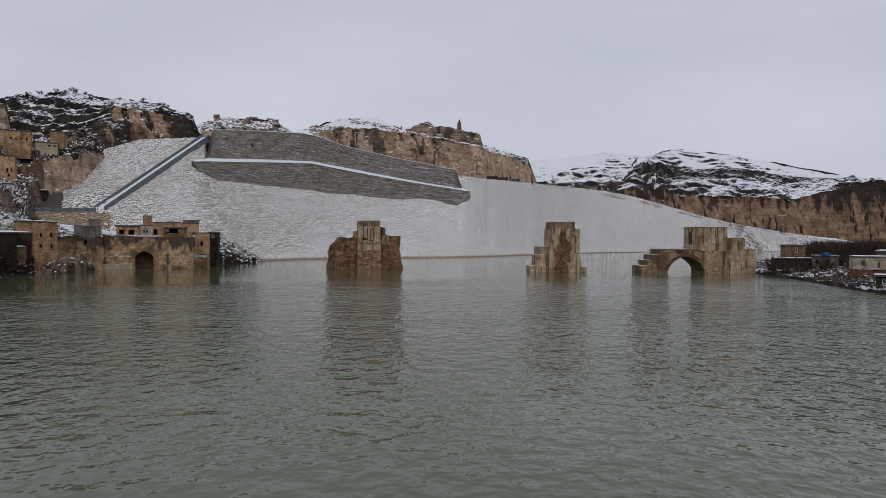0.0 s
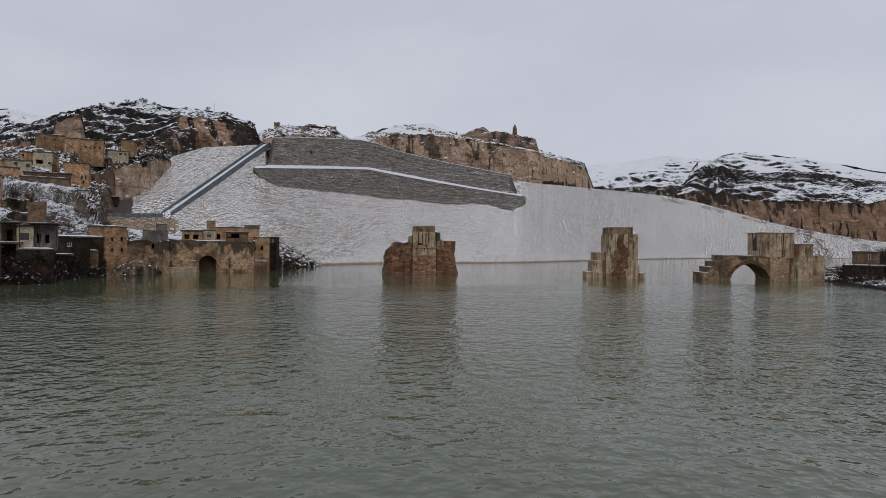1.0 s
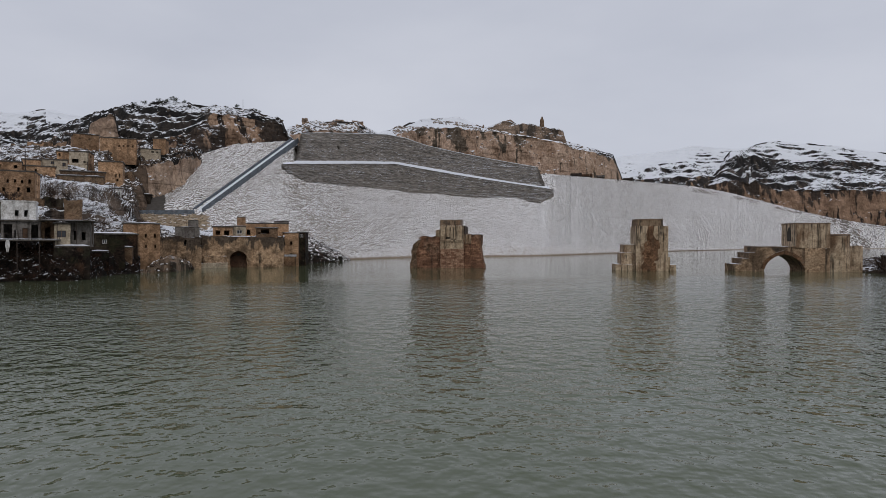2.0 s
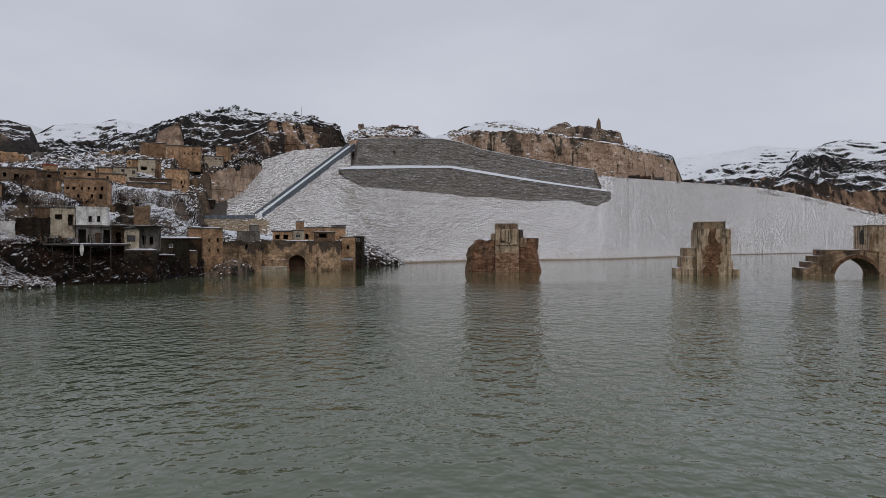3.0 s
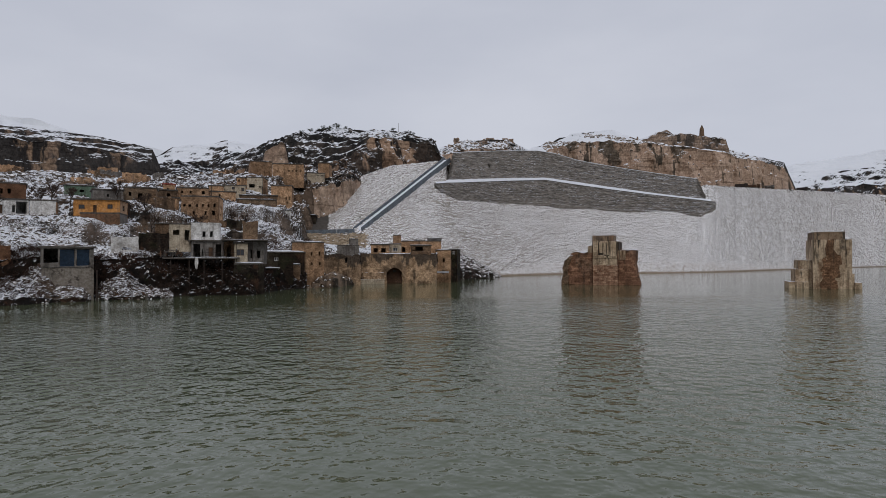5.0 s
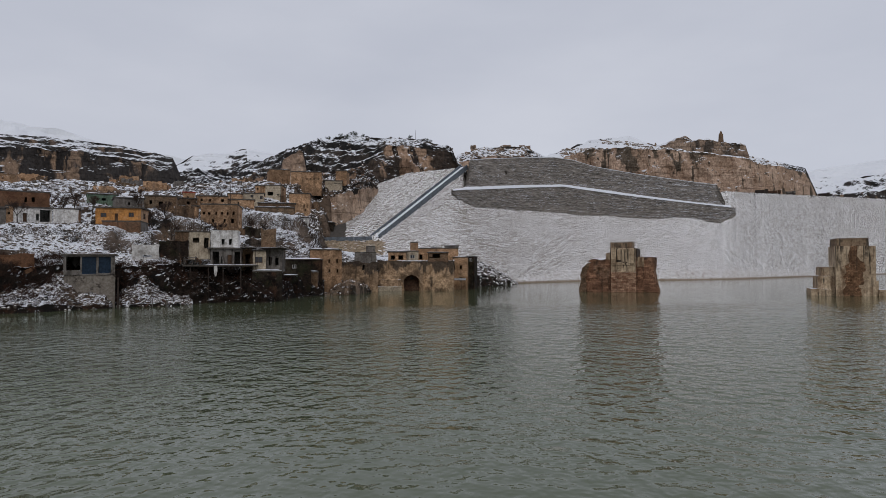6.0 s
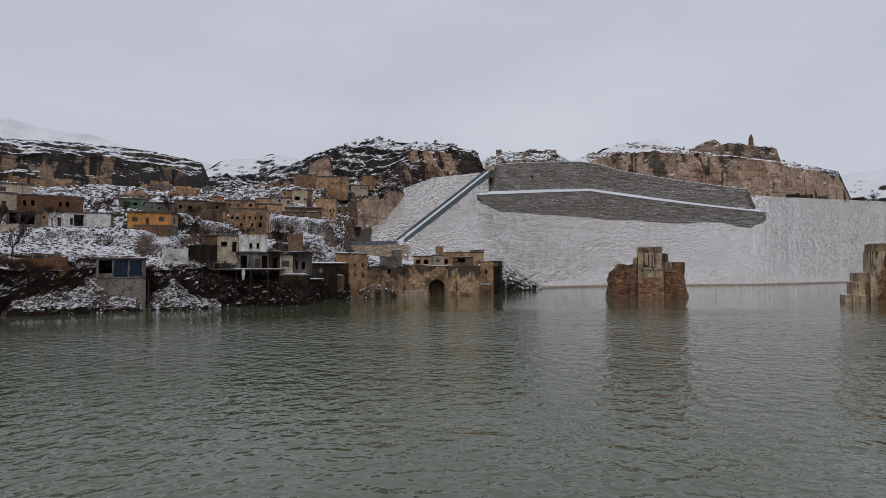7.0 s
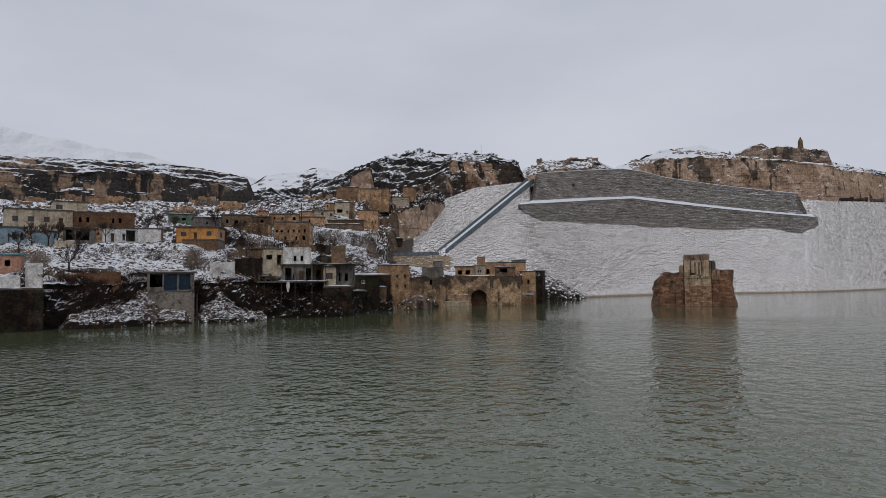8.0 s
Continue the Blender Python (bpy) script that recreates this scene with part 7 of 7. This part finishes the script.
hx, hy = at(19.55, 311)
mx, my = at(27.15, 240)
lx, ly = at(32.0, 239)
channel("drainage_channel", (mx, my, 16.7), (hx, hy, 52.4), 3.7, 1.1, "straight blue-grey concrete channel down the rockfill slope")
channel("drainage_channel", (lx, ly, 15.7), (mx - 0.5, my - 1.5, 16.2), 3.0, 0.9, "level concrete channel along the foot of the rockfill")


ox, oy = at(16.0, 328.0)
# solid block, its colour standing for the shade inside an outlet
bm = prism([(-0.7, 0), (-0.7, 0.9), (-0.3, 1.5), (0.3, 1.5), (0.7, 0.9), (0.7, 0)], -0.6, 1.2, 0, 0)
bm.transform(pose(ox, oy, 51.2, 0, 0, 16))
part("outlet", bm, M_DARKIN, tiers, "small near-black block with an outlet's shade in its colour")

# ---- the arched recess in the quay ----
gate = tagged(new("arched_gateway"), "walled-up pointed arch in the old quay", "gateway")
gx, gy = at(24.05, 180.2)
gate.matrix_world = pose(gx, gy, 0, 0, 0, 24)
gw, gh = 6.0, 8.0
outline = [(-gw / 2, -3), (-gw / 2, gh), (gw / 2, gh), (gw / 2, -3), (2.5, -3), (2.5, 1.3), (2.35, 2.3), (1.9, 3.2), (1.1, 3.95), (0.0, 4.35), (-1.1, 3.95), (-1.9, 3.2), (-2.35, 2.3), (-2.5, 1.3), (-2.5, -3)]
part("gate_wall", prism(outline, 0, 3.4, 0, 0.05, 51), M_QUAY, gate)
part("recess_wall", prism(rect(-2.7, 2.7, -3, 4.8), 2.4, 3.0, 1.0, 0.08, 52), M_CELLAR, gate, "red-brown brick infill, coloured darker as shade at the back of the arch")
# uncut infill: this panel's colour gives the shade of a small hole
part("hole_panel", prism([(-0.5, 3.0), (-0.5, 3.5), (0, 3.75), (0.5, 3.5), (0.5, 3.0)], 2.3, 2.6, 0, 0), M_DARKIN, gate, "small near-black panel with a hole's shade in its colour")
part("ledge_snow", snow_cap(-gw / 2, gw / 2, 0, 2.2, gh, 9, 0.2), M_SNOW, gate)

ledge = tagged(new("quay_ledge"), "pale limestone footing along the old quay wall", "footing")
qx, qy = at(26.0, 178.6)
ledge.matrix_world = pose(qx, qy, 0, 0, 0, 25)
part("footing", prism(rect(-3.6, 3.4, -3, 1.3), 0, 1.4, 0.8, 0.12, 55), M_CREAM, ledge)
part("footing", prism(rect(-2.6, 3.2, 1.2, 3.0), 0.7, 1.6, 0.8, 0.15, 56), M_QUAY, ledge)

# ---- the stilted porch slab of the white house and other odds and ends ----
px_, py_ = at(39.6, 133.2)
porch = tagged(new("stilted_porch"), "concrete porch slab on thin posts over the bank", "porch")
porch.matrix_world = pose(px_, py_, 0, 0, 0, 37)
part("slab", weather(slice_up(box(-7.0, 6.6, -0.6, 3.6, 6.75, 7.05), 1.6), 0.06, 1.5, 8), M_ROOF, porch)
part("slab_snow", snow_cap(-3.0, 6.3, -0.4, 0.8, 7.05, 6, 0.12), M_SNOW, porch)
for x in (-5.6, -2.4, 0.2, 3.4, 5.6):
    part("post", box(x - 0.09, x + 0.09, -0.3, -0.12, -2.5, 6.76), M_STEEL, porch)
for x in (-1.5, 0.4, 2.3, 4.2, 6.4):
    part("rail_post", box(x - 0.035, x + 0.035, -0.5, -0.43, 7.04, 8.0), M_STEEL, porch)
part("rail", box(-1.6, 6.5, -0.5, -0.44, 7.94, 8.0), M_STEEL, porch)


lean = tagged(new("lean_to_roof"), "thin dark lean-to roof slab on posts beside the white house", "roof")
qx, qy = at(36.4, 134.2)
lean.matrix_world = pose(qx, qy, 0, 0, 0, 35)
part("roof_sheet", weather(slice_up(box(-4.2, 4.3, -1.2, 2.6, 10.25, 10.42), 1.2), 0.07, 1.3, 12), M_ROOF, lean)
part("roof_snow", snow_cap(-3.9, 4.0, -0.2, 2.4, 10.42, 14, 0.1, 0.1), M_SNOW, lean, "thin patchy snow on the lean-to roof")
for x in (-3.9, -1.4, 1.5, 4.0):
    part("post", box(x - 0.06, x + 0.06, -1.0, -0.88, 6.2, 10.28), M_STEEL, lean)
cloth = tagged(new("hanging_cloth"), "torn pale cloth hanging from the porch edge", "cloth")
cx_, cy_ = at(40.1, 132.4)
cloth.matrix_world = pose(cx_, cy_, 0, 0, 0, 37)
bm = slice_up(box(-0.3, 0.35, -0.06, 0.0, 4.9, 6.9), 0.3)
for v in bm.verts:
    v.co.y += 0.12 * math.sin(v.co.x * 9) * (7 - v.co.z) * 0.5
    v.co.x *= 0.7 + 0.3 * math.sin(v.co.z * 2.3)
part("cloth_sheet", bm, M_WHITE, cloth)


def junk(name, az, d, z, size, n, mats, label, seed):
    """A tangle of broken beams and boards."""
    rng = random.Random(seed)
    top = tagged(new(name), label, "debris")
    x, y = at(az, d)
    top.matrix_world = pose(x, y, z, 0, 0, az)
    for i in range(n):
        bm = box(-0.5, 0.5, -0.5, 0.5, -0.5, 0.5)
        bm.transform(Matrix.Translation((rng.gauss(0, size), rng.gauss(0, size * 0.4), abs(rng.gauss(0, 0.5)))) @ Euler((rng.gauss(0, 0.6), rng.gauss(0, 0.7), rng.uniform(0, 3))).to_matrix().to_4x4() @ Matrix.Diagonal((rng.uniform(0.6, 2.0), rng.uniform(0.07, 0.3), rng.uniform(0.06, 0.16), 1)))
        part("board", bm, mats[i % len(mats)], top)


junk("collapsed_roof", 42.2, 134.0, 7.4, 2.2, 26, (M_WOOD, M_GREYWALL, M_ROOF), "collapsed roof boards and beams on the porch", 71)
junk("driftwood", 45.2, 123.4, 0.3, 2.4, 14, (M_WOOD, M_GREYWALL), "driftwood and broken boards at the waterline", 72)
junk("driftwood", 51.6, 121.5, 0.4, 2.0, 14, (M_WOOD, M_BARK), "broken branches and boards on the rubble", 73)
junk("driftwood", 30.6, 157.5, 0.2, 2.6, 12, (M_WOOD, M_GREYWALL), "driftwood below the tower house", 74)
junk("driftwood", -29.6, 176, 0.9, 3.2, 22, (M_WOOD, M_GREYWALL, M_BRICK), "broken planks on the muddy shore", 75)
junk("driftwood", -31.8, 140, 0.9, 2.6, 20, (M_WOOD, M_GREYWALL), "broken planks by the waterside", 76)
junk("stacked_slabs", 57.6, 116.2, 8.2, 0.7, 10, (M_GREYWALL, M_OLDSTONE), "tilted stack of grey slabs by the white wall", 77)

x, y = at(47.2, 121.6)
pole(x, y, -1.0, 6.0, "leaning timber post at the waterline", 0.14, False)
tx, ty = at(-29.7, 186)
tank = tagged(new("water_barrel"), "bright blue plastic water barrel on a shed roof", "barrel")
tank.location = (tx, ty, 4.9)
bm = bmesh.new()
bmesh.ops.create_cone(bm, cap_ends=True, segments=20, radius1=0.55, radius2=0.55, depth=1.5, matrix=Matrix.Rotation(radians(90), 4, "Y"))
bmesh.ops.bevel(bm, geom=[e for e in bm.edges if e.is_manifold and e.calc_face_angle(0) > 1], offset=0.12, segments=2, affect="EDGES")
part("barrel_body", bm, M_TANKBLUE, tank)
part("cradle", box(-0.6, 0.6, -0.45, 0.45, -0.9, -0.5), M_WOOD, tank)

awning = tagged(new("tin_awning"), "small tilted sheet-metal awning over the water", "awning")
ax, ay = at(20.0, 187)
awning.matrix_world = pose(ax, ay, 3.0, 0, 0, 20)
bm = box(-1.9, 1.9, -1.4, 0.6, 0, 0.08)
bm.transform(Matrix.Rotation(radians(14), 4, "X"))
part("sheet", bm, M_TIN, awning)
part("post", box(-1.7, -1.58, -1.3, -1.18, -4, -0.2), M_STEEL, awning)
part("post", box(1.58, 1.7, -1.3, -1.18, -4, -0.2), M_STEEL, awning)


# ---- machines parked on the crest below the castle rock ----
def truck(az, d, z, turn, label, mat):
    top = tagged(new("dump_truck"), label, "truck", group="parked trucks")
    x, y = at(az, d)
    top.matrix_world = pose(x, y, z, 0, 0, az + turn)
    part("chassis", box(-3.8, 3.8, -0.9, 0.9, 0.7, 1.1), M_STEEL, top)
    bed = box(-3.8, 1.6, -1.2, 1.2, 1.1, 2.6, bevel=0.12)
    part("tipper_bed", bed, mat, top)
    cab = part("cab", box(1.9, 3.8, -1.15, 1.15, 1.0, 3.0, bevel=0.2), mat, top)
    part("windscreen", box(3.78, 3.84, -0.9, 0.9, 2.0, 2.7), M_GLASS, cab)
    for wx in (-2.9, -1.6, 2.8):
        for wy in (-1.05, 1.05):
            bm = bmesh.new()
            bmesh.ops.create_cone(bm, cap_ends=True, segments=16, radius1=0.55, radius2=0.55, depth=0.4, matrix=Matrix.Translation((wx, wy, 0.55)) @ Matrix.Rotation(radians(90), 4, "X"))
            part("wheel", bm, M_DARKIN, top)


for az, back, turn, mat in ((-4.1, 6, 8, M_STEEL), (-5.0, 6, -5, M_WOOD), (-6.0, 6, 12, M_GREYWALL), (-8.3, 6, -10, M_STEEL)):
    r, h = emb_row(az)[4:6]
    truck(az, r + back, h + 0.1, turn, "dark dump truck parked on the embankment crest", mat)
